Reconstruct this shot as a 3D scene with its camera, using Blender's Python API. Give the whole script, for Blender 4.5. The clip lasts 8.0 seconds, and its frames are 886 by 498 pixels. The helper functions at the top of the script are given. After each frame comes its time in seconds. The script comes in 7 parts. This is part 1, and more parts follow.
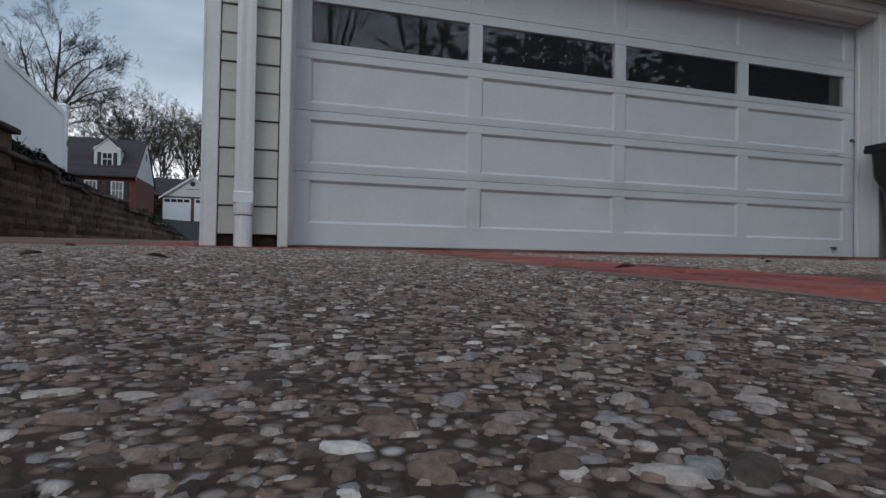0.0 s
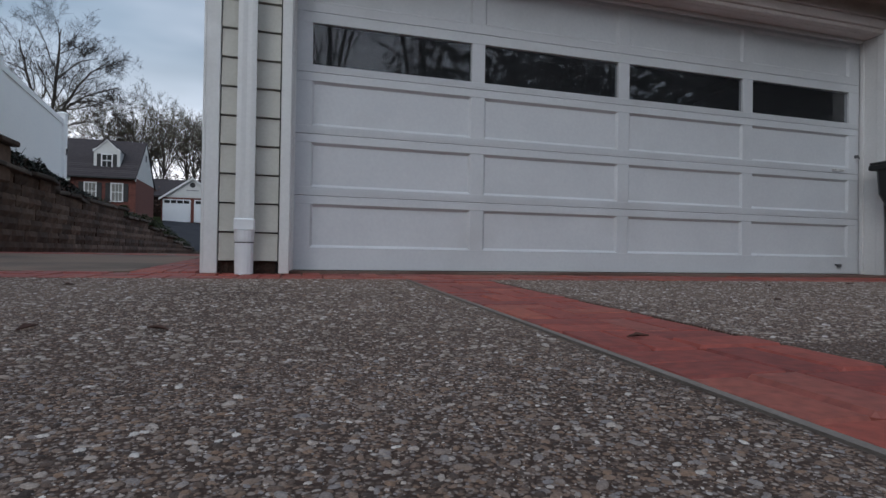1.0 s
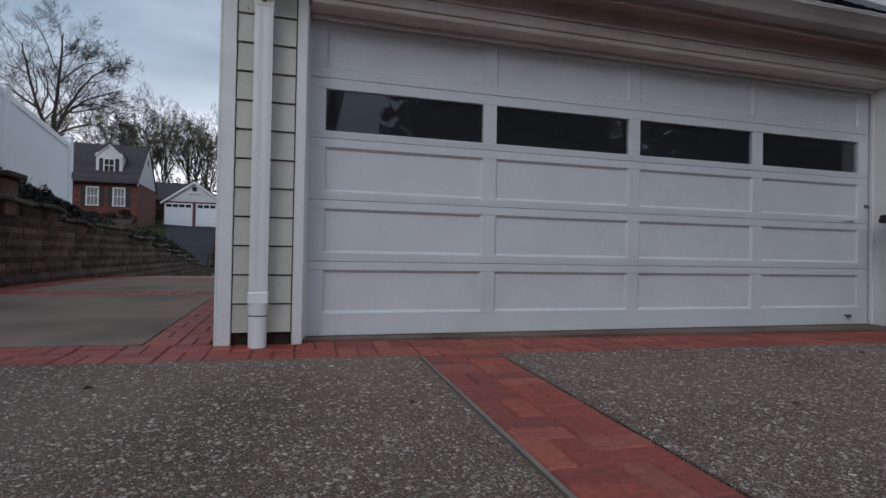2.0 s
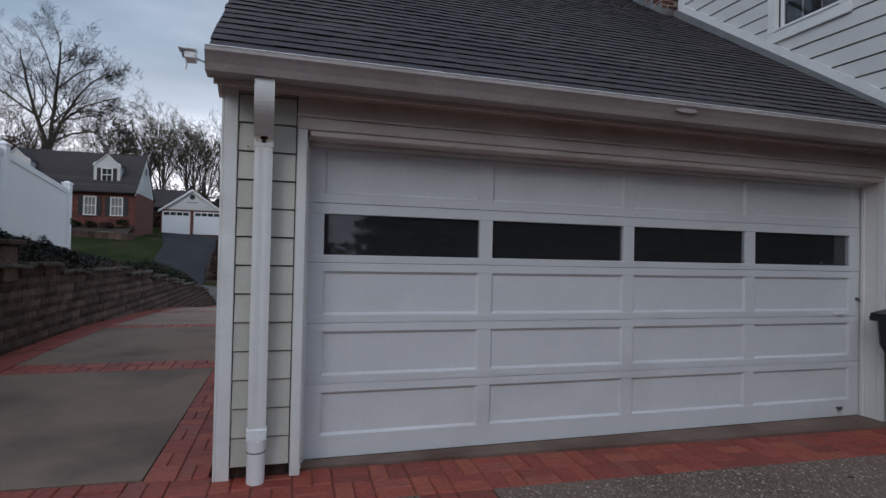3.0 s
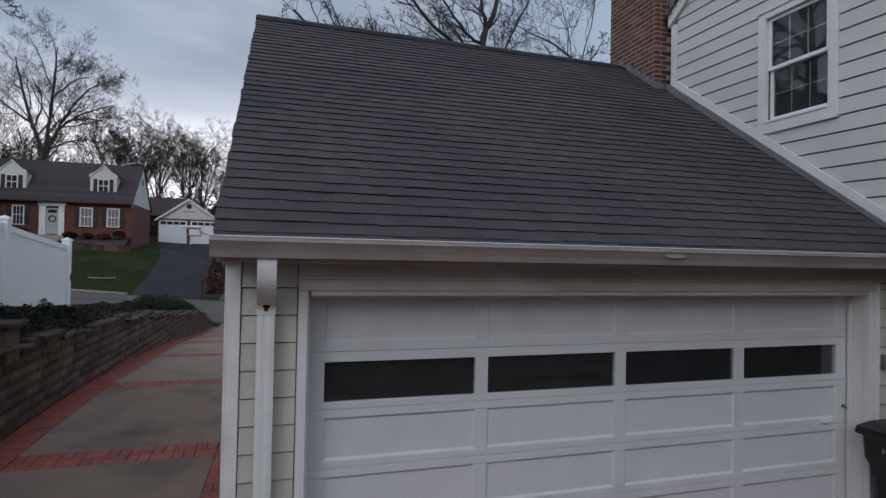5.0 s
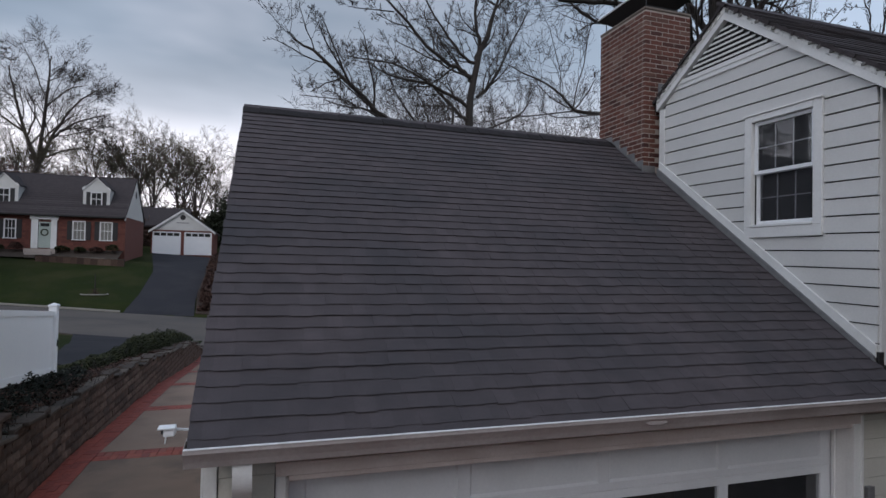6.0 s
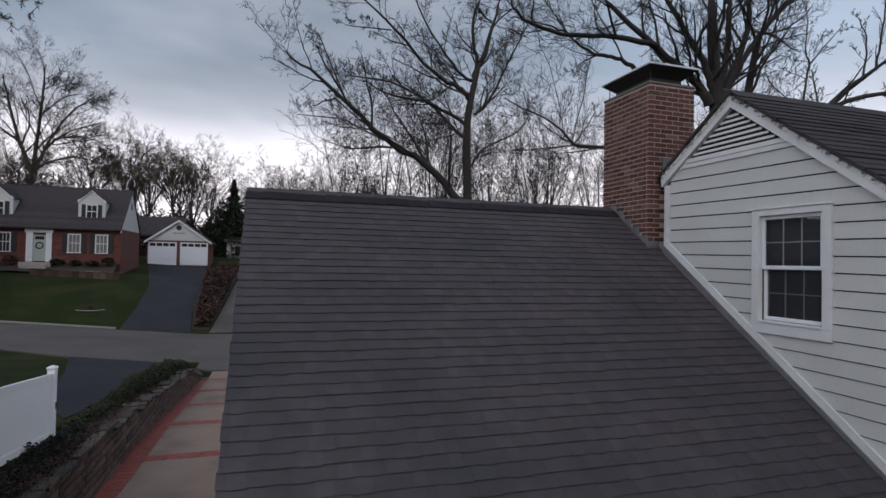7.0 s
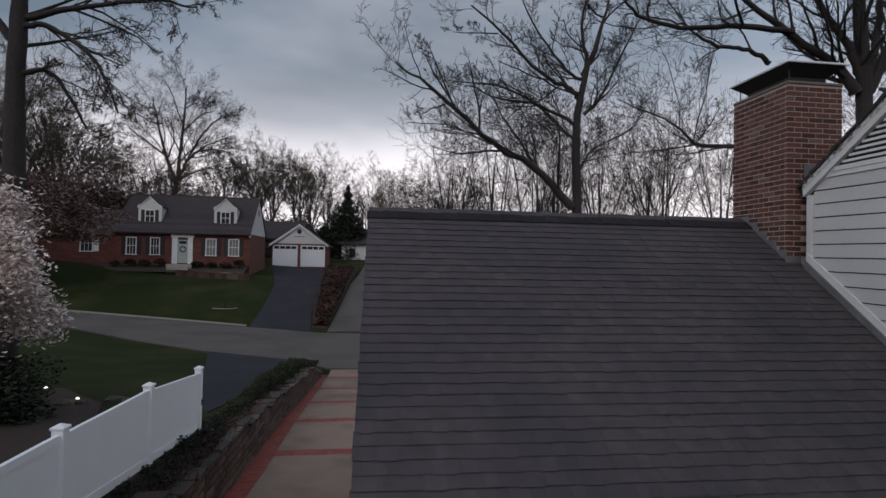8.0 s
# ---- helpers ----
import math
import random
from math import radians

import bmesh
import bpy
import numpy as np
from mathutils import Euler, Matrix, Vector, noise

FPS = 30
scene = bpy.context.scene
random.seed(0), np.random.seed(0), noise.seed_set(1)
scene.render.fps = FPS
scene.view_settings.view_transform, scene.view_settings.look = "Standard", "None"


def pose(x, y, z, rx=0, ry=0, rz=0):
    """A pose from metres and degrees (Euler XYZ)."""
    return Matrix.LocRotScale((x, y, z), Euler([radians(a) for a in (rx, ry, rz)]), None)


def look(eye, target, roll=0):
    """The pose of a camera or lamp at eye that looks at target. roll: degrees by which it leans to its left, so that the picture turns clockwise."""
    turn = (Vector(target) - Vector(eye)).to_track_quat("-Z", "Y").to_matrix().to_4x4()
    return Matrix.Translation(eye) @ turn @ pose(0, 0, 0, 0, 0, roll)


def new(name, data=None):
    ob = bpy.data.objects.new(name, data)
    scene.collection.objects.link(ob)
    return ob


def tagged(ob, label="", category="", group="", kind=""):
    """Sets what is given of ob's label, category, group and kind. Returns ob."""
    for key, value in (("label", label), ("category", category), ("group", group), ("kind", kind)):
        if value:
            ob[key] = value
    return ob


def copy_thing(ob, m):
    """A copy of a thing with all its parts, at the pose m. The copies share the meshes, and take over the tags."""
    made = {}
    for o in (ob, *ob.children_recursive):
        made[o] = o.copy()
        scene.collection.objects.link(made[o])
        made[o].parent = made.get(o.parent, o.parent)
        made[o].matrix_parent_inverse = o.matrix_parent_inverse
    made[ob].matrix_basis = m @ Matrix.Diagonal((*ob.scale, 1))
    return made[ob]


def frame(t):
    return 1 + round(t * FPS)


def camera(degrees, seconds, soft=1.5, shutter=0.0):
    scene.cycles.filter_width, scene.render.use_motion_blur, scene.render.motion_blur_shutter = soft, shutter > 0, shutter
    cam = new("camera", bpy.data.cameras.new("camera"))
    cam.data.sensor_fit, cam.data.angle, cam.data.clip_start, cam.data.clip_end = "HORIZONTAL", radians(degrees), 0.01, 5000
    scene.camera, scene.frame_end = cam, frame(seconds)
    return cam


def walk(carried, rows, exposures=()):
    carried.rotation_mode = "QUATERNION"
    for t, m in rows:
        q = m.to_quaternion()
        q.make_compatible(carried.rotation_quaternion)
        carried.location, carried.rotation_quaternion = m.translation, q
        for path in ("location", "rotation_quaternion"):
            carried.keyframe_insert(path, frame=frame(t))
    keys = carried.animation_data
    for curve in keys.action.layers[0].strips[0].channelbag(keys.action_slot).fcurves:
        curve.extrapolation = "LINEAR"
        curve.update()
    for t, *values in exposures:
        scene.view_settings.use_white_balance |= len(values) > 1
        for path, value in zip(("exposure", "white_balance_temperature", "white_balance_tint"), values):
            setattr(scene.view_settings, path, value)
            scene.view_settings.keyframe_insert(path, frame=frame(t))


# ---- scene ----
cam = camera(76.2, 8.0)

PATH = [
    (0, (-0.1, -3.779, -0.069), (0.478, -1.864, -0.046), 1.0),
    (0.5, (-0.1, -3.779, -0.068), (0.478, -1.864, -0.045), 1.0),
    (1, (-0.11, -3.741, 0.092), (0.468, -1.827, 0.113), 0.9),
    (1.2, (-0.119, -3.737, 0.133), (0.458, -1.822, 0.157), 0.9),
    (2.3, (-0.207, -3.72, 0.73), (0.369, -1.805, 0.755), 1.1),
    (2.5, (-0.211, -3.744, 0.887), (0.367, -1.829, 0.915), 1.1),
    (3, (-0.212, -3.784, 1.307), (0.37, -1.871, 1.34), 1.2),
    (3.5, (-0.225, -3.827, 1.658), (0.362, -1.916, 1.691), 1.2),
    (4, (-0.271, -3.894, 1.747), (0.319, -1.983, 1.78), 1.2),
    (4.2, (-0.286, -3.889, 1.775), (0.302, -1.978, 1.804), 1.1),
    (5.3, (-0.238, -3.91, 2.624), (0.358, -2.001, 2.662), 1.2),
    (5.5, (-0.212, -3.914, 2.856), (0.387, -2.006, 2.895), 1.3),
    (6, (-0.189, -3.927, 3.459), (0.418, -2.021, 3.503), 1.2),
    (6.5, (-0.226, -3.905, 4.082), (0.388, -2.002, 4.128), 1.1),
    (7, (-0.31, -3.857, 4.529), (0.31, -1.956, 4.577), 1.1),
    (7.5, (-0.349, -3.821, 4.645), (0.275, -1.922, 4.693), 1.0),
    (7.7, (-0.326, -3.78, 4.668), (0.213, -1.854, 4.715), 1.1),
    (7.8, (-0.34, -3.764, 4.684), (0.134, -1.821, 4.732), 1.3),
    (7.9, (-0.373, -3.775, 4.706), (0.007, -1.812, 4.752), 1.3),
    (8, (-0.439, -3.852, 4.745), (-0.183, -1.868, 4.786), 1.1),
]
EXPOSURES = [(0, 0.32, 6080, 6.5), (1.0, 0.42, 6110, 8.5), (2.5, 0.36, 6120, 10), (4.0, 0.31, 6190, 11.5), (5.5, 0.29, 6320, 13), (7.0, 0.14, 6450, 14.5), (8.0, -0.12, 6600, 14.8)]
walk(cam, [(t, look(e, g, r)) for t, e, g, r in PATH], EXPOSURES)

# ---- sky and sun: heavy evening cloud with a bright gap along the horizon ----
SUN_EL, SUN_AZ = 31.0, 215.0          # degrees above the horizon; clockwise from +y
world = bpy.data.worlds.new("overcast_sky")
scene.world = world
world.use_nodes = True
wt = world.node_tree
wt.nodes.clear()


def wnode(kind):
    return wt.nodes.new(kind)


def wmath(op, a, b, c=0.5):
    n = wnode("ShaderNodeMath")
    n.operation = op
    for i, v in enumerate((a, b, c)):
        if isinstance(v, (int, float)):
            n.inputs[i].default_value = v
        else:
            wt.links.new(v, n.inputs[i])
    return n.outputs[0]


def wmix(fac, a, b, blend="MIX"):
    n = wnode("ShaderNodeMix")
    n.data_type, n.blend_type = "RGBA", blend
    for i, v in ((0, fac), (6, a), (7, b)):
        if isinstance(v, tuple):
            n.inputs[i].default_value = (*v, 1)
        elif isinstance(v, (int, float)):
            n.inputs[i].default_value = v
        else:
            wt.links.new(v, n.inputs[i])
    return n.outputs[2]


sky = wnode("ShaderNodeTexSky")
sky.sky_type, sky.sun_disc = "NISHITA", False
sky.sun_elevation, sky.sun_rotation = radians(SUN_EL), radians(SUN_AZ)
sky.air_density, sky.dust_density = 2.0, 4.0
way = wnode("ShaderNodeTexCoord")
sep = wnode("ShaderNodeSeparateXYZ")
wt.links.new(way.outputs["Generated"], sep.inputs[0])
# stretch the cloud pattern flat towards the horizon
up = wmath("MAXIMUM", wmath("ADD", sep.outputs[2], 0.16), 0.05)
flat = wnode("ShaderNodeCombineXYZ")
wt.links.new(wmath("DIVIDE", sep.outputs[0], up), flat.inputs[0])
wt.links.new(wmath("DIVIDE", sep.outputs[1], up), flat.inputs[1])
big = wnode("ShaderNodeTexNoise")
big.inputs["Scale"].default_value, big.inputs["Detail"].default_value, big.inputs["Roughness"].default_value = 0.42, 5.0, 0.5
big.inputs["Distortion"].default_value = 0.4
wt.links.new(flat.outputs[0], big.inputs["Vector"])
clouds = wnode("ShaderNodeValToRGB")
wt.links.new(big.outputs["Fac"], clouds.inputs[0])
cr = clouds.color_ramp
cr.elements[0].position, cr.elements[0].color = 0.37, (0.156, 0.217, 0.286, 1)
cr.elements[1].position, cr.elements[1].color = 0.66, (0.74, 0.775, 0.87, 1)
cr.elements.new(0.50).color = (0.322, 0.390, 0.479, 1)
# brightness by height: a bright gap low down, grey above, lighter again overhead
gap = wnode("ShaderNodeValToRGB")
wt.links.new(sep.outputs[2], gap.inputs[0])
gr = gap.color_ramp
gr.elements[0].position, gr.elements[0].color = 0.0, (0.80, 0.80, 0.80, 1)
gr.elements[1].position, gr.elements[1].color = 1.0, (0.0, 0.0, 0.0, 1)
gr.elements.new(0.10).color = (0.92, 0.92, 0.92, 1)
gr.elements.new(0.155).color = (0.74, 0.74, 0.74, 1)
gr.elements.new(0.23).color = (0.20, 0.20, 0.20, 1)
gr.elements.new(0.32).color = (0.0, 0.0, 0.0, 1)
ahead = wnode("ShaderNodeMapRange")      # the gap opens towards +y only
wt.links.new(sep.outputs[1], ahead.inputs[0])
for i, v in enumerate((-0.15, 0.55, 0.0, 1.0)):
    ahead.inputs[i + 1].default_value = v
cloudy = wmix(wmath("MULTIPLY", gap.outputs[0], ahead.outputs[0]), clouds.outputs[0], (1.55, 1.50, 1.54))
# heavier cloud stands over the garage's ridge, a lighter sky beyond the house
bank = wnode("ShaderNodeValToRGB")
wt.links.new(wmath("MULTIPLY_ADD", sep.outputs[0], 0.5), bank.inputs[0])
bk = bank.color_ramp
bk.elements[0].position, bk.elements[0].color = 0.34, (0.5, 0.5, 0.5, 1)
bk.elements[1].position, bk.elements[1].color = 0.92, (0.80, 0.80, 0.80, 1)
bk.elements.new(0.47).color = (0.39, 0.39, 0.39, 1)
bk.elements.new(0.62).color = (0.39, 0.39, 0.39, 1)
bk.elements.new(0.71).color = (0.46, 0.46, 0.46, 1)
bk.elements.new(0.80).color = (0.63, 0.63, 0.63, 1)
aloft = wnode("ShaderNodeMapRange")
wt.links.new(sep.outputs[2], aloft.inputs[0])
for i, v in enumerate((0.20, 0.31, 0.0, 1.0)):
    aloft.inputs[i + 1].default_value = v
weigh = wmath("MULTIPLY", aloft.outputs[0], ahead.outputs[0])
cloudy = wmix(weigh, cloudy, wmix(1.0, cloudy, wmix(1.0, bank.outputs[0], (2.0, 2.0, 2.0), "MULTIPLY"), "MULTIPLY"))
over = wnode("ShaderNodeMapRange")
wt.links.new(sep.outputs[2], over.inputs[0])
for i, v in enumerate((0.40, 0.95, 1.0, 1.5)):
    over.inputs[i + 1].default_value = v
lit = wnode("ShaderNodeVectorMath")
lit.operation = "SCALE"
wt.links.new(cloudy, lit.inputs[0])
wt.links.new(over.outputs[0], lit.inputs[3])
dim = wnode("ShaderNodeVectorMath")
dim.operation = "SCALE"
wt.links.new(sky.outputs[0], dim.inputs[0])
dim.inputs[3].default_value = 0.08
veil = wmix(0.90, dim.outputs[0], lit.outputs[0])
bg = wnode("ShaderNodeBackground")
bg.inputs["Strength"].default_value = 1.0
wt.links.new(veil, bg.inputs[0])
wt.links.new(bg.outputs[0], wnode("ShaderNodeOutputWorld").inputs[0])

sun_data = bpy.data.lights.new("sun", "SUN")
sun_data.energy, sun_data.angle, sun_data.color = 0.5, radians(30), (1.0, 0.98, 0.96)
sun = new("sun", sun_data)
az, el = radians(SUN_AZ), radians(SUN_EL)
sun.matrix_world = look((30 * math.sin(az) * math.cos(el), 30 * math.cos(az) * math.cos(el), 30 * math.sin(el)), (0, 0, 0))

# ---- materials ----
def surface(name, dark, light, scale=8.0, rough=0.6, bump=0.15, fine=60.0, metal=0.0, spread=0.0, island=0.0,
            stain=None, stain_scale=1.3, stain_at=(0.52, 0.7), spec=0.5, bump_dist=0.01, squash=None):
    """Two tones mixed by a broad and a fine noise, fine relief, stains; spread / island: change of tone from piece to piece."""
    m = bpy.data.materials.new(name)
    m.use_nodes = True
    t = m.node_tree
    p = t.nodes["Principled BSDF"]
    place = t.nodes.new("ShaderNodeNewGeometry")
    vec = place.outputs["Position"]
    if squash:
        mp = t.nodes.new("ShaderNodeMapping")
        mp.inputs["Scale"].default_value = squash
        t.links.new(vec, mp.inputs[0])
        vec = mp.outputs[0]

    def noise_tex(s, detail=4.0):
        n = t.nodes.new("ShaderNodeTexNoise")
        n.inputs["Scale"].default_value, n.inputs["Detail"].default_value = s, detail
        t.links.new(vec, n.inputs["Vector"])
        return n.outputs["Fac"]

    def mix(f, a, b, blend="MIX"):
        n = t.nodes.new("ShaderNodeMix")
        n.data_type, n.blend_type = "RGBA", blend
        for i, v in ((0, f), (6, a), (7, b)):
            if isinstance(v, tuple):
                n.inputs[i].default_value = (*v, 1)
            elif isinstance(v, (int, float)):
                n.inputs[i].default_value = v
            else:
                t.links.new(v, n.inputs[i])
        return n.outputs[2]

    def remap(v, a, b, c=0.0, d=1.0):
        n = t.nodes.new("ShaderNodeMapRange")
        t.links.new(v, n.inputs[0])
        for i, k in enumerate((a, b, c, d)):
            n.inputs[i + 1].default_value = k
        return n.outputs[0]

    broad, grain = noise_tex(scale), noise_tex(fine, 3.0)
    both = t.nodes.new("ShaderNodeMath")
    both.operation = "MULTIPLY_ADD"
    t.links.new(grain, both.inputs[0])
    both.inputs[1].default_value = 0.5
    half = t.nodes.new("ShaderNodeMath")
    half.operation = "MULTIPLY"
    t.links.new(broad, half.inputs[0])
    half.inputs[1].default_value = 0.5
    t.links.new(half.outputs[0], both.inputs[2])
    col = mix(remap(both.outputs[0], 0.3, 0.7), dark, light)
    if stain:
        col = mix(remap(noise_tex(stain_scale, 6.0), *stain_at), col, stain)
    if spread or island:
        if island:
            rnd, amount = place.outputs["Random Per Island"], island
        else:
            info = t.nodes.new("ShaderNodeObjectInfo")
            rnd, amount = info.outputs["Random"], spread
        h = t.nodes.new("ShaderNodeHueSaturation")
        t.links.new(remap(rnd, 0, 1, 1 - amount, 1 + amount), h.inputs["Value"])
        t.links.new(col, h.inputs["Color"])
        col = h.outputs[0]
    t.links.new(col, p.inputs["Base Color"])
    t.links.new(remap(broad, 0.3, 0.7, max(0.02, rough - 0.08), min(1, rough + 0.08)), p.inputs["Roughness"])
    p.inputs["Metallic"].default_value = metal
    p.inputs["Specular IOR Level"].default_value = spec
    if bump:
        b = t.nodes.new("ShaderNodeBump")
        b.inputs["Strength"].default_value, b.inputs["Distance"].default_value = bump, bump_dist
        t.links.new(both.outputs[0], b.inputs["Height"])
        t.links.new(b.outputs[0], p.inputs["Normal"])
    return m


def palette(name, stops, rough=0.6, per_object=False, grain=90.0, bump=0.2, spec=0.5):
    """Each island (or object) takes one colour out of stops [(position, colour), ...]; a fine grain over it."""
    m = bpy.data.materials.new(name)
    m.use_nodes = True
    t = m.node_tree
    p = t.nodes["Principled BSDF"]
    place = t.nodes.new("ShaderNodeNewGeometry")
    rnd = place.outputs["Random Per Island"]
    if per_object:
        rnd = t.nodes.new("ShaderNodeObjectInfo").outputs["Random"]
    ramp = t.nodes.new("ShaderNodeValToRGB")
    e = ramp.color_ramp.elements
    e[0].position, e[0].color = stops[0][0], (*stops[0][1], 1)
    e[1].position, e[1].color = stops[-1][0], (*stops[-1][1], 1)
    for pos, c in stops[1:-1]:
        e.new(pos).color = (*c, 1)
    t.links.new(rnd, ramp.inputs[0])
    n = t.nodes.new("ShaderNodeTexNoise")
    n.inputs["Scale"].default_value, n.inputs["Detail"].default_value = grain, 4.0
    t.links.new(place.outputs["Position"], n.inputs["Vector"])
    r = t.nodes.new("ShaderNodeMapRange")
    t.links.new(n.outputs["Fac"], r.inputs[0])
    for i, k in enumerate((0.3, 0.7, 0.72, 1.25)):
        r.inputs[i + 1].default_value = k
    h = t.nodes.new("ShaderNodeHueSaturation")
    t.links.new(r.outputs[0], h.inputs["Value"])
    t.links.new(ramp.outputs[0], h.inputs["Color"])
    t.links.new(h.outputs[0], p.inputs["Base Color"])
    p.inputs["Roughness"].default_value = rough
    p.inputs["Specular IOR Level"].default_value = spec
    if bump:
        b = t.nodes.new("ShaderNodeBump")
        b.inputs["Strength"].default_value, b.inputs["Distance"].default_value = bump, 0.004
        t.links.new(n.outputs["Fac"], b.inputs["Height"])
        t.links.new(b.outputs[0], p.inputs["Normal"])
    return m


def glass(name, tint=(0.55, 0.57, 0.61)):
    m = bpy.data.materials.new(name)
    m.use_nodes = True
    p = m.node_tree.nodes["Principled BSDF"]
    p.inputs["Base Color"].default_value = (*tint, 1)
    p.inputs["Transmission Weight"].default_value = 0.975      # a little grey diffuse paints a faint sky reflection into the black panes
    p.inputs["Roughness"].default_value = 0.015
    p.inputs["IOR"].default_value = 1.48
    return m


DOOR_PAINT = surface("door_paint", (0.64, 0.66, 0.69), (0.72, 0.74, 0.76), 3, 0.42, 0.05, 45, stain=(0.57, 0.58, 0.59), stain_at=(0.55, 0.85))
TRIM_PAINT = surface("trim_paint", (0.72, 0.72, 0.71), (0.82, 0.82, 0.81), 4, 0.45, 0.08, 50, stain=(0.58, 0.56, 0.53), stain_at=(0.56, 0.85))
CREAM = surface("cream_siding", (0.52, 0.51, 0.455), (0.61, 0.595, 0.54), 3, 0.5, 0.12, 70, spread=0.04, stain=(0.46, 0.445, 0.40), stain_at=(0.55, 0.85))
WHITE_SIDING = surface("white_siding", (0.575, 0.57, 0.555), (0.66, 0.655, 0.64), 2, 0.45, 0.08, 60, spread=0.03, stain=(0.63, 0.63, 0.62), stain_at=(0.55, 0.9))
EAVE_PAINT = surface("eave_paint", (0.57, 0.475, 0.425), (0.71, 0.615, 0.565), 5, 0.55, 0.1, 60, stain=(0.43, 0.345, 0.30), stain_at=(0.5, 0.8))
GUTTER = surface("gutter_metal", (0.35, 0.305, 0.295), (0.46, 0.415, 0.405), 2.5, 0.4, 0.05, 40, stain=(0.31, 0.265, 0.25), stain_scale=2.2, stain_at=(0.45, 0.75))
BRIGHT = surface("gutter_lip", (0.78, 0.78, 0.78), (0.86, 0.86, 0.86), 5, 0.3, 0.0)
SHINGLE = surface("asphalt_shingle", (0.051, 0.043, 0.046), (0.096, 0.082, 0.087), 5, 0.86, 0.6, 190, island=0.15, stain=(0.050, 0.047, 0.052), stain_scale=0.9, stain_at=(0.45, 0.75), spec=0.25, bump_dist=0.004)
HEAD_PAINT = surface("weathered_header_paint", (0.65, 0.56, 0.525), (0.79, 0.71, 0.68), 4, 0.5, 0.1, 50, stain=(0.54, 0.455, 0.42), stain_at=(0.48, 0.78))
RAKE_PAINT = surface("mossy_rake_paint", (0.66, 0.66, 0.64), (0.78, 0.78, 0.76), 4, 0.5, 0.1, 50, stain=(0.20, 0.20, 0.17), stain_scale=11.0, stain_at=(0.50, 0.66))
GRILLE = surface("window_grille", (0.34, 0.34, 0.34), (0.44, 0.44, 0.44), 6, 0.6, 0.0)
GRIT = surface("lichen_grit", (0.13, 0.125, 0.115), (0.26, 0.25, 0.235), 30, 0.95, 0.5, 150)
# dark cap shingles, with the ridge's shadow line put into their colour
RIDGE = surface("ridge_shade_shingle", (0.018, 0.016, 0.017), (0.036, 0.032, 0.034), 5, 0.9, 0.6, 150, spread=0.15, spec=0.2)
SHINGLE_FAR = surface("asphalt_shingle_far", (0.042, 0.036, 0.038), (0.072, 0.062, 0.064), 3, 0.9, 0.4, 60, island=0.2, spec=0.2)
CHIM_BRICK = palette("chimney_brick", [(0, (0.070, 0.027, 0.021)), (0.3, (0.120, 0.043, 0.031)), (0.6, (0.160, 0.059, 0.042)), (0.85, (0.130, 0.062, 0.047)), (1, (0.21, 0.118, 0.090))], 0.85, True, 70)
EDGING = surface("mortar_edging", (0.15, 0.12, 0.10), (0.24, 0.20, 0.17), 7, 0.9, 0.4, 120)
SILL = surface("sill_concrete", (0.155, 0.108, 0.090), (0.245, 0.178, 0.150), 5, 0.9, 0.4, 120, stain=(0.12, 0.075, 0.060), stain_scale=1.6, stain_at=(0.45, 0.7), spec=0.25)
MORTAR = surface("mortar", (0.34, 0.285, 0.25), (0.49, 0.425, 0.38), 9, 0.9, 0.4, 120)
PAVER = palette("red_paver", [(0, (0.20, 0.042, 0.031)), (0.3, (0.265, 0.053, 0.036)), (0.6, (0.31, 0.064, 0.041)), (0.85, (0.34, 0.084, 0.050)), (1, (0.24, 0.068, 0.052))], 0.6, True, 38, 0.35)
PAVER_FAR = palette("red_paver_joined", [(0, (0.20, 0.043, 0.032)), (0.4, (0.27, 0.058, 0.040)), (1, (0.31, 0.069, 0.048))], 0.65, False, 38, 0.35)
JOINT = surface("joint_sand", (0.10, 0.040, 0.032), (0.17, 0.075, 0.060), 20, 0.95, 0.5, 160)
STONE_TONES = [(0, (0.050, 0.034, 0.028)), (0.14, (0.100, 0.072, 0.058)), (0.30, (0.175, 0.120, 0.093)), (0.46, (0.260, 0.163, 0.110)), (0.62, (0.255, 0.192, 0.156)),
               (0.78, (0.255, 0.228, 0.222)), (0.89, (0.370, 0.295, 0.245)), (0.965, (0.50, 0.42, 0.365)), (1, (0.66, 0.60, 0.55))]
PEBBLE = palette("pebbles", STONE_TONES, 0.7, False, 320, 0.6, spec=0.2)


WORN_TONES = [(k, tuple(0.72 * v + 0.28 * w for v, w in zip(c, (0.230, 0.165, 0.132)))) for k, c in STONE_TONES]


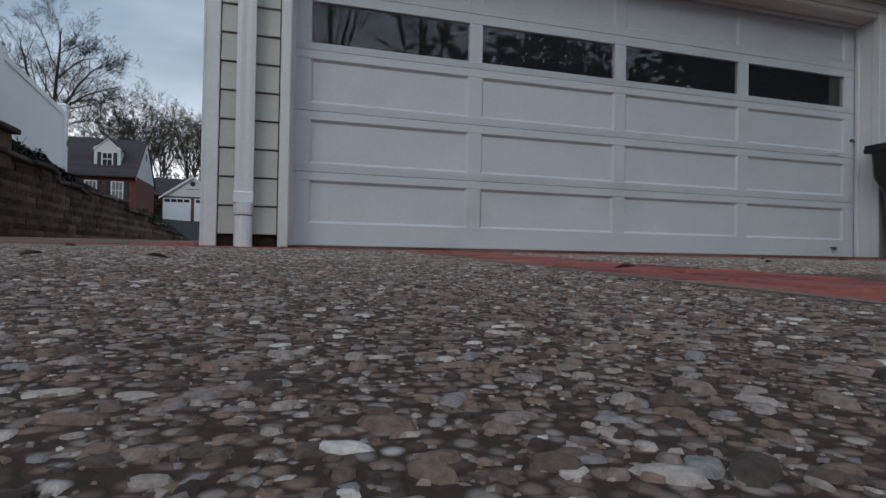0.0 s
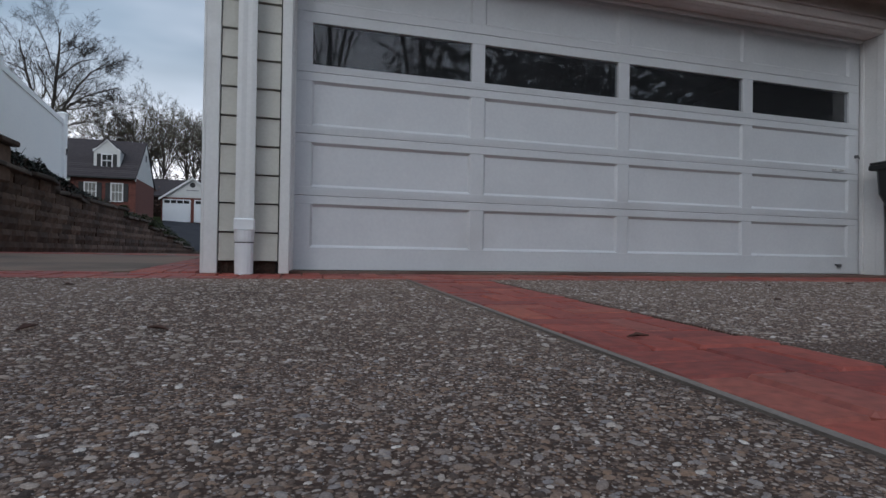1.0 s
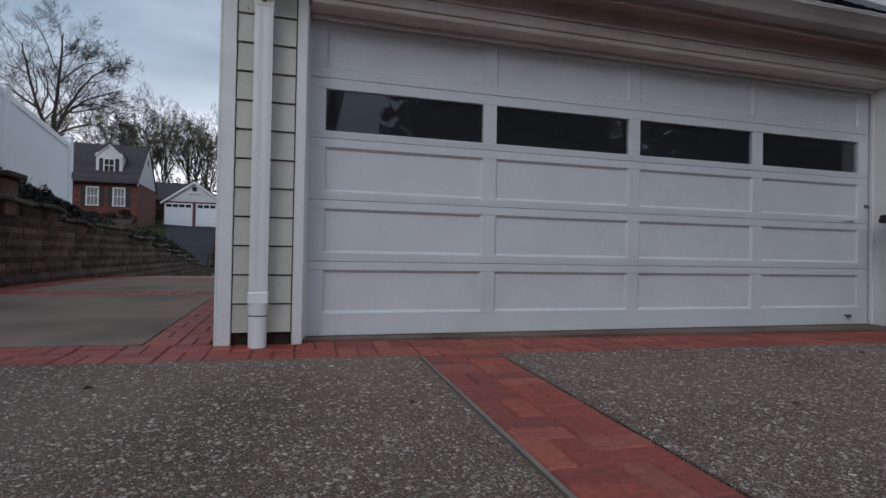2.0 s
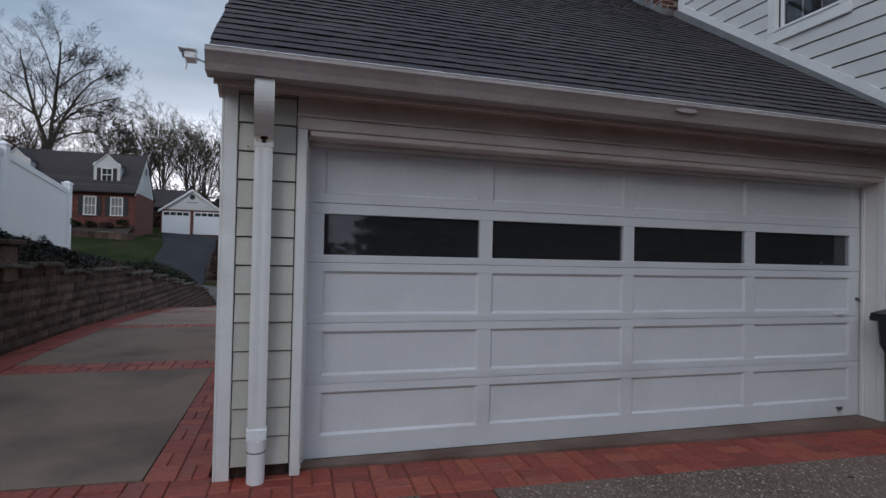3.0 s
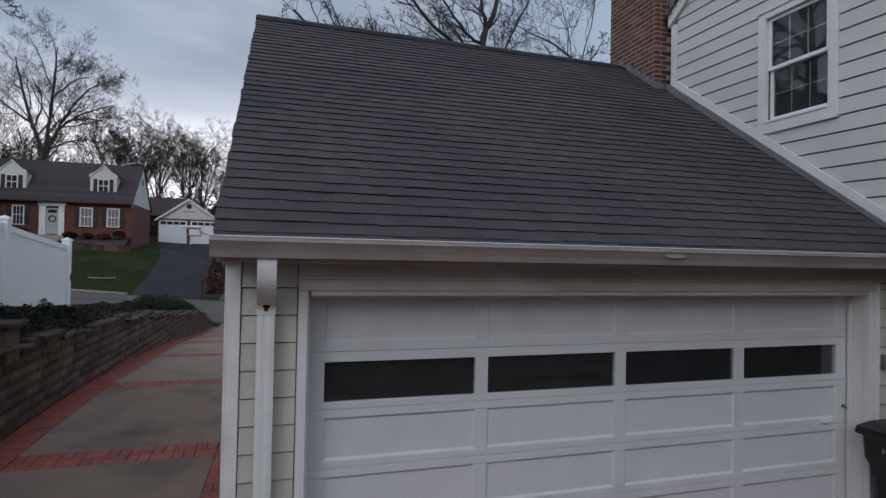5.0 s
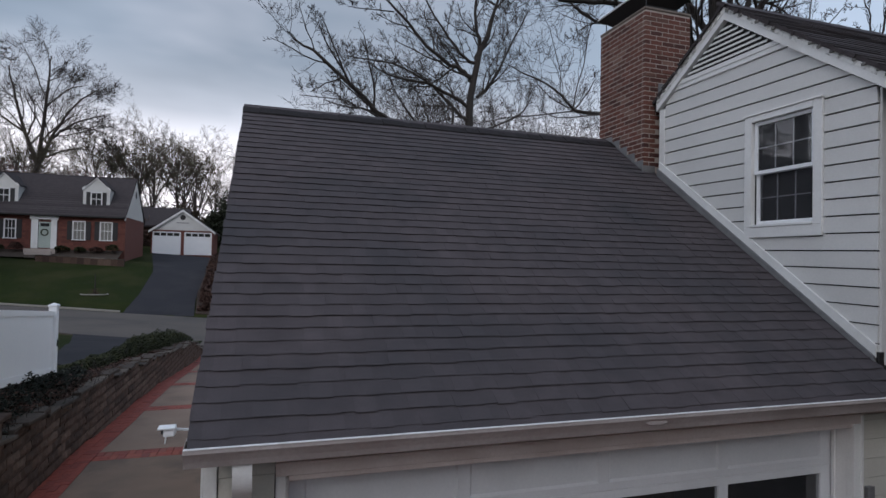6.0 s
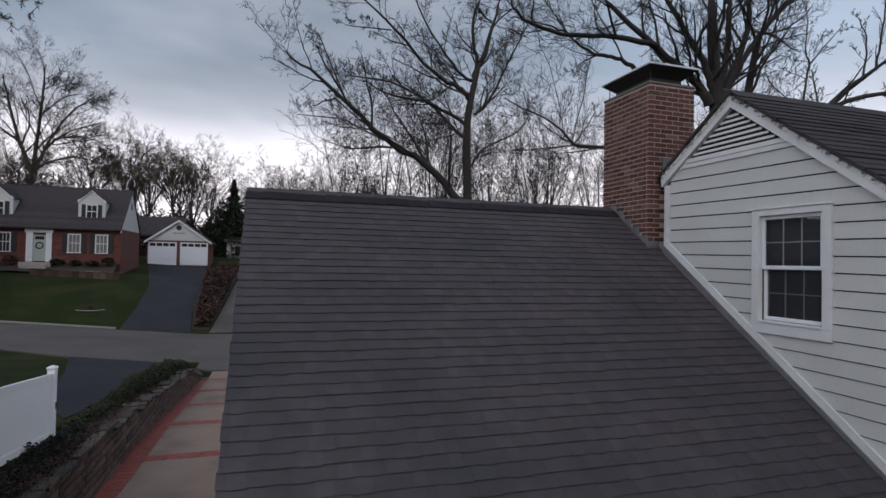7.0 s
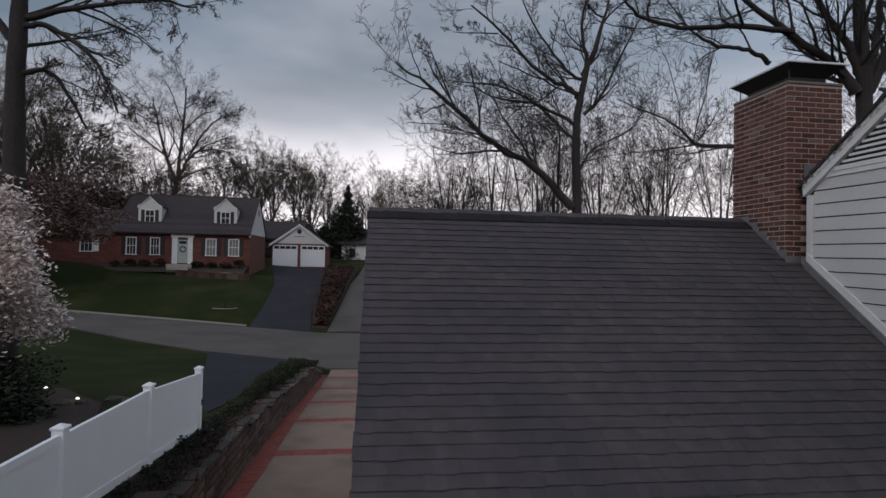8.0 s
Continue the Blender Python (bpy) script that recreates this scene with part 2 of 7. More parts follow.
def aggregate():
    """Cement with the tops of small stones showing, as cells of many tones with sunk joints between them."""
    m = bpy.data.materials.new("aggregate_cement")
    m.use_nodes = True
    t = m.node_tree
    p = t.nodes["Principled BSDF"]
    pos = t.nodes.new("ShaderNodeNewGeometry").outputs["Position"]
    warp = t.nodes.new("ShaderNodeTexNoise")
    warp.inputs["Scale"].default_value = 60
    t.links.new(pos, warp.inputs["Vector"])
    mixv = t.nodes.new("ShaderNodeVectorMath")
    mixv.operation = "MULTIPLY_ADD"
    t.links.new(warp.outputs["Color"], mixv.inputs[0])
    mixv.inputs[1].default_value = (0.006, 0.006, 0.0)
    t.links.new(pos, mixv.inputs[2])
    cells = t.nodes.new("ShaderNodeTexVoronoi")
    cells.inputs["Scale"].default_value = 150
    t.links.new(mixv.outputs[0], cells.inputs["Vector"])
    grey = t.nodes.new("ShaderNodeSeparateColor")
    t.links.new(cells.outputs["Color"], grey.inputs[0])
    ramp_ = t.nodes.new("ShaderNodeValToRGB")
    e = ramp_.color_ramp.elements
    e[0].position, e[0].color = WORN_TONES[0][0], (*WORN_TONES[0][1], 1)
    e[1].position, e[1].color = WORN_TONES[-1][0], (*WORN_TONES[-1][1], 1)
    for k, c in WORN_TONES[1:-1]:
        e.new(k).color = (*c, 1)
    t.links.new(grey.outputs[0], ramp_.inputs[0])
    edge = t.nodes.new("ShaderNodeMapRange")
    t.links.new(cells.outputs["Distance"], edge.inputs[0])
    for i_, v in enumerate((0.34, 0.60, 0.0, 1.0)):
        edge.inputs[i_ + 1].default_value = v
    mx = t.nodes.new("ShaderNodeMix")
    mx.data_type = "RGBA"
    t.links.new(edge.outputs[0], mx.inputs[0])
    t.links.new(ramp_.outputs[0], mx.inputs[6])
    mx.inputs[7].default_value = (0.070, 0.046, 0.036, 1)
    worn = t.nodes.new("ShaderNodeTexNoise")
    worn.inputs["Scale"].default_value, worn.inputs["Detail"].default_value = 1.1, 5.0
    t.links.new(pos, worn.inputs["Vector"])
    wr = t.nodes.new("ShaderNodeMapRange")
    t.links.new(worn.outputs["Fac"], wr.inputs[0])
    for i_, v in enumerate((0.35, 0.7, 0.78, 1.12)):
        wr.inputs[i_ + 1].default_value = v
    h = t.nodes.new("ShaderNodeHueSaturation")
    t.links.new(wr.outputs[0], h.inputs["Value"])
    t.links.new(mx.outputs[2], h.inputs["Color"])
    # a tan film of dust lies on it in patches
    patch = t.nodes.new("ShaderNodeTexNoise")
    patch.inputs["Scale"].default_value, patch.inputs["Detail"].default_value = 0.8, 6.0
    t.links.new(pos, patch.inputs["Vector"])
    pr = t.nodes.new("ShaderNodeMapRange")
    t.links.new(patch.outputs["Fac"], pr.inputs[0])
    for i_, v in enumerate((0.34, 0.60, 0.12, 0.5)):
        pr.inputs[i_ + 1].default_value = v
    sp = t.nodes.new("ShaderNodeSeparateXYZ")
    t.links.new(pos, sp.inputs[0])
    near = t.nodes.new("ShaderNodeMapRange")      # film fades from the brick bands to the camera's start, painting shade there
    t.links.new(sp.outputs[1], near.inputs[0])
    for i_, v in enumerate((-3.1, -1.5, 0.0, 1.0)):
        near.inputs[i_ + 1].default_value = v
    dust_and_shade = t.nodes.new("ShaderNodeMath")
    dust_and_shade.operation = "MULTIPLY"
    t.links.new(pr.outputs[0], dust_and_shade.inputs[0])
    t.links.new(near.outputs[0], dust_and_shade.inputs[1])
    film = t.nodes.new("ShaderNodeMix")
    film.data_type = "RGBA"
    t.links.new(dust_and_shade.outputs[0], film.inputs[0])
    t.links.new(h.outputs[0], film.inputs[6])
    film.inputs[7].default_value = (0.255, 0.186, 0.150, 1)
    t.links.new(film.outputs[2], p.inputs["Base Color"])
    p.inputs["Roughness"].default_value, p.inputs["Specular IOR Level"].default_value = 0.9, 0.1
    b = t.nodes.new("ShaderNodeBump")
    b.invert = True
    b.inputs["Strength"].default_value, b.inputs["Distance"].default_value = 0.8, 0.004
    t.links.new(cells.outputs["Distance"], b.inputs["Height"])
    t.links.new(b.outputs[0], p.inputs["Normal"])
    return m


AGG_BASE = aggregate()
PEBBLE_WORN = palette("dusty_pebbles", WORN_TONES, 0.8, False, 320, 0.5, spec=0.15)
PEBBLE_PALE = palette("pale_pebbles", [(0, (0.24, 0.19, 0.155)), (0.5, (0.33, 0.27, 0.225)), (0.85, (0.42, 0.355, 0.31)), (1, (0.56, 0.50, 0.46))], 0.8, False, 320, 0.5, spec=0.15)
PALE_CONCRETE = surface("pale_concrete", (0.215, 0.150, 0.112), (0.330, 0.240, 0.190), 1.2, 0.85, 0.4, 120, stain=(0.17, 0.125, 0.10), stain_scale=0.7, stain_at=(0.5, 0.75), spec=0.3)
CONCRETE = surface("worn_concrete", (0.180, 0.128, 0.096), (0.292, 0.212, 0.164), 1.6, 0.85, 0.4, 130, stain=(0.105, 0.083, 0.071), stain_scale=0.9, stain_at=(0.48, 0.72), spec=0.3)
BLOCK = palette("wall_block", [(0, (0.048, 0.029, 0.022)), (0.4, (0.076, 0.046, 0.034)), (0.75, (0.100, 0.062, 0.046)), (1, (0.132, 0.088, 0.067))], 0.95, True, 11, 1.0)
CAPSTONE = palette("cap_stone", [(0, (0.042, 0.032, 0.026)), (0.55, (0.074, 0.057, 0.046)), (0.85, (0.12, 0.098, 0.081)), (1, (0.26, 0.23, 0.205))], 0.9, True, 20, 0.7)
SOIL = surface("soil", (0.030, 0.022, 0.016), (0.07, 0.05, 0.038), 4, 0.95, 0.8, 60)
GRASS = surface("lawn", (0.014, 0.021, 0.007), (0.029, 0.040, 0.012), 0.9, 0.9, 0.6, 25, stain=(0.046, 0.046, 0.020), stain_scale=0.22, stain_at=(0.46, 0.70), spec=0.06, bump_dist=0.05)
ASPHALT = surface("asphalt", (0.028, 0.028, 0.033), (0.047, 0.047, 0.054), 0.8, 0.9, 0.3, 80, stain=(0.052, 0.050, 0.054), stain_scale=0.35, stain_at=(0.5, 0.8), spec=0.12)
STREET = surface("street_asphalt", (0.080, 0.067, 0.060), (0.126, 0.108, 0.096), 0.7, 0.9, 0.3, 70, stain=(0.062, 0.056, 0.053), stain_scale=0.3, stain_at=(0.45, 0.75))
CURB = surface("kerb_concrete", (0.22, 0.205, 0.185), (0.32, 0.30, 0.27), 2, 0.9, 0.3, 50)
MULCH = surface("mulch", (0.024, 0.014, 0.010), (0.055, 0.034, 0.024), 5, 0.95, 1.0, 40, bump_dist=0.05)
VINYL = surface("white_vinyl", (0.82, 0.84, 0.86), (0.88, 0.89, 0.90), 2, 0.55, 0.03, 30)
PLASTIC = surface("black_plastic", (0.006, 0.006, 0.007), (0.013, 0.013, 0.015), 6, 0.45, 0.15, 200)
STEEL = surface("dull_steel", (0.16, 0.16, 0.17), (0.28, 0.28, 0.29), 20, 0.4, 0.1, 90, metal=0.9)
BLACK_METAL = surface("black_metal", (0.010, 0.010, 0.011), (0.028, 0.027, 0.027), 9, 0.5, 0.1, 90)
LEAD = surface("lead_flashing", (0.16, 0.16, 0.165), (0.27, 0.27, 0.275), 6, 0.55, 0.2, 60, metal=0.3)
# near-black stands in for unlit rooms and for shadow gaps in the siding
DARK = surface("unlit_black", (0.012, 0.012, 0.012), (0.03, 0.03, 0.03), 3, 0.9, 0.0)
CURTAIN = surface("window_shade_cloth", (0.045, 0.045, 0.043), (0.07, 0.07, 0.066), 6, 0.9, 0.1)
GLASS = glass("window_glass")
BARK = surface("bark", (0.020, 0.017, 0.016), (0.055, 0.046, 0.040), 3, 0.95, 0.9, 30, squash=(1, 1, 0.25), bump_dist=0.04)
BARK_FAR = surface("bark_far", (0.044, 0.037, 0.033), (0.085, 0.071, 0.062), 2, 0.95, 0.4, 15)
TWIG = surface("twigs", (0.022, 0.018, 0.017), (0.046, 0.037, 0.033), 2, 0.95, 0.0, 20)
TWIG_BUD = palette("budding_twigs", [(0, (0.060, 0.050, 0.040)), (0.6, (0.095, 0.080, 0.058)), (1, (0.125, 0.115, 0.072))], 0.9, False, 5, 0.0, spec=0.12)
LEAF = palette("ivy_leaves", [(0, (0.008, 0.010, 0.008)), (0.5, (0.016, 0.020, 0.015)), (0.85, (0.028, 0.033, 0.024)), (1, (0.06, 0.058, 0.045))], 0.55, False, 20, 0.0, spec=0.12)
YEW = palette("evergreen_leaves", [(0, (0.016, 0.020, 0.010)), (0.6, (0.036, 0.042, 0.019)), (1, (0.068, 0.068, 0.032))], 0.6, False, 20, 0.0, spec=0.12)
CONIFER = palette("conifer_needles", [(0, (0.024, 0.029, 0.021)), (0.6, (0.044, 0.052, 0.036)), (1, (0.070, 0.078, 0.052))], 0.8, False, 10, 0.0, spec=0.12)
BROWN_LEAF = palette("brown_leaves", [(0, (0.036, 0.021, 0.018)), (0.5, (0.070, 0.040, 0.032)), (1, (0.14, 0.085, 0.068))], 0.8, False, 10, 0.0, spec=0.12)
RUSSET = palette("russet_dead_leaves", [(0, (0.115, 0.070, 0.060)), (0.5, (0.185, 0.120, 0.104)), (1, (0.28, 0.20, 0.178))], 0.8, False, 10, 0.0, spec=0.12)
BUD = palette("pale_buds", [(0, (0.16, 0.115, 0.105)), (0.6, (0.28, 0.215, 0.205)), (1, (0.46, 0.37, 0.36))], 0.7, False, 20, 0.0)
BLOSSOM = palette("pink_blossom", [(0, (0.36, 0.25, 0.21)), (0.3, (0.64, 0.50, 0.45)), (0.65, (0.82, 0.71, 0.66)), (1, (0.92, 0.86, 0.82))], 0.6, False, 30, 0.0)
RED_BRICK = surface("house_brick", (0.095, 0.034, 0.026), (0.185, 0.066, 0.050), 9, 0.9, 0.3, 40, island=0.2)
SHUTTER = surface("dark_shutter", (0.014, 0.013, 0.014), (0.03, 0.028, 0.029), 6, 0.6, 0.1)
SAGE = surface("sage_paint", (0.36, 0.42, 0.39), (0.44, 0.50, 0.46), 5, 0.5, 0.0)
PALE_WIN = surface("pale_blind", (0.15, 0.145, 0.13), (0.24, 0.235, 0.215), 6, 0.6, 0.0)
LAMP = bpy.data.materials.new("small_lamp_glow")
LAMP.use_nodes = True
LAMP.node_tree.nodes["Principled BSDF"].inputs["Emission Color"].default_value = (1, 0.95, 0.82, 1)
LAMP.node_tree.nodes["Principled BSDF"].inputs["Emission Strength"].default_value = 1.6


# ---- mesh helpers ----
class Form:
    """Gathers corners and faces for one mesh."""

    def __init__(self):
        self.v, self.f, self.smooth = [], [], False

    def add(self, verts, faces):
        k = len(self.v)
        self.v.extend(verts)
        self.f.extend([tuple(k + i for i in f) for f in faces])
        return self

    def box(self, x0, x1, y0, y1, z0, z1):
        return self.add([(x0, y0, z0), (x1, y0, z0), (x1, y1, z0), (x0, y1, z0), (x0, y0, z1), (x1, y0, z1), (x1, y1, z1), (x0, y1, z1)],
                        [(3, 2, 1, 0), (4, 5, 6, 7), (0, 1, 5, 4), (1, 2, 6, 5), (2, 3, 7, 6), (3, 0, 4, 7)])

    def cbox(self, x0, x1, y0, y1, z0, z1, c=0.006):
        """A box with chamfered edges."""
        lo, hi = (x0, y0, z0), (x1, y1, z1)
        vs, idx = [], {}
        for sx in (0, 1):
            for sy in (0, 1):
                for sz in (0, 1):
                    s = (sx, sy, sz)
                    for ax in range(3):
                        q = [(hi[i] if s[i] else lo[i]) if i == ax else ((hi[i] - c) if s[i] else (lo[i] + c)) for i in range(3)]
                        idx[(s, ax)] = len(vs)
                        vs.append(tuple(q))
        fs = []
        for ax in range(3):
            b, d = [i for i in range(3) if i != ax]
            for side in (0, 1):
                ring = []
                for p, q in ((0, 0), (1, 0), (1, 1), (0, 1)):
                    s = [0, 0, 0]
                    s[ax], s[b], s[d] = side, p, q
                    ring.append(idx[(tuple(s), ax)])
                fs.append(tuple(ring))
            for p in (0, 1):
                for q in (0, 1):
                    s0, s1 = [0, 0, 0], [0, 0, 0]
                    s0[b], s0[d], s1[b], s1[d] = p, q, p, q
                    s1[ax] = 1
                    s0, s1 = tuple(s0), tuple(s1)
                    fs.append((idx[(s0, b)], idx[(s1, b)], idx[(s1, d)], idx[(s0, d)]))
        for sx in (0, 1):
            for sy in (0, 1):
                for sz in (0, 1):
                    fs.append(tuple(idx[((sx, sy, sz), ax)] for ax in range(3)))
        return self.add(vs, fs)

    def prism(self, outline, axis, a, b):
        """outline: 2D points swept along axis (0, 1, 2) from a to b."""
        o = [i for i in range(3) if i != axis]
        n = len(outline)

        def at(p, k):
            q = [0, 0, 0]
            q[o[0]], q[o[1]], q[axis] = p[0], p[1], k
            return tuple(q)
        vs = [at(p, a) for p in outline] + [at(p, b) for p in outline]
        fs = [tuple(range(n)), tuple(range(2 * n - 1, n - 1, -1))]
        fs += [(i, (i + 1) % n, n + (i + 1) % n, n + i) for i in range(n)]
        return self.add(vs, fs)

    def tube(self, pts, radii, sides=8, squeeze=None, caps=True):
        """A tapered tube along pts."""
        k, rings = len(self.v), []
        pv = [Vector(p) for p in pts]
        ref = None
        for i, p in enumerate(pv):
            d = (pv[min(i + 1, len(pv) - 1)] - pv[max(i - 1, 0)])
            d = d.normalized() if d.length > 1e-9 else Vector((0, 0, 1))
            if ref is None:
                ref = Vector((1, 0, 0)) if abs(d.x) < 0.8 else Vector((0, 1, 0))
            u = (ref - d * ref.dot(d)).normalized()
            w = d.cross(u)
            ref = u
            r = radii[i]
            for j in range(sides):
                a = 2 * math.pi * j / sides
                q = p + u * (r * math.cos(a)) + w * (r * math.sin(a))
                self.v.append((q.x, q.y, q.z))
        for i in range(len(pv) - 1):
            for j in range(sides):
                a, b = k + i * sides + j, k + i * sides + (j + 1) % sides
                self.f.append((a, b, b + sides, a + sides))
        if caps:
            self.f.append(tuple(k + j for j in range(sides - 1, -1, -1)))
            e = k + (len(pv) - 1) * sides
            self.f.append(tuple(e + j for j in range(sides)))
        return self

    def mesh(self, name, mat):
        me = bpy.data.meshes.new(name)
        me.from_pydata(self.v, [], self.f)
        if mat:
            me.materials.append(mat)
        b = bmesh.new()
        b.from_mesh(me)
        if len(b.faces) < 40000 and not self.smooth:
            bmesh.ops.recalc_face_normals(b, faces=b.faces)
            b.to_mesh(me)
        b.free()
        if self.smooth:
            me.shade_smooth()
        me.update()
        return me


def thing(name, label="", category="", group="", kind="", at=None):
    ob = new(name)
    ob.empty_display_size = 0.1
    if at is not None:
        ob.matrix_world = at
    return tagged(ob, label, category, group, kind)


def part(name, form, mat, parent=None, label="", at=None):
    """One mesh object under a thing or a part."""
    me = form if isinstance(form, bpy.types.Mesh) else form.mesh(name, mat)
    ob = new(name, me)
    if parent is not None:
        ob.parent = parent
    if at is not None:
        ob.matrix_basis = at
    return tagged(ob, label)


def whole(name, form, mat, label, category="", kind="", group=""):
    """A thing that is one mesh."""
    return tagged(part(name, form, mat), label, category, group, kind)



# ---- the land ----
def smooth_step(a, b, v):
    t = min(1.0, max(0.0, (v - a) / (b - a)))
    return t * t * (3 - 2 * t)


def ramp(v, stops):
    return float(np.interp(v, [s[0] for s in stops], [s[1] for s in stops]))


FRONT_FALL = 0.0231                     # the forecourt falls away from the garage
SKEW_COS, SKEW_SIN = math.cos(0.0383), math.sin(0.0383)     # the paving lies a little askew to the garage
DRIVE_LINE = [(-9, -0.28), (-0.2, -0.033), (3.3, 0.05), (7, 0.04), (10.5, -0.06), (14.2, -0.27), (17.7, -0.59), (21.3, -0.90), (24.7, -1.11), (27, -1.15)]


def drive_z(y):
    return ramp(y, DRIVE_LINE)


def askew(u, v):
    """From the paving's own grid to the garage's."""
    return u * SKEW_COS + v * SKEW_SIN, v * SKEW_COS - u * SKEW_SIN


def band_edge(x):
    """Edge of the front brick band towards the garage."""
    return -0.128 - 0.0383 * x


def side_edge(y):
    """Edge of the side brick band towards the driveway's concrete."""
    return -0.893 + 0.0383 * y


def wall_x(y):
    """Foot of the retaining wall."""
    return ramp(y, [(-9, -3.24), (7, -3.21), (9, -3.12), (12, -3.04), (18, -2.90), (25.2, -2.70)])


def slab_x(y):
    """Left edge of the driveway's concrete."""
    return ramp(y, [(-0.2, -2.78), (4, -2.84), (7, -2.80), (9.6, -2.66), (13, -2.60), (23, -2.45), (26, -2.36)])


def bed_x(y):
    """Where the neighbour's lawn ends and the bed above the wall begins."""
    return ramp(y, [(-9, -3.74), (8.6, -3.74), (10, -3.68), (25, -3.30), (30, -3.20)])


def street_z(x):
    return -1.15 + 0.068 * min(34.0, max(0.0, -(x + 4.0)))


def yard_z(x, y):
    """The neighbour's yard above the retaining wall."""
    high = ramp(y, [(-12, 2.1), (1, 1.90), (3.7, 1.66), (6.3, 1.42), (8.2, 1.22), (10, 1.00), (12, 0.78), (14.9, 0.50), (17.4, 0.22), (20.9, -0.20), (24, -0.70), (27, -1.0), (29.5, -1.14)])
    return high + (street_z(x) + 1.15) * smooth_step(6, 26, y)


def far_edge(x):
    """Far side of the street."""
    return ramp(x, [(-60, 45.6), (-24, 43.7), (-15.7, 43.0), (-10, 42.3), (-4.7, 41.9), (30, 40.9)])


def land_z(x, y):
    if y > far_edge(x):
        return street_z(x) + ramp(y - far_edge(x) + 42, [(42, 0), (55.3, 3.15), (73, 4.4), (85, 5.6), (96, 6.1), (170, 8.7)])
    if x < bed_x(y) + 0.0005:
        return yard_z(x, y) if y < 29.4 else street_z(x) - 0.08
    return min(drive_z(max(y, -9)), 0.03) - 0.12


xs = [-420, -250, -160, -110, -80, -60] + [-48 + 2 * i for i in range(22)] + [-5.0, -4.3, -3.001, -3.0, -1.7, 0, 3, 6, 10, 14, 20, 28, 40, 60, 90, 150, 250, 420]
xs = sorted(set(xs))
ys = [-300, -150, -80, -45, -30, -20, -14] + [-10 + 2 * i for i in range(20)] + [29.39, 30.5, 33, 37, 41.99, 42.01] + [45 + 3 * i for i in range(11)] + [80, 85, 90, 105, 125, 150, 175, 240, 340, 520]
g = Form()
nx = len(xs)
g.v = []
for y in sorted(ys):
    for x in xs:
        if x in (-3.001, -3.0):         # two columns follow the edge of the bed
            x = bed_x(y) + (0.001 if x == -3.0 else 0.0)
        e = far_edge(x) - 42 if y in (41.99, 42.01) else 0.0        # two rows follow the street
        g.v.append((x, y + e, land_z(x, y + e)))
g.f = [(j * nx + i, j * nx + i + 1, (j + 1) * nx + i + 1, (j + 1) * nx + i) for j in range(len(ys) - 1) for i in range(nx - 1)]
g.smooth = True
whole("ground", g, GRASS, "rolling ground of dull green early spring lawn", "ground", "structure")


def ribbon(name, mat, label, category, left, right, zfun, lift, steps=24, thick=0.10):
    """A paved strip between two lines of (x, y), draped over zfun."""
    def along(line, t):
        k = t * (len(line) - 1)
        i = min(int(k), len(line) - 2)
        f = k - i
        return tuple(line[i][c] + f * (line[i + 1][c] - line[i][c]) for c in (0, 1))
    r, across = Form(), 6
    for s in range(steps + 1):
        a, b = along(left, s / steps), along(right, s / steps)
        for c in range(across + 1):
            x, y = (a[i] + (b[i] - a[i]) * c / across for i in (0, 1))
            r.v.append((x, y, zfun(x, y) + lift))
    w = across + 1
    for s in range(steps):
        for c in range(across):
            r.f.append((s * w + c, s * w + c + 1, (s + 1) * w + c + 1, (s + 1) * w + c))
    top = len(r.v)
    r.v += [(x, y, z - thick) for x, y, z in r.v]
    edge = [c for c in range(w)] + [s * w + across for s in range(1, steps + 1)] + [steps * w + c for c in range(across - 1, -1, -1)] + [s * w for s in range(steps - 1, 0, -1)]
    for i, a in enumerate(edge):
        b = edge[(i + 1) % len(edge)]
        r.f.append((a, b, b + top, a + top))
    return whole(name, r, mat, label, category, "structure")


ribbon("road", STREET, "worn grey asphalt street without markings", "road", [(-60, 40), (-20.6, 36.4), (-14.6, 32.8), (-9.7, 30.5), (-5, 29.2), (-2.6, 27.2), (2.5, 26.6), (5, 34), (30, 36.5)],
       [(-60, 45.55), (-24, 43.65), (-15.7, 42.95), (-10, 42.25), (-4.7, 41.85), (-2.4, 41.75), (2.5, 41.6), (5, 41.5), (30, 40.8)], lambda x, y: street_z(x), 0.0, 48)
ribbon("kerb", CURB, "low pale concrete kerb along the far side of the street", "kerb", [(-60, 45.64), (-24, 43.74), (-15.7, 43.04), (-10, 42.34)], [(-60, 45.9), (-24, 44.0), (-15.7, 43.3), (-10, 42.6)], lambda x, y: street_z(x), 0.13, 30, 0.2)
ribbon("neighbour_driveway", ASPHALT, "dark asphalt driveway of the neighbouring lot", "driveway", [(-5.2, 12.5), (-7.6, 22.4), (-9.6, 30.4)], [(-4.25, 10.5), (-3.75, 20), (-3.9, 29.2)],
       lambda x, y: land_z(x, y) if y < 29.3 else street_z(x) - 0.01, 0.03)
ribbon("far_driveway", ASPHALT, "dark asphalt driveway rising to the far garage", "driveway", [(-9.75, 42.02), (-9.55, 46.8), (-9.75, 53.7), (-12.9, 71.4)], [(-4.98, 42.02), (-5.3, 46.0), (-5.25, 52.5), (-6.2, 71.4)],
       lambda x, y: land_z(x, y), 0.05)
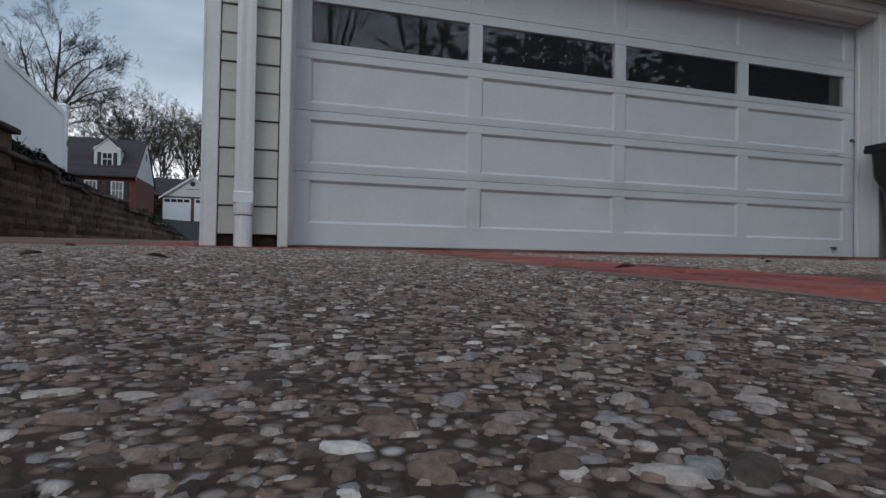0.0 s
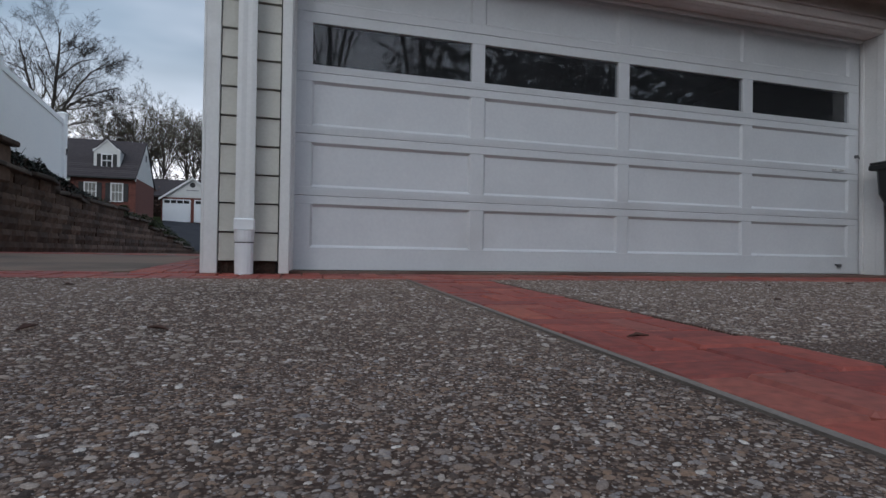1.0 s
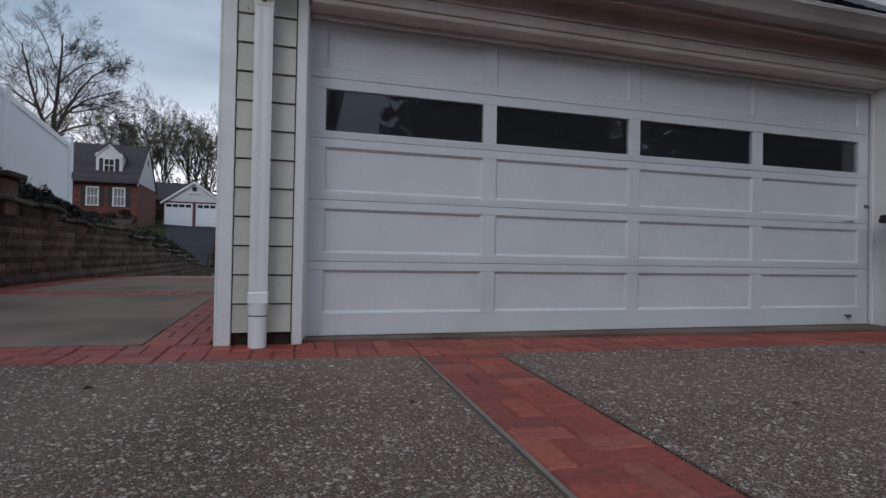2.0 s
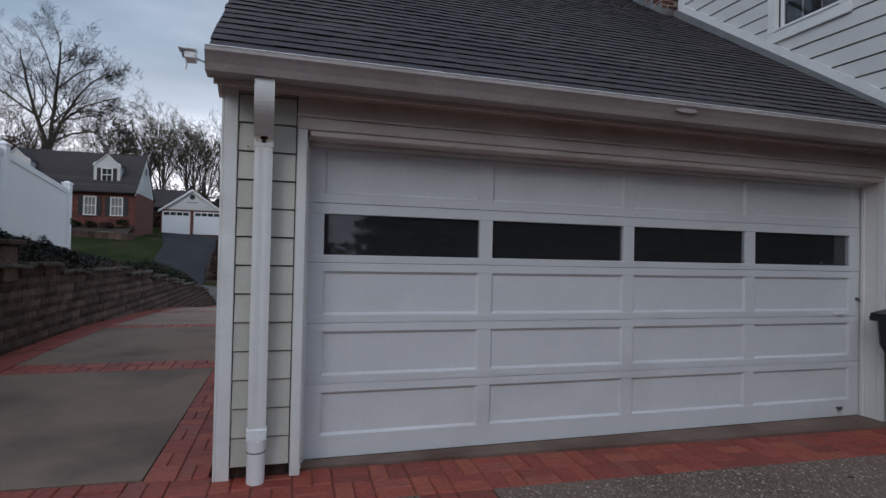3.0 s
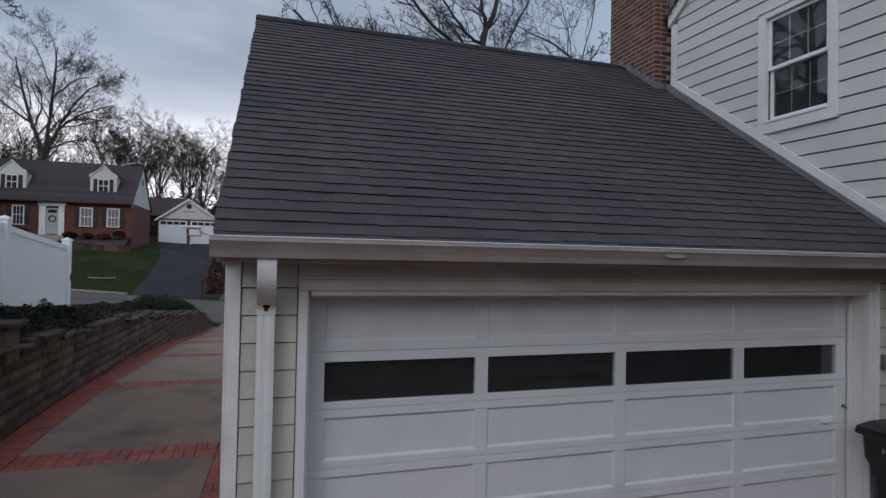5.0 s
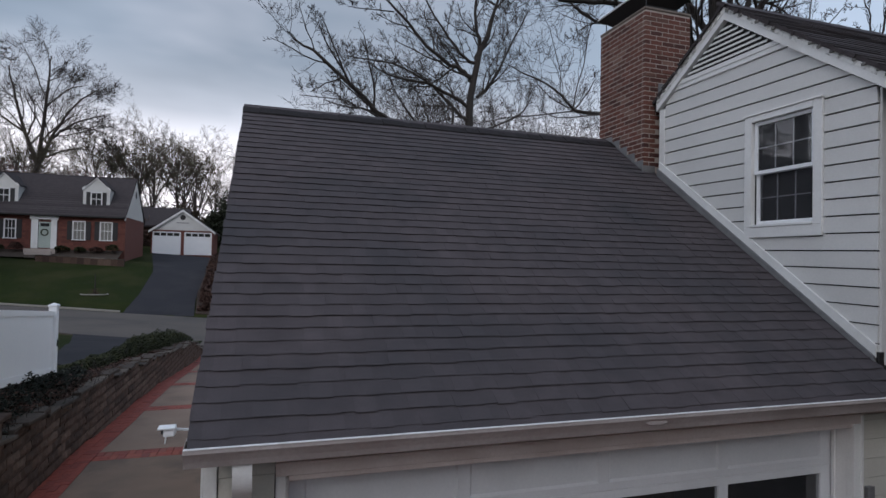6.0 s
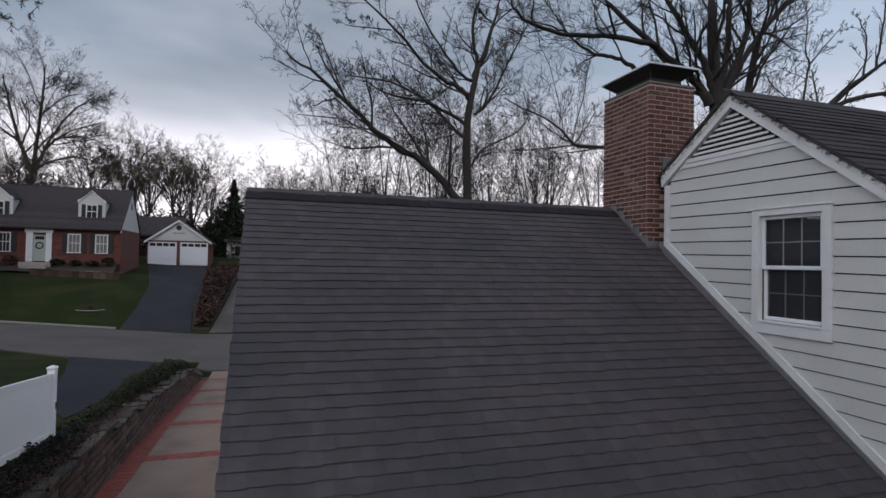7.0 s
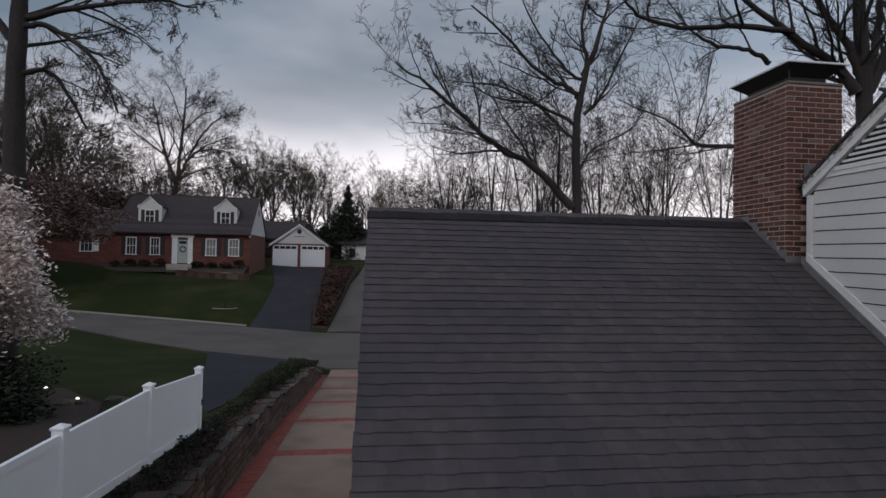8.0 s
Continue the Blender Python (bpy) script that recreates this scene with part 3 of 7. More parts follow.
ribbon("mulch_bank", MULCH, "brown bank of mulch and dead stalks beside the far driveway", "planting bed", [(-4.93, 42.6), (-5.25, 46.6), (-5.2, 52.5), (-6.1, 70)], [(-3.75, 42.6), (-3.3, 46.6), (-2.65, 52.5), (-2.0, 70)],
       lambda x, y: land_z(x, y) + 0.35 * math.sin(min(1, (y - 42.6) / 5) * math.pi / 2), 0.06, 30, 0.5)
ribbon("side_lane", STREET, "pale grey lane that climbs beside the far driveway", "lane", [(-3.68, 42.02), (-3.2, 46.6), (-2.55, 53.5), (-1.7, 66.5), (-1.0, 84)], [(3.5, 42.02), (2.5, 46.6), (2.0, 53.5), (2.2, 66.5), (2.6, 84)],
       lambda x, y: land_z(x, y), 0.05)

ribbon("mulch_bed", MULCH, "dark mulched bed round the magnolia in the neighbour's yard", "planting bed", [(-15, 0), (-15, 7), (-14, 12), (-12.2, 15)], [(-4.2, 0), (-5.4, 7), (-7.3, 12.0), (-9.4, 14.4)],
       lambda x, y: land_z(x, y), 0.03, 24, 0.1)

# the forecourt: one slab of exposed aggregate, its pebbles lying in it as real stones
FORE_X0, FORE_X1, FORE_Y0, FORE_Y1 = -4.5, 9.0, -9.0, -0.618
STRIP_L, STRIP_R = 0.652, 1.098         # the brick band that runs out across the forecourt


def fore_z(y):
    return -0.034 + FRONT_FALL * y


slab = Form()
for ua, ub in ((FORE_X0, STRIP_L - 0.030), (STRIP_R + 0.006, FORE_X1)):
    ring = [askew(u, v) for u, v in ((ua, FORE_Y0), (ub, FORE_Y0), (ub, FORE_Y1), (ua, FORE_Y1))]
    slab.add([(x, y, fore_z(y)) for x, y in ring] + [(x, y, fore_z(y) - 0.1) for x, y in ring],
             [(0, 1, 2, 3), (7, 6, 5, 4), (0, 4, 5, 1), (1, 5, 6, 2), (2, 6, 7, 3), (3, 7, 4, 0)])
forecourt = whole("forecourt_pavement", slab, AGG_BASE, "forecourt of dark exposed-aggregate concrete", "pavement", "structure")


def pebble_bed(name, x0, x1, y0, y1, per_m2, r0, r1, seed, mat, sides=6):
    """Flattened stones, half sunk in the cement; all joined."""
    r = np.random.default_rng(seed)
    n = int((x1 - x0) * (y1 - y0) * per_m2)
    x, y = r.uniform(x0, x1, n), r.uniform(y0, y1, n)
    ok = np.ones(n, bool)
    u, v = x * SKEW_COS - y * SKEW_SIN, x * SKEW_SIN + y * SKEW_COS
    ok &= ~((u > STRIP_L - 0.04) & (u < STRIP_R + 0.016)) & (v < FORE_Y1 - 0.010)
    x, y = x[ok], y[ok]
    n = len(x)
    size = (r0 + (r1 - r0) * r.beta(0.9, 4.2, n))[:, None]
    turn = r.uniform(0, 2 * np.pi, n)[:, None]
    long = r.uniform(1.0, 2.0, n)[:, None]
    high = (r.uniform(0.16, 0.55, n))[:, None] * size
    a = np.linspace(0, 2 * np.pi, sides, endpoint=False)[None, :] + r.uniform(-1.6, 1.6, (n, sides)) / sides
    wob = r.uniform(0.78, 1.16, (n, sides))

    def ring(k, h):
        u, v = np.cos(a) * size * long * wob * k, np.sin(a) * size * wob * k
        px = x[:, None] + u * np.cos(turn) - v * np.sin(turn)
        py = y[:, None] + u * np.sin(turn) + v * np.cos(turn)
        return np.stack([px, py, fore_z(y)[:, None] + h + 0 * px], -1)
    low, mid = ring(1.0, -0.001), ring(0.72, high * 0.78)
    tip = np.stack([x, y, fore_z(y) + high[:, 0]], -1)[:, None, :]
    verts = np.concatenate([low, mid, tip], 1).reshape(-1, 3)
    base = (np.arange(n) * (2 * sides + 1))[:, None]
    quads, tris = [], []
    for j in range(sides):
        k = (j + 1) % sides
        quads.append(np.concatenate([base + j, base + k, base + sides + k, base + sides + j], 1))
        tris.append(np.concatenate([base + sides + j, base + sides + k, base + 2 * sides], 1))
    q, t = np.stack(quads, 1).reshape(-1, 4), np.stack(tris, 1).reshape(-1, 3)
    me = bpy.data.meshes.new(name)
    me.vertices.add(len(verts))
    me.vertices.foreach_set("co", verts.ravel())
    me.loops.add(q.size + t.size)
    me.loops.foreach_set("vertex_index", np.concatenate([q.ravel(), t.ravel()]))
    me.polygons.add(len(q) + len(t))
    me.polygons.foreach_set("loop_start", np.concatenate([np.arange(len(q)) * 4, q.size + np.arange(len(t)) * 3]))
    me.materials.append(mat)
    me.update(calc_edges=True)
    me.shade_smooth()
    ob = part(name, me, None, forecourt, "loose-looking rounded pebbles set in cement")
    ob["kind"] = "stuff"
    return ob


pebble_bed("pebbles", -0.95, 0.66, -3.78, -2.75, 5200, 0.0030, 0.0086, 3, PEBBLE, 8)
pebble_bed("pebbles", -0.95, 0.66, -3.78, -2.75, 26000, 0.0009, 0.0042, 5, PEBBLE, 4)
pebble_bed("pebbles", -2.0, 2.4, -2.75, -1.75, 7000, 0.0016, 0.0080, 4, PEBBLE_WORN, 4)
pebble_bed("pebbles", -3.0, 5.0, -1.75, -0.45, 1600, 0.0024, 0.0085, 6, PEBBLE_WORN, 4)
pebble_bed("pale_pebbles", -3.4, 5.4, -2.75, -0.45, 1250, 0.0038, 0.0120, 8, PEBBLE_PALE, 5)

# concrete panels of the side driveway, between the brick bands
CROSS = [(c, 0.235) for c in (3.19, 7.0, 10.55, 14.10, 17.62, 21.17, 24.49)]     # middle and half width
side_drive = thing("side_driveway", "tan worn concrete driveway in panels between red brick bands", "driveway", kind="structure")
for a, b in zip([-0.195] + [c + h for c, h in CROSS], [c - h for c, h in CROSS] + [26.7]):
    f = Form()
    steps = [a + (b - a) * i / 4 for i in range(5)]
    for y in steps:
        e, w = side_edge(y) - 0.004 if y < 8 else 0.6, slab_x(y)
        ye, yw = (band_edge(e) + 0.004, band_edge(w) + 0.004) if y < 0 else (y, y)
        f.v += [(w, yw, drive_z(yw)), (e, ye, drive_z(ye)), (w, yw, drive_z(yw) - 0.1), (e, ye, drive_z(ye) - 0.1)]
    for i in range(4):
        k = 4 * i
        f.f += [(k, k + 1, k + 5, k + 4), (k, k + 4, k + 6, k + 2), (k + 1, k + 3, k + 7, k + 5)]
    f.f += [(0, 2, 3, 1), (16, 17, 19, 18)]
    part("panel", f, CONCRETE if a < 6 else PALE_CONCRETE, side_drive)
f = Form().prism([(-0.05, band_edge(-0.05) + 0.003), (4.93, band_edge(4.93) + 0.003), (4.93, 0.35), (-0.05, 0.35)], 2, -0.3, -0.022)
whole("door_threshold", f, SILL, "tan concrete sill under the garage door", "threshold", "structure")

# brick bands: square fields of two bricks, turned in turn
BRICK_A = Form().cbox(-0.1135, 0.1135, -0.0555, 0.0555, -0.04, 0.0, 0.006).mesh("brick", PAVER)
BRICK_B = Form().cbox(-0.113, 0.1138, -0.0558, 0.055, -0.04, 0.002, 0.008).mesh("brick", PAVER)


def brick_band(name, label, x0, x1, y0, y1, zfun, single=True, seed=1, shift=None, margin=0.0, skewed=False, stop_x=99.0):
    """single: each brick is a piece of its own; else they are joined. shift(y) moves the band sideways; skewed: laid on the paving's own grid."""
    shift = shift or (lambda y: 0.0)
    put = askew if skewed else (lambda u, v: (u, v))
    r = random.Random(seed)
    band = thing(name, label, "brick paving", group="red brick bands", kind="structure")
    nx_, ny_ = max(1, round((x1 - x0) / 0.232)), max(1, round((y1 - y0) / 0.232))
    sx, sy = (x1 - x0) / nx_, (y1 - y0) / ny_
    bed, far = Form(), Form()
    n = max(1, int((y1 - y0) / 1.5))
    for i in range(n):
        ya, yb = y0 + (y1 - y0) * i / n, y0 + (y1 - y0) * (i + 1) / n
        sa, sb, w0 = shift(ya), shift(yb), x0 - margin
        ring = [put(w0 + sa, ya), put(x1 + sa, ya), put(x1 + sb, yb), put(w0 + sb, yb)]
        bed.add([(x, y, zfun(y) - 0.008) for x, y in ring] + [(x, y, zfun(y) - 0.108) for x, y in ring], [(0, 1, 2, 3), (0, 4, 5, 1), (1, 5, 6, 2), (2, 6, 7, 3), (3, 7, 4, 0)])
    part("bed", bed, JOINT, band)
    for i in range(nx_):
        for j in range(ny_):
            turned = (i + j) % 2
            for k in (-1, 1):
                cx, cy = x0 + sx * (i + 0.5) + shift(y0 + sy * (j + 0.5)), y0 + sy * (j + 0.5)
                if turned:
                    cx += k * sx * 0.25
                else:
                    cy += k * sy * 0.25
                cx, cy = put(cx, cy)
                if cx > stop_x:
                    continue
                slope = (zfun(cy + 0.1) - zfun(cy - 0.1)) / 0.2
                m = Matrix.Translation((cx, cy, zfun(cy) + r.uniform(-0.002, 0.003))) @ Matrix.Rotation(math.atan(slope), 4, "X")
                m = m @ Matrix.Rotation((math.pi / 2 if turned else 0) + r.uniform(-0.015, 0.015) - (0.0383 if skewed else 0.0), 4, "Z") @ Matrix.Rotation(r.uniform(-0.008, 0.008), 4, "Y")
                s = (sx / 0.232, sy / 0.232) if not turned else (sy / 0.232, sx / 0.232)
                m = m @ Matrix.Diagonal((s[0], s[1], 1, 1))
                if single:
                    part("brick", r.choice((BRICK_A, BRICK_B)), None, band, at=m)
                else:
                    b = Form().box(-0.113, 0.113, -0.055, 0.055, -0.03, 0.0)
                    far.add([tuple(m @ Vector(p)) for p in b.v], b.f[1:])
    if not single:
        ob = part("bricks", far, PAVER_FAR, band)
        ob["kind"] = "stuff"
    return band

# ---- the garage ----
FW = -0.19                              # face of the front wall; the door stands back at y = 0
DOOR_W = 4.88
LEFT = -0.495                           # left corner of the building
PITCH = 0.700
EAVE_Y, EAVE_Z = -0.50, 2.425           # lip of the gutter
RIDGE_Y = 3.70
RIDGE_Z = EAVE_Z + PITCH * (RIDGE_Y - EAVE_Y)
SLOPE = math.atan(PITCH)
HOUSE_X = 5.16                          # side wall of the house


def roof_z(y):
    return EAVE_Z + PITCH * (y - EAVE_Y)


garage = thing("garage", "attached double garage with cream clapboards and a dark shingle roof", "garage")
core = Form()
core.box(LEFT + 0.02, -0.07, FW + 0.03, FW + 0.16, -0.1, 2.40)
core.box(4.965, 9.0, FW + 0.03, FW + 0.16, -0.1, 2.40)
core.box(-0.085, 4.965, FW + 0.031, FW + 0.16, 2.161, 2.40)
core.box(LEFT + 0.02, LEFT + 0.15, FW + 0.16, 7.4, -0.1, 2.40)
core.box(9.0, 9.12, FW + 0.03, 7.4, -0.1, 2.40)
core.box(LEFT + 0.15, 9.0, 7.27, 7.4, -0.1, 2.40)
part("wall", core, DARK, garage, "near-black inner wall for the unlit garage and siding gaps")
# unseen ceiling, added to keep sky light out of the garage
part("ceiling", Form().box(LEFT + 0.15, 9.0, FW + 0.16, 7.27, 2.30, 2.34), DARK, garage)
for xa, xb in ((LEFT + 0.03, -0.09), (4.97, 9.0)):
    part("footing", Form().box(xa, xb, FW + 0.015, FW + 0.029, -0.1, 0.05), MULCH, garage, "dark brown footing strip below the clapboards")
gable = Form()
gable.prism([(FW + 0.05, 2.38), (7.4, 2.38), (RIDGE_Y, RIDGE_Z - 0.2)], 0, LEFT + 0.02, LEFT + 0.14)
part("gable_wall", gable, CREAM, garage)
part("floor", Form().box(LEFT + 0.15, 9.0, 0.36, 7.27, -0.1, -0.02), CONCRETE, garage)


def clapboards(owner, mat, x0, x1, z0, z1, step, y, name="clapboard"):
    """Boards across a wall that faces -y; each leans out at its foot."""
    z = z0
    while z < z1 - 0.02:
        t = min(z + step, z1) - 0.009
        b = Form().prism([(y - 0.016, z), (y - 0.016, z + 0.004), (y - 0.003, t), (y + 0.024, t), (y + 0.024, z)], 0, x0, x1)
        part(name, b, mat, owner)
        z += step


SIDE_Z0, SIDE_STEP = 0.046, 0.1721
clapboards(garage, CREAM, LEFT + 0.082, -0.0810, SIDE_Z0 - 0.006, 2.305, SIDE_STEP, FW + 0.005)
clapboards(garage, CREAM, 4.991, 8.9, SIDE_Z0 - 0.006, 2.158, SIDE_STEP, FW + 0.005)
left_boards = Form()
z = 0.04
while z < 2.2:
    left_boards.prism([(LEFT - 0.004, z), (LEFT + 0.008, z + SIDE_STEP), (LEFT + 0.03, z + SIDE_STEP), (LEFT + 0.03, z)], 1, FW + 0.12, 7.4)
    z += SIDE_STEP
part("side_siding", left_boards, CREAM, garage)
part("corner_board", Form().cbox(LEFT, LEFT + 0.076, FW - 0.022, FW + 0.03, -0.036, 2.30, 0.004), TRIM_PAINT, garage)
part("corner_board", Form().cbox(LEFT - 0.016, LEFT, FW - 0.022, FW + 0.11, -0.036, 2.30, 0.004), TRIM_PAINT, garage)
# casing round the door, with a thin back band
part("casing", Form().cbox(-0.074, -0.012, FW - 0.028, FW + 0.04, -0.037, 2.084, 0.005), TRIM_PAINT, garage)
part("casing", Form().cbox(4.876, 4.96, FW - 0.028, FW + 0.04, -0.037, 2.084, 0.005), TRIM_PAINT, garage)
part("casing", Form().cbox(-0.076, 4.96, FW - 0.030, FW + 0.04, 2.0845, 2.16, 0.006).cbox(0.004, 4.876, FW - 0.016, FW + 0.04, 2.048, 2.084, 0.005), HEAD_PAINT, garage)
# ledge added so that its shadow draws the dark line above the casing
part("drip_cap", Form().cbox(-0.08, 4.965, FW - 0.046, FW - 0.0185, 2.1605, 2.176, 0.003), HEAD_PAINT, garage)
part("back_band", Form().cbox(4.9605, 4.985, FW - 0.038, FW + 0.02, -0.037, 2.158, 0.004), TRIM_PAINT, garage)
part("jamb", Form().cbox(-0.03, -0.002, FW + 0.041, 0.10, -0.02, 2.047, 0.003), TRIM_PAINT, garage)
part("jamb", Form().cbox(4.882, 4.912, FW + 0.041, 0.10, -0.03, 2.047, 0.003), TRIM_PAINT, garage)
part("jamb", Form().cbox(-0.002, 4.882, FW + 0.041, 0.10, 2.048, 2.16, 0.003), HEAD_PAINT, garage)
part("stop_moulding", Form().cbox(4.862, 4.8815, -0.045, -0.012, -0.02, 2.02, 0.004).cbox(-0.0015, 0.016, -0.045, -0.012, -0.02, 2.02, 0.004).cbox(0.016, 4.862, -0.045, -0.012, 2.022, 2.0475, 0.004), TRIM_PAINT, garage)
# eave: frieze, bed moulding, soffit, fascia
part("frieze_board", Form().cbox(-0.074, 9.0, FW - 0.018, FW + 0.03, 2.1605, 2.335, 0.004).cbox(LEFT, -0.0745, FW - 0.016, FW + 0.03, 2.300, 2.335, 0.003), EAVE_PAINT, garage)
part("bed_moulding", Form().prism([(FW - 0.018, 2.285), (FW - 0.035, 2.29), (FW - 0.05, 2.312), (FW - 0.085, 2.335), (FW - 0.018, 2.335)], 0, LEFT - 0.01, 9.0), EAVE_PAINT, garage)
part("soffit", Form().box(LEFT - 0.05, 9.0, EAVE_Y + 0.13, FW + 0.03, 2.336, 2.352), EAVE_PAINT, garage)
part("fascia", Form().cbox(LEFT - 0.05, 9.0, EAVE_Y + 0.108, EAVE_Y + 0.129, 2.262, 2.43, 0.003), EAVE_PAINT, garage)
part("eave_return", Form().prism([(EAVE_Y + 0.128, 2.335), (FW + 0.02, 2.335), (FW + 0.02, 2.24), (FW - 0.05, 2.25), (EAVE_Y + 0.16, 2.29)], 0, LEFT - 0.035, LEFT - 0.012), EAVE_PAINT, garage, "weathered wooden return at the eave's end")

# roof: deck, rake board, then shingles one by one
ROOF_L, ROOF_R, SKEW = -0.565, HOUSE_X - 0.004, 0.095     # the rake runs in a little towards the ridge
roof = Form()
roof.prism([(EAVE_Y + 0.03, roof_z(EAVE_Y + 0.03) - 0.02), (RIDGE_Y, RIDGE_Z - 0.02), (7.9, RIDGE_Z - 0.02 - PITCH * (7.9 - RIDGE_Y)), (7.9, RIDGE_Z - 0.12 - PITCH * (7.9 - RIDGE_Y)),
            (RIDGE_Y, RIDGE_Z - 0.14), (EAVE_Y + 0.09, roof_z(EAVE_Y + 0.09) - 0.12)], 0, ROOF_L + SKEW + 0.012, ROOF_R)
roof_ob = part("roof", roof, SHINGLE, garage, "weathered charcoal asphalt shingle roof")


def raked(y0, y1, drop, deep, x_off, w):
    """A sloping board that follows the rake, with its foot farther out than its head."""
    f = Form()
    for y, o in ((y0, 0.0), (y1, SKEW)):
        zt = RIDGE_Z - PITCH * abs(y - RIDGE_Y) - drop
        f.v += [(ROOF_L + x_off + o, y, zt), (ROOF_L + x_off + o + w, y, zt), (ROOF_L + x_off + o + w, y, zt - deep), (ROOF_L + x_off + o, y, zt - deep)]
    f.f = [(0, 1, 2, 3), (7, 6, 5, 4)] + [(i, (i + 1) % 4, 4 + (i + 1) % 4, 4 + i) for i in range(4)]
    return f


part("rake_board", raked(EAVE_Y + 0.06, RIDGE_Y, 0.03, 0.15, 0.008, 0.02), TRIM_PAINT, garage)
part("rake_board", raked(7.86, RIDGE_Y, 0.03, 0.15, 0.008, 0.02), TRIM_PAINT, garage)
part("rake_deck", raked(EAVE_Y + 0.04, RIDGE_Y, 0.02, 0.03, 0.03, 0.14), SHINGLE, garage)
COURSE = 0.1312
SLOPE_LEN = math.hypot(RIDGE_Y - EAVE_Y, RIDGE_Z - EAVE_Z)
UP = Vector((0, math.cos(SLOPE), math.sin(SLOPE)))
OUT = Vector((0, -math.sin(SLOPE), math.cos(SLOPE)))
SHIN_LEN = 0.96


def shingle_mesh(seed, length=SHIN_LEN):
    """A strip shingle: a thin sheet with thicker tabs laid on it; x along the course, y up the slope, z out of it."""
    r = random.Random(seed)
    s = Form().prism([(0.008, 0.002), (-0.002, 0.0103), (COURSE + 0.02, 0.001), (COURSE + 0.02, -0.004), (0.010, -0.004)], 0, 0.0002, length - 0.0002)
    x = r.uniform(0.0, 0.08)
    while x < length - 0.08:
        w = min(r.uniform(0.10, 0.22), length - 0.004 - x)
        drop = r.uniform(0.0, 0.015)
        s.prism([(0.009 - drop, 0.003), (-0.002 - drop, 0.0138), (COURSE - 0.004, 0.0035), (COURSE - 0.004, 0.0)], 0, x + 0.002, x + w)
        x += w + r.uniform(0.07, 0.19)
    return s


shingle_meshes = [shingle_mesh(40 + i).mesh("shingle", SHINGLE) for i in range(7)]
basis = Matrix(((1, 0, 0, 0), (0, UP.y, OUT.y, 0), (0, UP.z, OUT.z, 0), (0, 0, 0, 1)))
r = random.Random(5)
n_course = int(SLOPE_LEN / COURSE)
for c in range(n_course + 1):
    s = c * COURSE + 0.012
    y, zz = EAVE_Y + UP.y * s, EAVE_Z + UP.z * s
    x = ROOF_L + SKEW * s / SLOPE_LEN + r.uniform(-0.006, 0.006)
    first = ((c * 0.317) % 1.0) * SHIN_LEN
    end = ROOF_R - 0.004
    cuts = [x] + [x + first + SHIN_LEN * k for k in range(12) if x + first + SHIN_LEN * k < end - 0.03 and first + SHIN_LEN * k > 0.03] + [end]
    for a, b in zip(cuts, cuts[1:]):
        m = Matrix.Translation((a, y + r.uniform(-0.003, 0.003), zz)) @ basis
        if abs((b - a) - SHIN_LEN) < 0.002:
            part("shingle", r.choice(shingle_meshes), None, roof_ob, at=m)
        else:
            part("shingle", shingle_mesh(r.randrange(9999), b - a), SHINGLE, roof_ob, at=m)
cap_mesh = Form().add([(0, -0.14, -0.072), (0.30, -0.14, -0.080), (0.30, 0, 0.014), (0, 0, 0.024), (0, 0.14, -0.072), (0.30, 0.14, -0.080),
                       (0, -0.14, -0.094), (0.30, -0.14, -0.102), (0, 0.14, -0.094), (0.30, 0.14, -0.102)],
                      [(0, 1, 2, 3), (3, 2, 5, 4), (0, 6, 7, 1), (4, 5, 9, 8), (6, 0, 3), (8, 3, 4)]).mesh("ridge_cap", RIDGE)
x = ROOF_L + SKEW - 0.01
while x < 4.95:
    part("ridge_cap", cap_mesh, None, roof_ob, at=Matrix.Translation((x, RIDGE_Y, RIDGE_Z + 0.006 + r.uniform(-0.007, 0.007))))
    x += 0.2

# door: five sections of framed panels, glass in the fourth
COLS = [(0.118, 1.213), (1.310, 2.402), (2.498, 3.586), (3.686, 4.752)]
SECTIONS = [(-0.018, 0.462, 0.128, 0.408), (0.465, 0.862, 0.520, 0.806), (0.865, 1.262, 0.918, 1.206), (1.265, 1.655, 1.314, 1.586), (1.658, 2.120, 1.722, 2.002)]
garage_door = thing("garage_door", "white painted wooden overhead door with four dark glass panes, closed", "garage door")
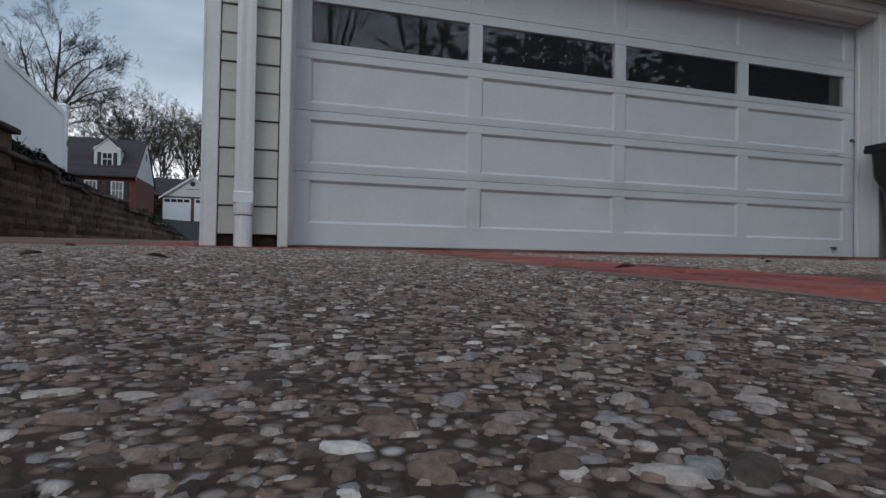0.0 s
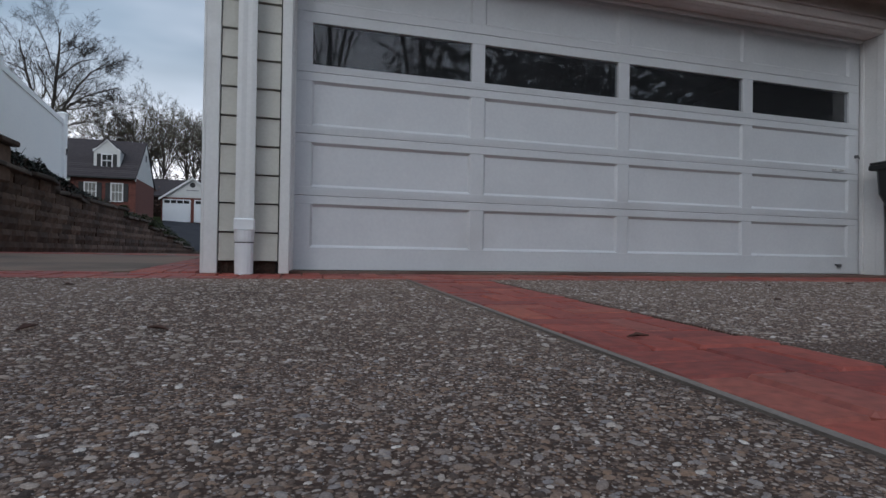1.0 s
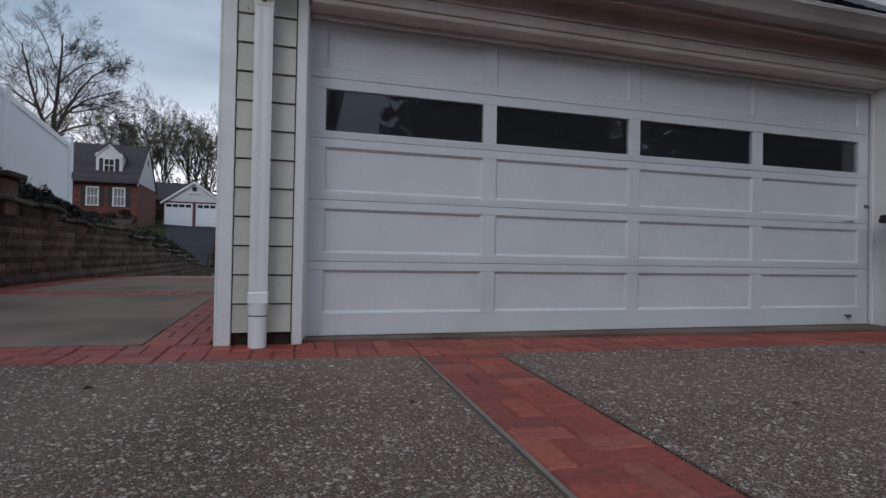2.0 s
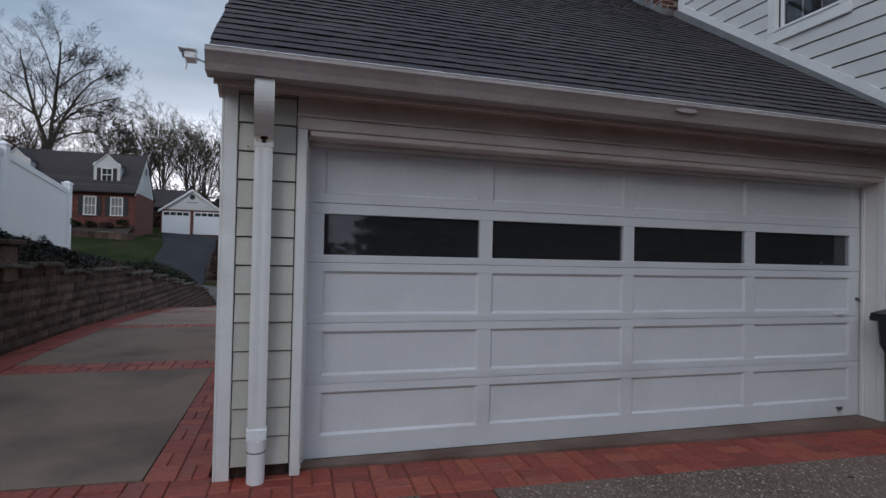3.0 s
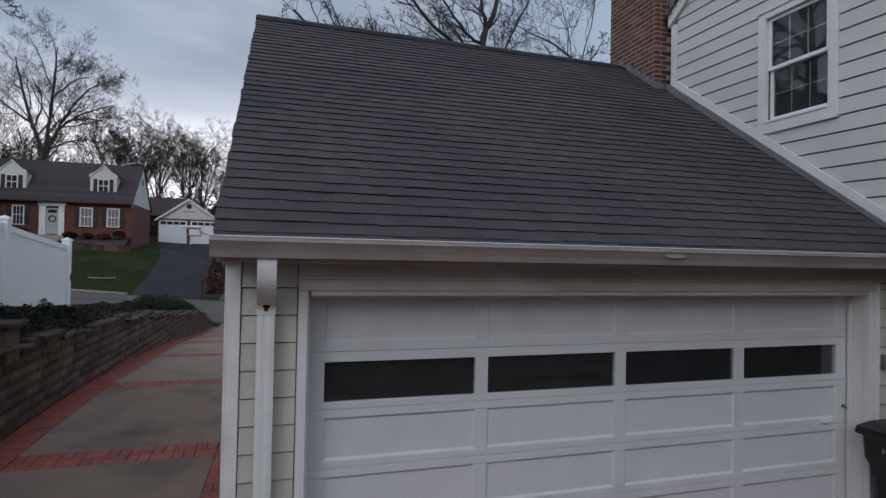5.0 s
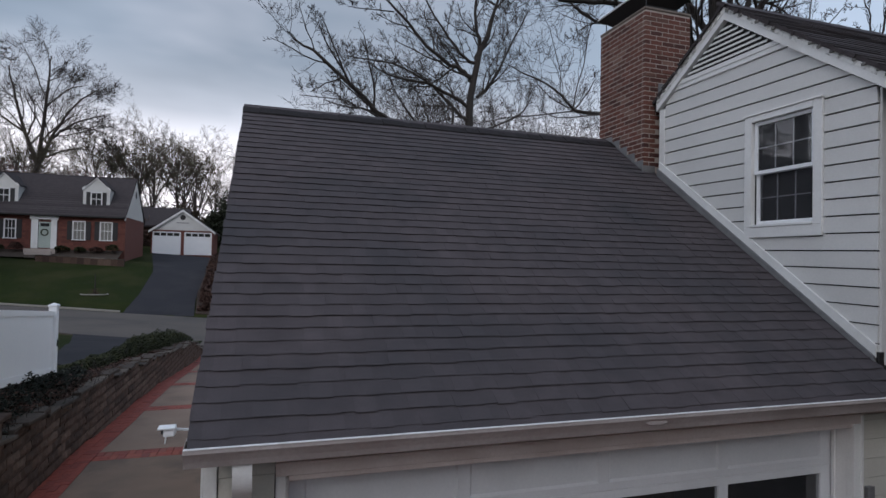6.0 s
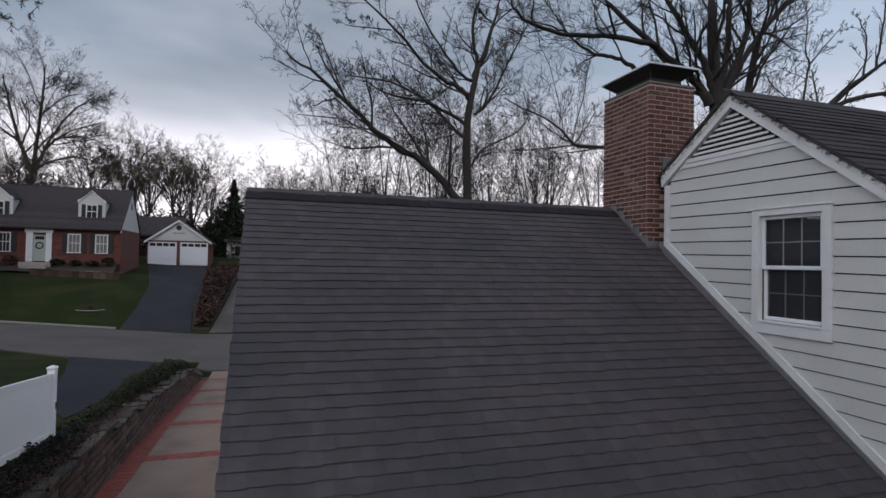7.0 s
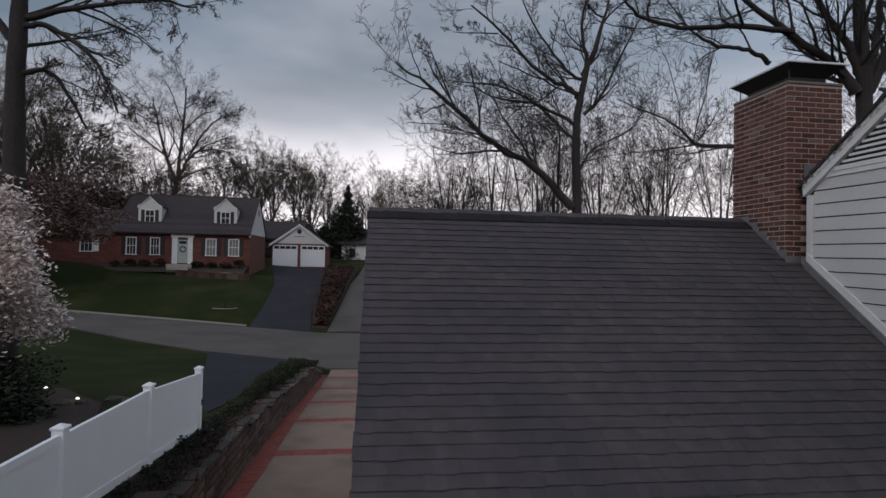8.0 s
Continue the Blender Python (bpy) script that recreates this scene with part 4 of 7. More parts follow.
for k, (z0, z1, p0, p1) in enumerate(SECTIONS):
    sec = Form()
    xs_ = [0.004] + [v for c in COLS for v in c] + [DOOR_W - 0.004]
    sec.cbox(0.004, DOOR_W - 0.004, 0.0, 0.045, z0, p0, 0.0025).cbox(0.004, DOOR_W - 0.004, 0.0, 0.045, p1, z1, 0.0025)
    for a, b in zip(xs_[::2], xs_[1::2]):
        sec.box(a, b, 0.0005, 0.045, p0, p1)
    if k in (1, 2, 3):
        for d in (0.016, 0.034):
            sec.box(0.006, DOOR_W - 0.006, -0.0022, 0.002, z0 + d, z0 + d + 0.006)
    so = part("section", sec, DOOR_PAINT, garage_door)
    for a, b in COLS:
        c, d = (0.016, 0.016)
        if k == 3:
            c, d = 0.002, 0.010
        ch = Form()
        ch.add([(a, 0.0, p0), (b, 0.0, p0), (b, 0.0, p1), (a, 0.0, p1), (a + c, d, p0 + c), (b - c, d, p0 + c), (b - c, d, p1 - c), (a + c, d, p1 - c)],
               [(0, 1, 5, 4), (1, 2, 6, 5), (2, 3, 7, 6), (3, 0, 4, 7)])
        part("panel_moulding", ch, DOOR_PAINT, so)
        if k == 3:
            pane = part("pane", Form().box(a + 0.004, b - 0.004, 0.016, 0.020, p0 + 0.004, p1 - 0.004), GLASS, so, "dark reflecting glass pane")
            pane.visible_shadow = False
        else:
            part("panel", Form().box(a + 0.004, b - 0.004, 0.0162, 0.03, p0 + 0.004, p1 - 0.004), DOOR_PAINT, so)
lock = Form()
lock.tube([(4.832, 0.0, 1.020), (4.832, -0.02, 1.020)], [0.016, 0.013], 10)
lock.tube([(4.832, -0.021, 1.030), (4.842, -0.03, 0.996)], [0.007, 0.007], 6)
part("lock", lock, STEEL, garage_door, "small round steel lock")


def bail(x, z):
    return Form().tube([(x - 0.055, 0, z), (x - 0.05, -0.03, z), (x + 0.05, -0.03, z), (x + 0.055, 0, z)], [0.007] * 4, 6).box(x - 0.065, x + 0.065, -0.004, 0, z - 0.012, z + 0.012)


part("lift_handle", bail(4.62, 0.892), TRIM_PAINT, garage_door, "painted lift handle")
part("lift_handle", Form().box(4.60, 4.67, -0.012, -0.001, 0.055, 0.066).box(4.615, 4.655, -0.022, -0.012, 0.04, 0.06), STEEL, garage_door, "small steel foot plate")
part("bottom_seal", Form().box(0.004, DOOR_W - 0.004, 0.006, 0.04, -0.0215, -0.0185), PLASTIC, garage_door)

# gutter with its bright lip and a patch of sealant
gutter = thing("gutter", "painted metal roof gutter, stained brown, along the eave", "gutter")
GY_, GZ_ = EAVE_Y - 0.085, EAVE_Z - 0.020
prof = [(GY_, GZ_), (GY_ - 0.002, GZ_ - 0.022), (GY_ + 0.014, GZ_ - 0.042), (GY_ + 0.036, GZ_ - 0.078), (GY_ + 0.052, GZ_ - 0.115),
        (EAVE_Y + 0.106, GZ_ - 0.115), (EAVE_Y + 0.106, EAVE_Z - 0.004), (EAVE_Y + 0.102, EAVE_Z - 0.004), (EAVE_Y + 0.102, GZ_ - 0.11), (GY_ + 0.056, GZ_ - 0.11),
        (GY_ + 0.040, GZ_ - 0.078), (GY_ + 0.018, GZ_ - 0.042), (GY_ + 0.003, GZ_ - 0.02), (GY_ + 0.004, GZ_)]
part("trough", Form().prism(prof, 0, -0.572, 9.0), GUTTER, gutter)
part("end_cap", Form().prism(prof[:7], 0, -0.5745, -0.5721), GUTTER, gutter)
part("lip", Form().cbox(-0.573, 9.0, GY_ - 0.004, GY_ + 0.016, GZ_ + 0.0005, GZ_ + 0.0075, 0.002), BRIGHT, gutter, "bright bare lip of the gutter")
part("drip_edge", Form().prism([(EAVE_Y + 0.106, EAVE_Z - 0.002), (EAVE_Y + 0.0, EAVE_Z - 0.004), (EAVE_Y + 0.0, EAVE_Z - 0.001), (EAVE_Y + 0.12, EAVE_Z + 0.06)], 0, -0.55, 8.9), SHINGLE, gutter)
part("starter_course", Form().prism([(EAVE_Y - 0.056, roof_z(EAVE_Y - 0.056) + 0.003), (EAVE_Y - 0.056, roof_z(EAVE_Y - 0.056) + 0.012), (EAVE_Y + 0.10, roof_z(EAVE_Y + 0.10) - 0.001), (EAVE_Y + 0.10, roof_z(EAVE_Y + 0.10) - 0.010)], 0, -0.558, 8.9), SHINGLE, gutter)
part("leaf_litter", Form().box(-0.56, 8.9, GY_ + 0.05, EAVE_Y + 0.10, GZ_ - 0.106, GZ_ - 0.075), MULCH, gutter, "dark wet leaf litter in the gutter")
part("sealant_patch", Form().prism([(2.40, GZ_ - 0.052), (2.43, GZ_ - 0.036), (2.50, GZ_ - 0.032), (2.56, GZ_ - 0.038), (2.58, GZ_ - 0.054), (2.53, GZ_ - 0.066), (2.44, GZ_ - 0.064)], 1, GY_ + 0.010, GY_ + 0.032), GUTTER, gutter, "dull smear of sealant")

# downspout with its elbows, straps and drain
def rect_tube(pts, w, d):
    """A rectangular pipe through points (x, y, z) in the y-z plane."""
    for _ in range(2):                  # round the bends
        pts = [pts[0]] + [tuple(p[c] * u + q[c] * (1 - u) for c in range(3)) for p, q in zip(pts, pts[1:]) for u in (0.75, 0.25)] + [pts[-1]]
    t, n = Form(), len(pts)
    for i, (x, y, z) in enumerate(pts):
        a, b = pts[max(0, i - 1)], pts[min(n - 1, i + 1)]
        dy, dz = b[1] - a[1], b[2] - a[2]
        k = math.hypot(dy, dz)
        ny, nz = dz / k, -dy / k
        t.v += [(x - w / 2, y - ny * d / 2, z - nz * d / 2), (x + w / 2, y - ny * d / 2, z - nz * d / 2), (x + w / 2, y + ny * d / 2, z + nz * d / 2), (x - w / 2, y + ny * d / 2, z + nz * d / 2)]
    for i in range(n - 1):
        for j in range(4):
            q = 4 * i
            t.f.append((q + j, q + (j + 1) % 4, q + 4 + (j + 1) % 4, q + 4 + j))
    t.f += [(0, 1, 2, 3), tuple(4 * n - 4 + j for j in (3, 2, 1, 0))]
    return t


DS_X = -0.268
spout = thing("downspout", "white square metal downspout on the garage corner, rusty at its elbow", "downspout")
part("elbow", rect_tube([(DS_X, EAVE_Y + 0.035, 2.288), (DS_X, EAVE_Y + 0.028, 2.22), (DS_X, EAVE_Y + 0.050, 2.150), (DS_X, EAVE_Y + 0.115, 2.095), (DS_X, EAVE_Y + 0.185, 2.065), (DS_X, EAVE_Y + 0.226, 2.03)], 0.108, 0.085), TRIM_PAINT, spout)
neck = Form()
for i in range(6):
    zz = 2.052 - 0.015 * i
    neck.cbox(DS_X - 0.045, DS_X + 0.045, -0.305, -0.235, zz - 0.005, zz + 0.005, 0.003)
neck.box(DS_X - 0.038, DS_X + 0.038, -0.298, -0.24, 1.96, 2.07)
part("crimped_neck", neck, EAVE_PAINT, spout, "crimped neck stained brown")
rust = Form().box(DS_X - 0.02, DS_X + 0.022, -0.3075, -0.3062, 1.985, 2.05).box(DS_X - 0.012, DS_X + 0.012, -0.3075, -0.3062, 1.965, 2.065)
part("rust_stain", rust, MULCH, spout, "dark rust stain")
pipe = Form()
w, d = 0.052, 0.036
outline = [(-w, -d), (-w * 0.5, -d - 0.004), (0, -d), (w * 0.5, -d - 0.004), (w, -d), (w, d), (-w, d)]
pipe.prism([(DS_X + a, -0.26 + b) for a, b in outline], 2, 0.27, 1.985)
part("pipe", pipe, TRIM_PAINT, spout)
part("collar", Form().cbox(DS_X - 0.056, DS_X + 0.056, -0.301, -0.222, 1.94, 1.985, 0.003), TRIM_PAINT, spout)
part("adapter", Form().cbox(DS_X - 0.058, DS_X + 0.058, -0.308, -0.215, 0.215, 0.285, 0.006).tube([(DS_X, -0.262, 0.16), (DS_X, -0.262, 0.215)], [0.055, 0.057], 16), VINYL, spout)
part("drain_pipe", Form().tube([(DS_X, -0.262, -0.04), (DS_X, -0.262, 0.16)], [0.052, 0.052], 16), VINYL, spout, "round white plastic drain pipe")
part("band", Form().tube([(DS_X, -0.262, 0.143), (DS_X, -0.262, 0.149)], [0.0535, 0.0535], 16), PLASTIC, spout)
nail = Form().tube([(-0.36, FW - 0.02, 1.955), (-0.36, FW - 0.008, 1.955)], [0.005, 0.005], 6)
part("screw", nail, STEEL, spout)

# security light on an arm at the eave's end
seccam = thing("security_camera", "small white security camera on a thin arm at the roof's edge", "camera")
part("housing", Form().cbox(-0.745, -0.685, -0.32, -0.22, 2.41, 2.455, 0.006), VINYL, seccam)
part("lens", Form().tube([(-0.746, -0.29, 2.435), (-0.758, -0.29, 2.433)], [0.014, 0.014], 10), PLASTIC, seccam)
part("visor", Form().cbox(-0.775, -0.68, -0.335, -0.26, 2.4555, 2.468, 0.004), VINYL, seccam)
part("arm", Form().tube([(-0.69, -0.25, 2.435), (-0.62, -0.22, 2.42), (-0.54, -0.2, 2.405)], [0.008] * 3, 6), VINYL, seccam)
part("antenna", Form().tube([(-0.735, -0.27, 2.41), (-0.74, -0.27, 2.36)], [0.005, 0.004], 6), VINYL, seccam)
seccam.location.x += 0.035
socket = thing("wall_box", "small grey weatherproof box on the clapboards beside the garage door", "electrical box")
part("body", Form().cbox(5.02, 5.09, FW - 0.05, FW - 0.012, 1.40, 1.52, 0.006), LEAD, socket)
part("cover", Form().cbox(5.015, 5.095, FW - 0.058, FW - 0.0505, 1.395, 1.525, 0.003), LEAD, socket)

# wheeled bin
bin_ = thing("wheelie_bin", "black plastic wheeled bin with closed lid beside the garage door", "refuse bin", at=pose(5.035, -0.58, -0.046, 0, 0, -92))
body = Form()
rings = [(0.0, 0.23, 0.24), (0.05, 0.25, 0.26), (0.55, 0.265, 0.285), (0.62, 0.285, 0.305), (0.70, 0.315, 0.335), (0.93, 0.325, 0.35)]
for z, a, b in rings:
    c = 0.05
    body.v += [(-a + c, -b, z), (a - c, -b, z), (a, -b + c, z), (a, b - c, z), (a - c, b, z), (-a + c, b, z), (-a, b - c, z), (-a, -b + c, z)]
for i in range(len(rings) - 1):
    for j in range(8):
        q = 8 * i
        body.f.append((q + j, q + (j + 1) % 8, q + 8 + (j + 1) % 8, q + 8 + j))
body.f.append(tuple(range(7, -1, -1)))
body.f.append(tuple(40 + j for j in range(8)))
part("body", body, PLASTIC, bin_)
part("rim", Form().cbox(-0.345, 0.345, -0.37, 0.37, 0.90, 0.945, 0.01), PLASTIC, bin_)
part("lid", Form().prism([(-0.36, 0.947), (-0.36, 0.965), (-0.2, 0.995), (0.2, 1.0), (0.37, 0.985), (0.38, 0.947)], 0, -0.335, 0.335), PLASTIC, bin_)
part("handle", Form().tube([(-0.26, 0.36, 0.93), (-0.26, 0.44, 0.95), (0.26, 0.44, 0.95), (0.26, 0.36, 0.93)], [0.016] * 4, 8), PLASTIC, bin_)
for sx in (-0.27, 0.27):
    part("wheel", Form().tube([(sx - 0.03, 0.29, 0.125), (sx + 0.03, 0.29, 0.125)], [0.125, 0.125], 18), PLASTIC, bin_)
part("maker_mark", Form().box(-0.08, 0.10, -0.3475, -0.3455, 0.80, 0.825).box(-0.12, -0.095, -0.3475, -0.3455, 0.79, 0.83), LEAD, bin_, "pale unreadable moulded mark")

# ---- the house: its gable wall rises over the garage roof ----
HY0, HY1 = -0.22, 2.785                 # front and back of the wing
H_RIDGE_Y, H_RIDGE_Z = 1.575, 6.685       # top of the shingles at the gable
H_PB, H_PF = 0.677, 0.735                 # back and front slopes
H_END = 15.0


def house_top(y):
    return H_RIDGE_Z - (H_PB * (y - H_RIDGE_Y) if y > H_RIDGE_Y else H_PF * (H_RIDGE_Y - y))


house = thing("house", "white clapboard house wing with a gable, louvre vent and sash window", "house")
body = Form()
body.prism([(HY0, 0.0), (HY1, 0.0), (HY1, house_top(HY1) - 0.2), (H_RIDGE_Y, H_RIDGE_Z - 0.22), (HY0, house_top(HY0) - 0.2)], 0, HOUSE_X + 0.32, H_END)
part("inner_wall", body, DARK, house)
# gable skin with a real opening for the window
WY0, WY1, WZ0, WZ1 = 0.415, 1.168, 3.95, 5.122
skin = Form()
for a, b, c, d in ((HY0, WY0, None, None), (WY1, HY1, None, None), (WY0, WY1, 2.2, WZ0)):
    if c is None:
        pts = [(a, 2.2), (b, 2.2), (b, house_top(b) - 0.2)] + ([(H_RIDGE_Y, H_RIDGE_Z - 0.2)] if a < H_RIDGE_Y < b else []) + [(a, house_top(a) - 0.2)]
    else:
        pts = [(a, c), (b, c), (b, d), (a, d)]
    skin.prism(pts, 0, HOUSE_X + 0.03, HOUSE_X + 0.15)
skin.prism([(WY0, WZ1), (WY1, WZ1), (WY1, house_top(WY1) - 0.2), (WY0, house_top(WY0) - 0.2)], 0, HOUSE_X + 0.02, HOUSE_X + 0.15)
# blackened so the gaps read as the shadow under each board
part("gable_wall", skin, DARK, house, "near-black backing that draws the shadow lines between clapboards")
HSTEP, TILT = 0.1698, 0.0150          # the boards rise a little towards the chimney
VZ0 = 5.985                            # foot of the louvre in the peak
z = 5.181 - HSTEP * 15
while z < VZ0 - 0.16:
    t = min(z + HSTEP, VZ0 - 0.115)
    # where the roofs and the trim cut the board
    y_lo = max(HY0, H_RIDGE_Y - (H_RIDGE_Z - 0.2 - t) / H_PF)
    y_lo_b = max(HY0, H_RIDGE_Y - (H_RIDGE_Z - 0.2 - z) / H_PF)
    y_hi = min(HY1 - 0.11, H_RIDGE_Y + (H_RIDGE_Z - 0.2 - t) / H_PB)
    y_hi_b = min(HY1 - 0.11, H_RIDGE_Y + (H_RIDGE_Z - 0.2 - z) / H_PB)
    g_hi = EAVE_Y + (t - EAVE_Z) / PITCH - 0.005        # the garage roof hides what lies beyond
    g_hi_b = EAVE_Y + (z - EAVE_Z) / PITCH - 0.005
    y_hi, y_hi_b = min(y_hi, max(g_hi, HY0)), min(y_hi_b, max(g_hi_b, HY0))
    t -= 0.014
    gaps = [(y_lo, y_hi, y_lo_b, y_hi_b, z, t)]
    top, low = WZ1 + 0.094, WZ0 - 0.148             # the window's trim cuts the boards
    if t > low and z < top:
        left, right = WY0 - 0.104, WY1 + 0.104
        gaps = [(y_lo, min(y_hi, left), y_lo_b, min(y_hi_b, left), z, t), (max(right, y_lo), y_hi, max(right, y_lo_b), y_hi_b, z, t)]
        tilted = TILT * (0.8 - 0.2)
        if t + tilted > top + 0.02:
            gaps.append((left, right, left, right, top - tilted + 0.004, t))
        if z + tilted < low - 0.02 and y_hi > right:
            gaps.append((left, right, left, right, z, low - tilted - 0.004))
    for a, b, a2, b2, z0, z1 in gaps:
        if b - a > 0.03 or b2 - a2 > 0.03:
            b, b2 = max(a + 0.002, b), max(a2 + 0.002, b2)
            xa, xb = (HOUSE_X - 0.007 + 0.012 * (v - z) / HSTEP for v in (z0, z1))
            bd = Form().add([(px, py, pz + TILT * (py - 0.2)) for px, py, pz in ((xa, a2, z0), (xa, b2, z0), (xb, b, z1), (xb, a, z1),
                             (HOUSE_X + 0.03, a2, z0), (HOUSE_X + 0.03, b2, z0), (HOUSE_X + 0.03, b, z1), (HOUSE_X + 0.03, a, z1))],
                            [(0, 1, 2, 3), (4, 7, 6, 5), (0, 4, 5, 1), (1, 5, 6, 2), (2, 6, 7, 3), (3, 7, 4, 0)])
            part("clapboard", bd, WHITE_SIDING, house)
    z += HSTEP
part("front_siding", Form().box(HOUSE_X + 0.02, H_END, HY0 - 0.02, HY0, 2.6, house_top(HY0) - 0.22), WHITE_SIDING, house)
part("corner_board", Form().cbox(HOUSE_X - 0.014, HOUSE_X + 0.03, HY1 - 0.108, HY1, roof_z(HY1 - 0.1) - 0.1, house_top(HY1) - 0.19, 0.004), TRIM_PAINT, house)
# sloping white board over the flashing where the garage roof meets the wall
fl = []
for y in (HY0, HY1 - 0.02):
    fl.append((y, roof_z(y) + 0.045 + 0.022 * (y - HY0)))
for y in (HY1 - 0.02, HY0):
    fl.append((y, roof_z(y) + 0.160 + 0.022 * (y - HY0)))
part("apron_board", Form().prism(fl, 0, HOUSE_X - 0.030, HOUSE_X - 0.006), TRIM_PAINT, house, "white board along the garage roof")
part("step_flashing", Form().prism([(HY0, roof_z(HY0) + 0.012), (HY1, roof_z(HY1) + 0.012), (HY1, roof_z(HY1) + 0.125), (HY0, roof_z(HY0) + 0.06)], 0, HOUSE_X - 0.05, HOUSE_X - 0.031), LEAD, house)
part("kick_out", Form().cbox(HOUSE_X - 0.02, HOUSE_X + 0.05, HY0 - 0.025, HY0 - 0.001, 2.55, 2.72, 0.003), BLACK_METAL, house)

# roof of the house, its courses stepping along the rake
OVER = 0.06
hroof = part("roof", Form().prism([(HY0 - 0.35, house_top(HY0 - 0.35) - 0.03), (H_RIDGE_Y, H_RIDGE_Z - 0.03), (HY1 + 0.08, house_top(HY1 + 0.08) - 0.03), (HY1 + 0.08, house_top(HY1 + 0.08) - 0.13),
                                   (H_RIDGE_Y, H_RIDGE_Z - 0.15), (HY0 - 0.35, house_top(HY0 - 0.35) - 0.13)], 0, HOUSE_X - OVER + 0.03, H_END + 0.2), SHINGLE, house, "dark asphalt shingle roof")
strips = Form()
r = random.Random(21)
for slope, far_y in ((H_PF, HY0 - 0.36), (-H_PB, HY1 + 0.09)):
    ang = math.atan(abs(slope))
    length = abs(far_y - H_RIDGE_Y) / math.cos(ang)
    sgn = 1 if slope > 0 else -1
    n = int(length / COURSE)
    for c in range(n + 1):
        s0 = c * COURSE
        x = HOUSE_X - OVER - r.uniform(0.0, 0.03)
        while x < H_END + 0.2:
            w = r.uniform(0.6, 1.0)
            lift = r.uniform(0.010, 0.018)
            pts = []
            for s, h in ((s0 - 0.003, -0.012), (s0, lift), (s0 + COURSE + 0.02, 0.001), (s0 + COURSE + 0.02, -0.03), (s0, -0.03)):
                y = far_y + sgn * math.cos(ang) * s - sgn * math.sin(ang) * h
                zz = house_top(far_y) + math.sin(ang) * s + math.cos(ang) * h - 0.004
                pts.append((y, zz))
            strips.prism(pts, 0, x, min(x + w - 0.003, H_END + 0.2))
            x += w
ob = part("shingles", strips, SHINGLE_FAR, hroof)
ob["kind"] = "stuff"
part("ridge_cap", Form().prism([(H_RIDGE_Y - 0.13, house_top(H_RIDGE_Y - 0.13) + 0.012), (H_RIDGE_Y, H_RIDGE_Z + 0.022), (H_RIDGE_Y + 0.13, house_top(H_RIDGE_Y + 0.13) + 0.012), (H_RIDGE_Y, H_RIDGE_Z + 0.0)], 0, HOUSE_X - OVER - 0.02, H_END), SHINGLE, hroof)


def rake(y0, y1, deep, x0, x1, drop):
    return Form().prism([(y0, house_top(y0) - drop), (y1, house_top(y1) - drop), (y1, house_top(y1) - drop - deep), (y0, house_top(y0) - drop - deep)], 0, x0, x1)


for y0, y1 in ((HY0 - 0.30, H_RIDGE_Y), (H_RIDGE_Y, HY1 + 0.02)):
    part("rake_board", rake(y0, y1, 0.075, HOUSE_X - OVER + 0.004, HOUSE_X - OVER + 0.035, 0.031), RAKE_PAINT, house, "white rake moulding blotched with grey lichen")
    part("rake_fascia", rake(y0, y1, 0.088, HOUSE_X - OVER + 0.01, HOUSE_X - OVER + 0.035, 0.1065), TRIM_PAINT, house)
    part("rake_soffit", rake(y0, y1, 0.02, HOUSE_X - OVER + 0.036, HOUSE_X + 0.02, 0.176), TRIM_PAINT, house)
# lichen and grit caught on the rake edge
lich = Form()
for i in range(30):
    y = HY0 - 0.25 + (HY1 - HY0 + 0.2) * (i + r.uniform(-0.15, 0.15)) / 29
    zz = house_top(y) - 0.036
    k = r.uniform(0.35, 1.0)
    lich.box(HOUSE_X - OVER - 0.012, HOUSE_X - OVER + 0.009, y - 0.024 * k, y + 0.024 * k, zz - 0.036 * k, zz - 0.004)
ob = part("shingle_grit", lich, GRIT, house, "grey grit along the rake's edge")
ob["kind"] = "stuff"

# louvre in the peak
v_lo, v_hi = H_RIDGE_Y - (H_RIDGE_Z - 0.215 - VZ0) / H_PF, H_RIDGE_Y + (H_RIDGE_Z - 0.215 - VZ0) / H_PB
# black sheet behind the slats: the shade between them is put into its colour
vent = part("louvre_vent", Form().prism([(v_lo, VZ0), (v_hi, VZ0), (H_RIDGE_Y, H_RIDGE_Z - 0.215)], 0, HOUSE_X + 0.012, HOUSE_X + 0.018), BLACK_METAL, house, "triangular louvre vent")
z = VZ0 + 0.02
while z < H_RIDGE_Z - 0.27:
    a, b = H_RIDGE_Y - (H_RIDGE_Z - 0.235 - z) / H_PF, H_RIDGE_Y + (H_RIDGE_Z - 0.235 - z) / H_PB
    part("slat", Form().prism([(HOUSE_X - 0.018, z + 0.002), (HOUSE_X - 0.018, z + 0.026), (HOUSE_X - 0.004, z + 0.036), (HOUSE_X - 0.004, z + 0.012)], 1, a + 0.01, b - 0.01), TRIM_PAINT, vent)
    z += 0.0615
part("sill", Form().cbox(HOUSE_X - 0.024, HOUSE_X + 0.02, v_lo - 0.20, v_hi + 0.20, VZ0 - 0.062, VZ0 - 0.004, 0.004).cbox(HOUSE_X - 0.016, HOUSE_X + 0.02, v_lo - 0.20, v_hi + 0.20, VZ0 - 0.122, VZ0 - 0.063, 0.004), TRIM_PAINT, vent)

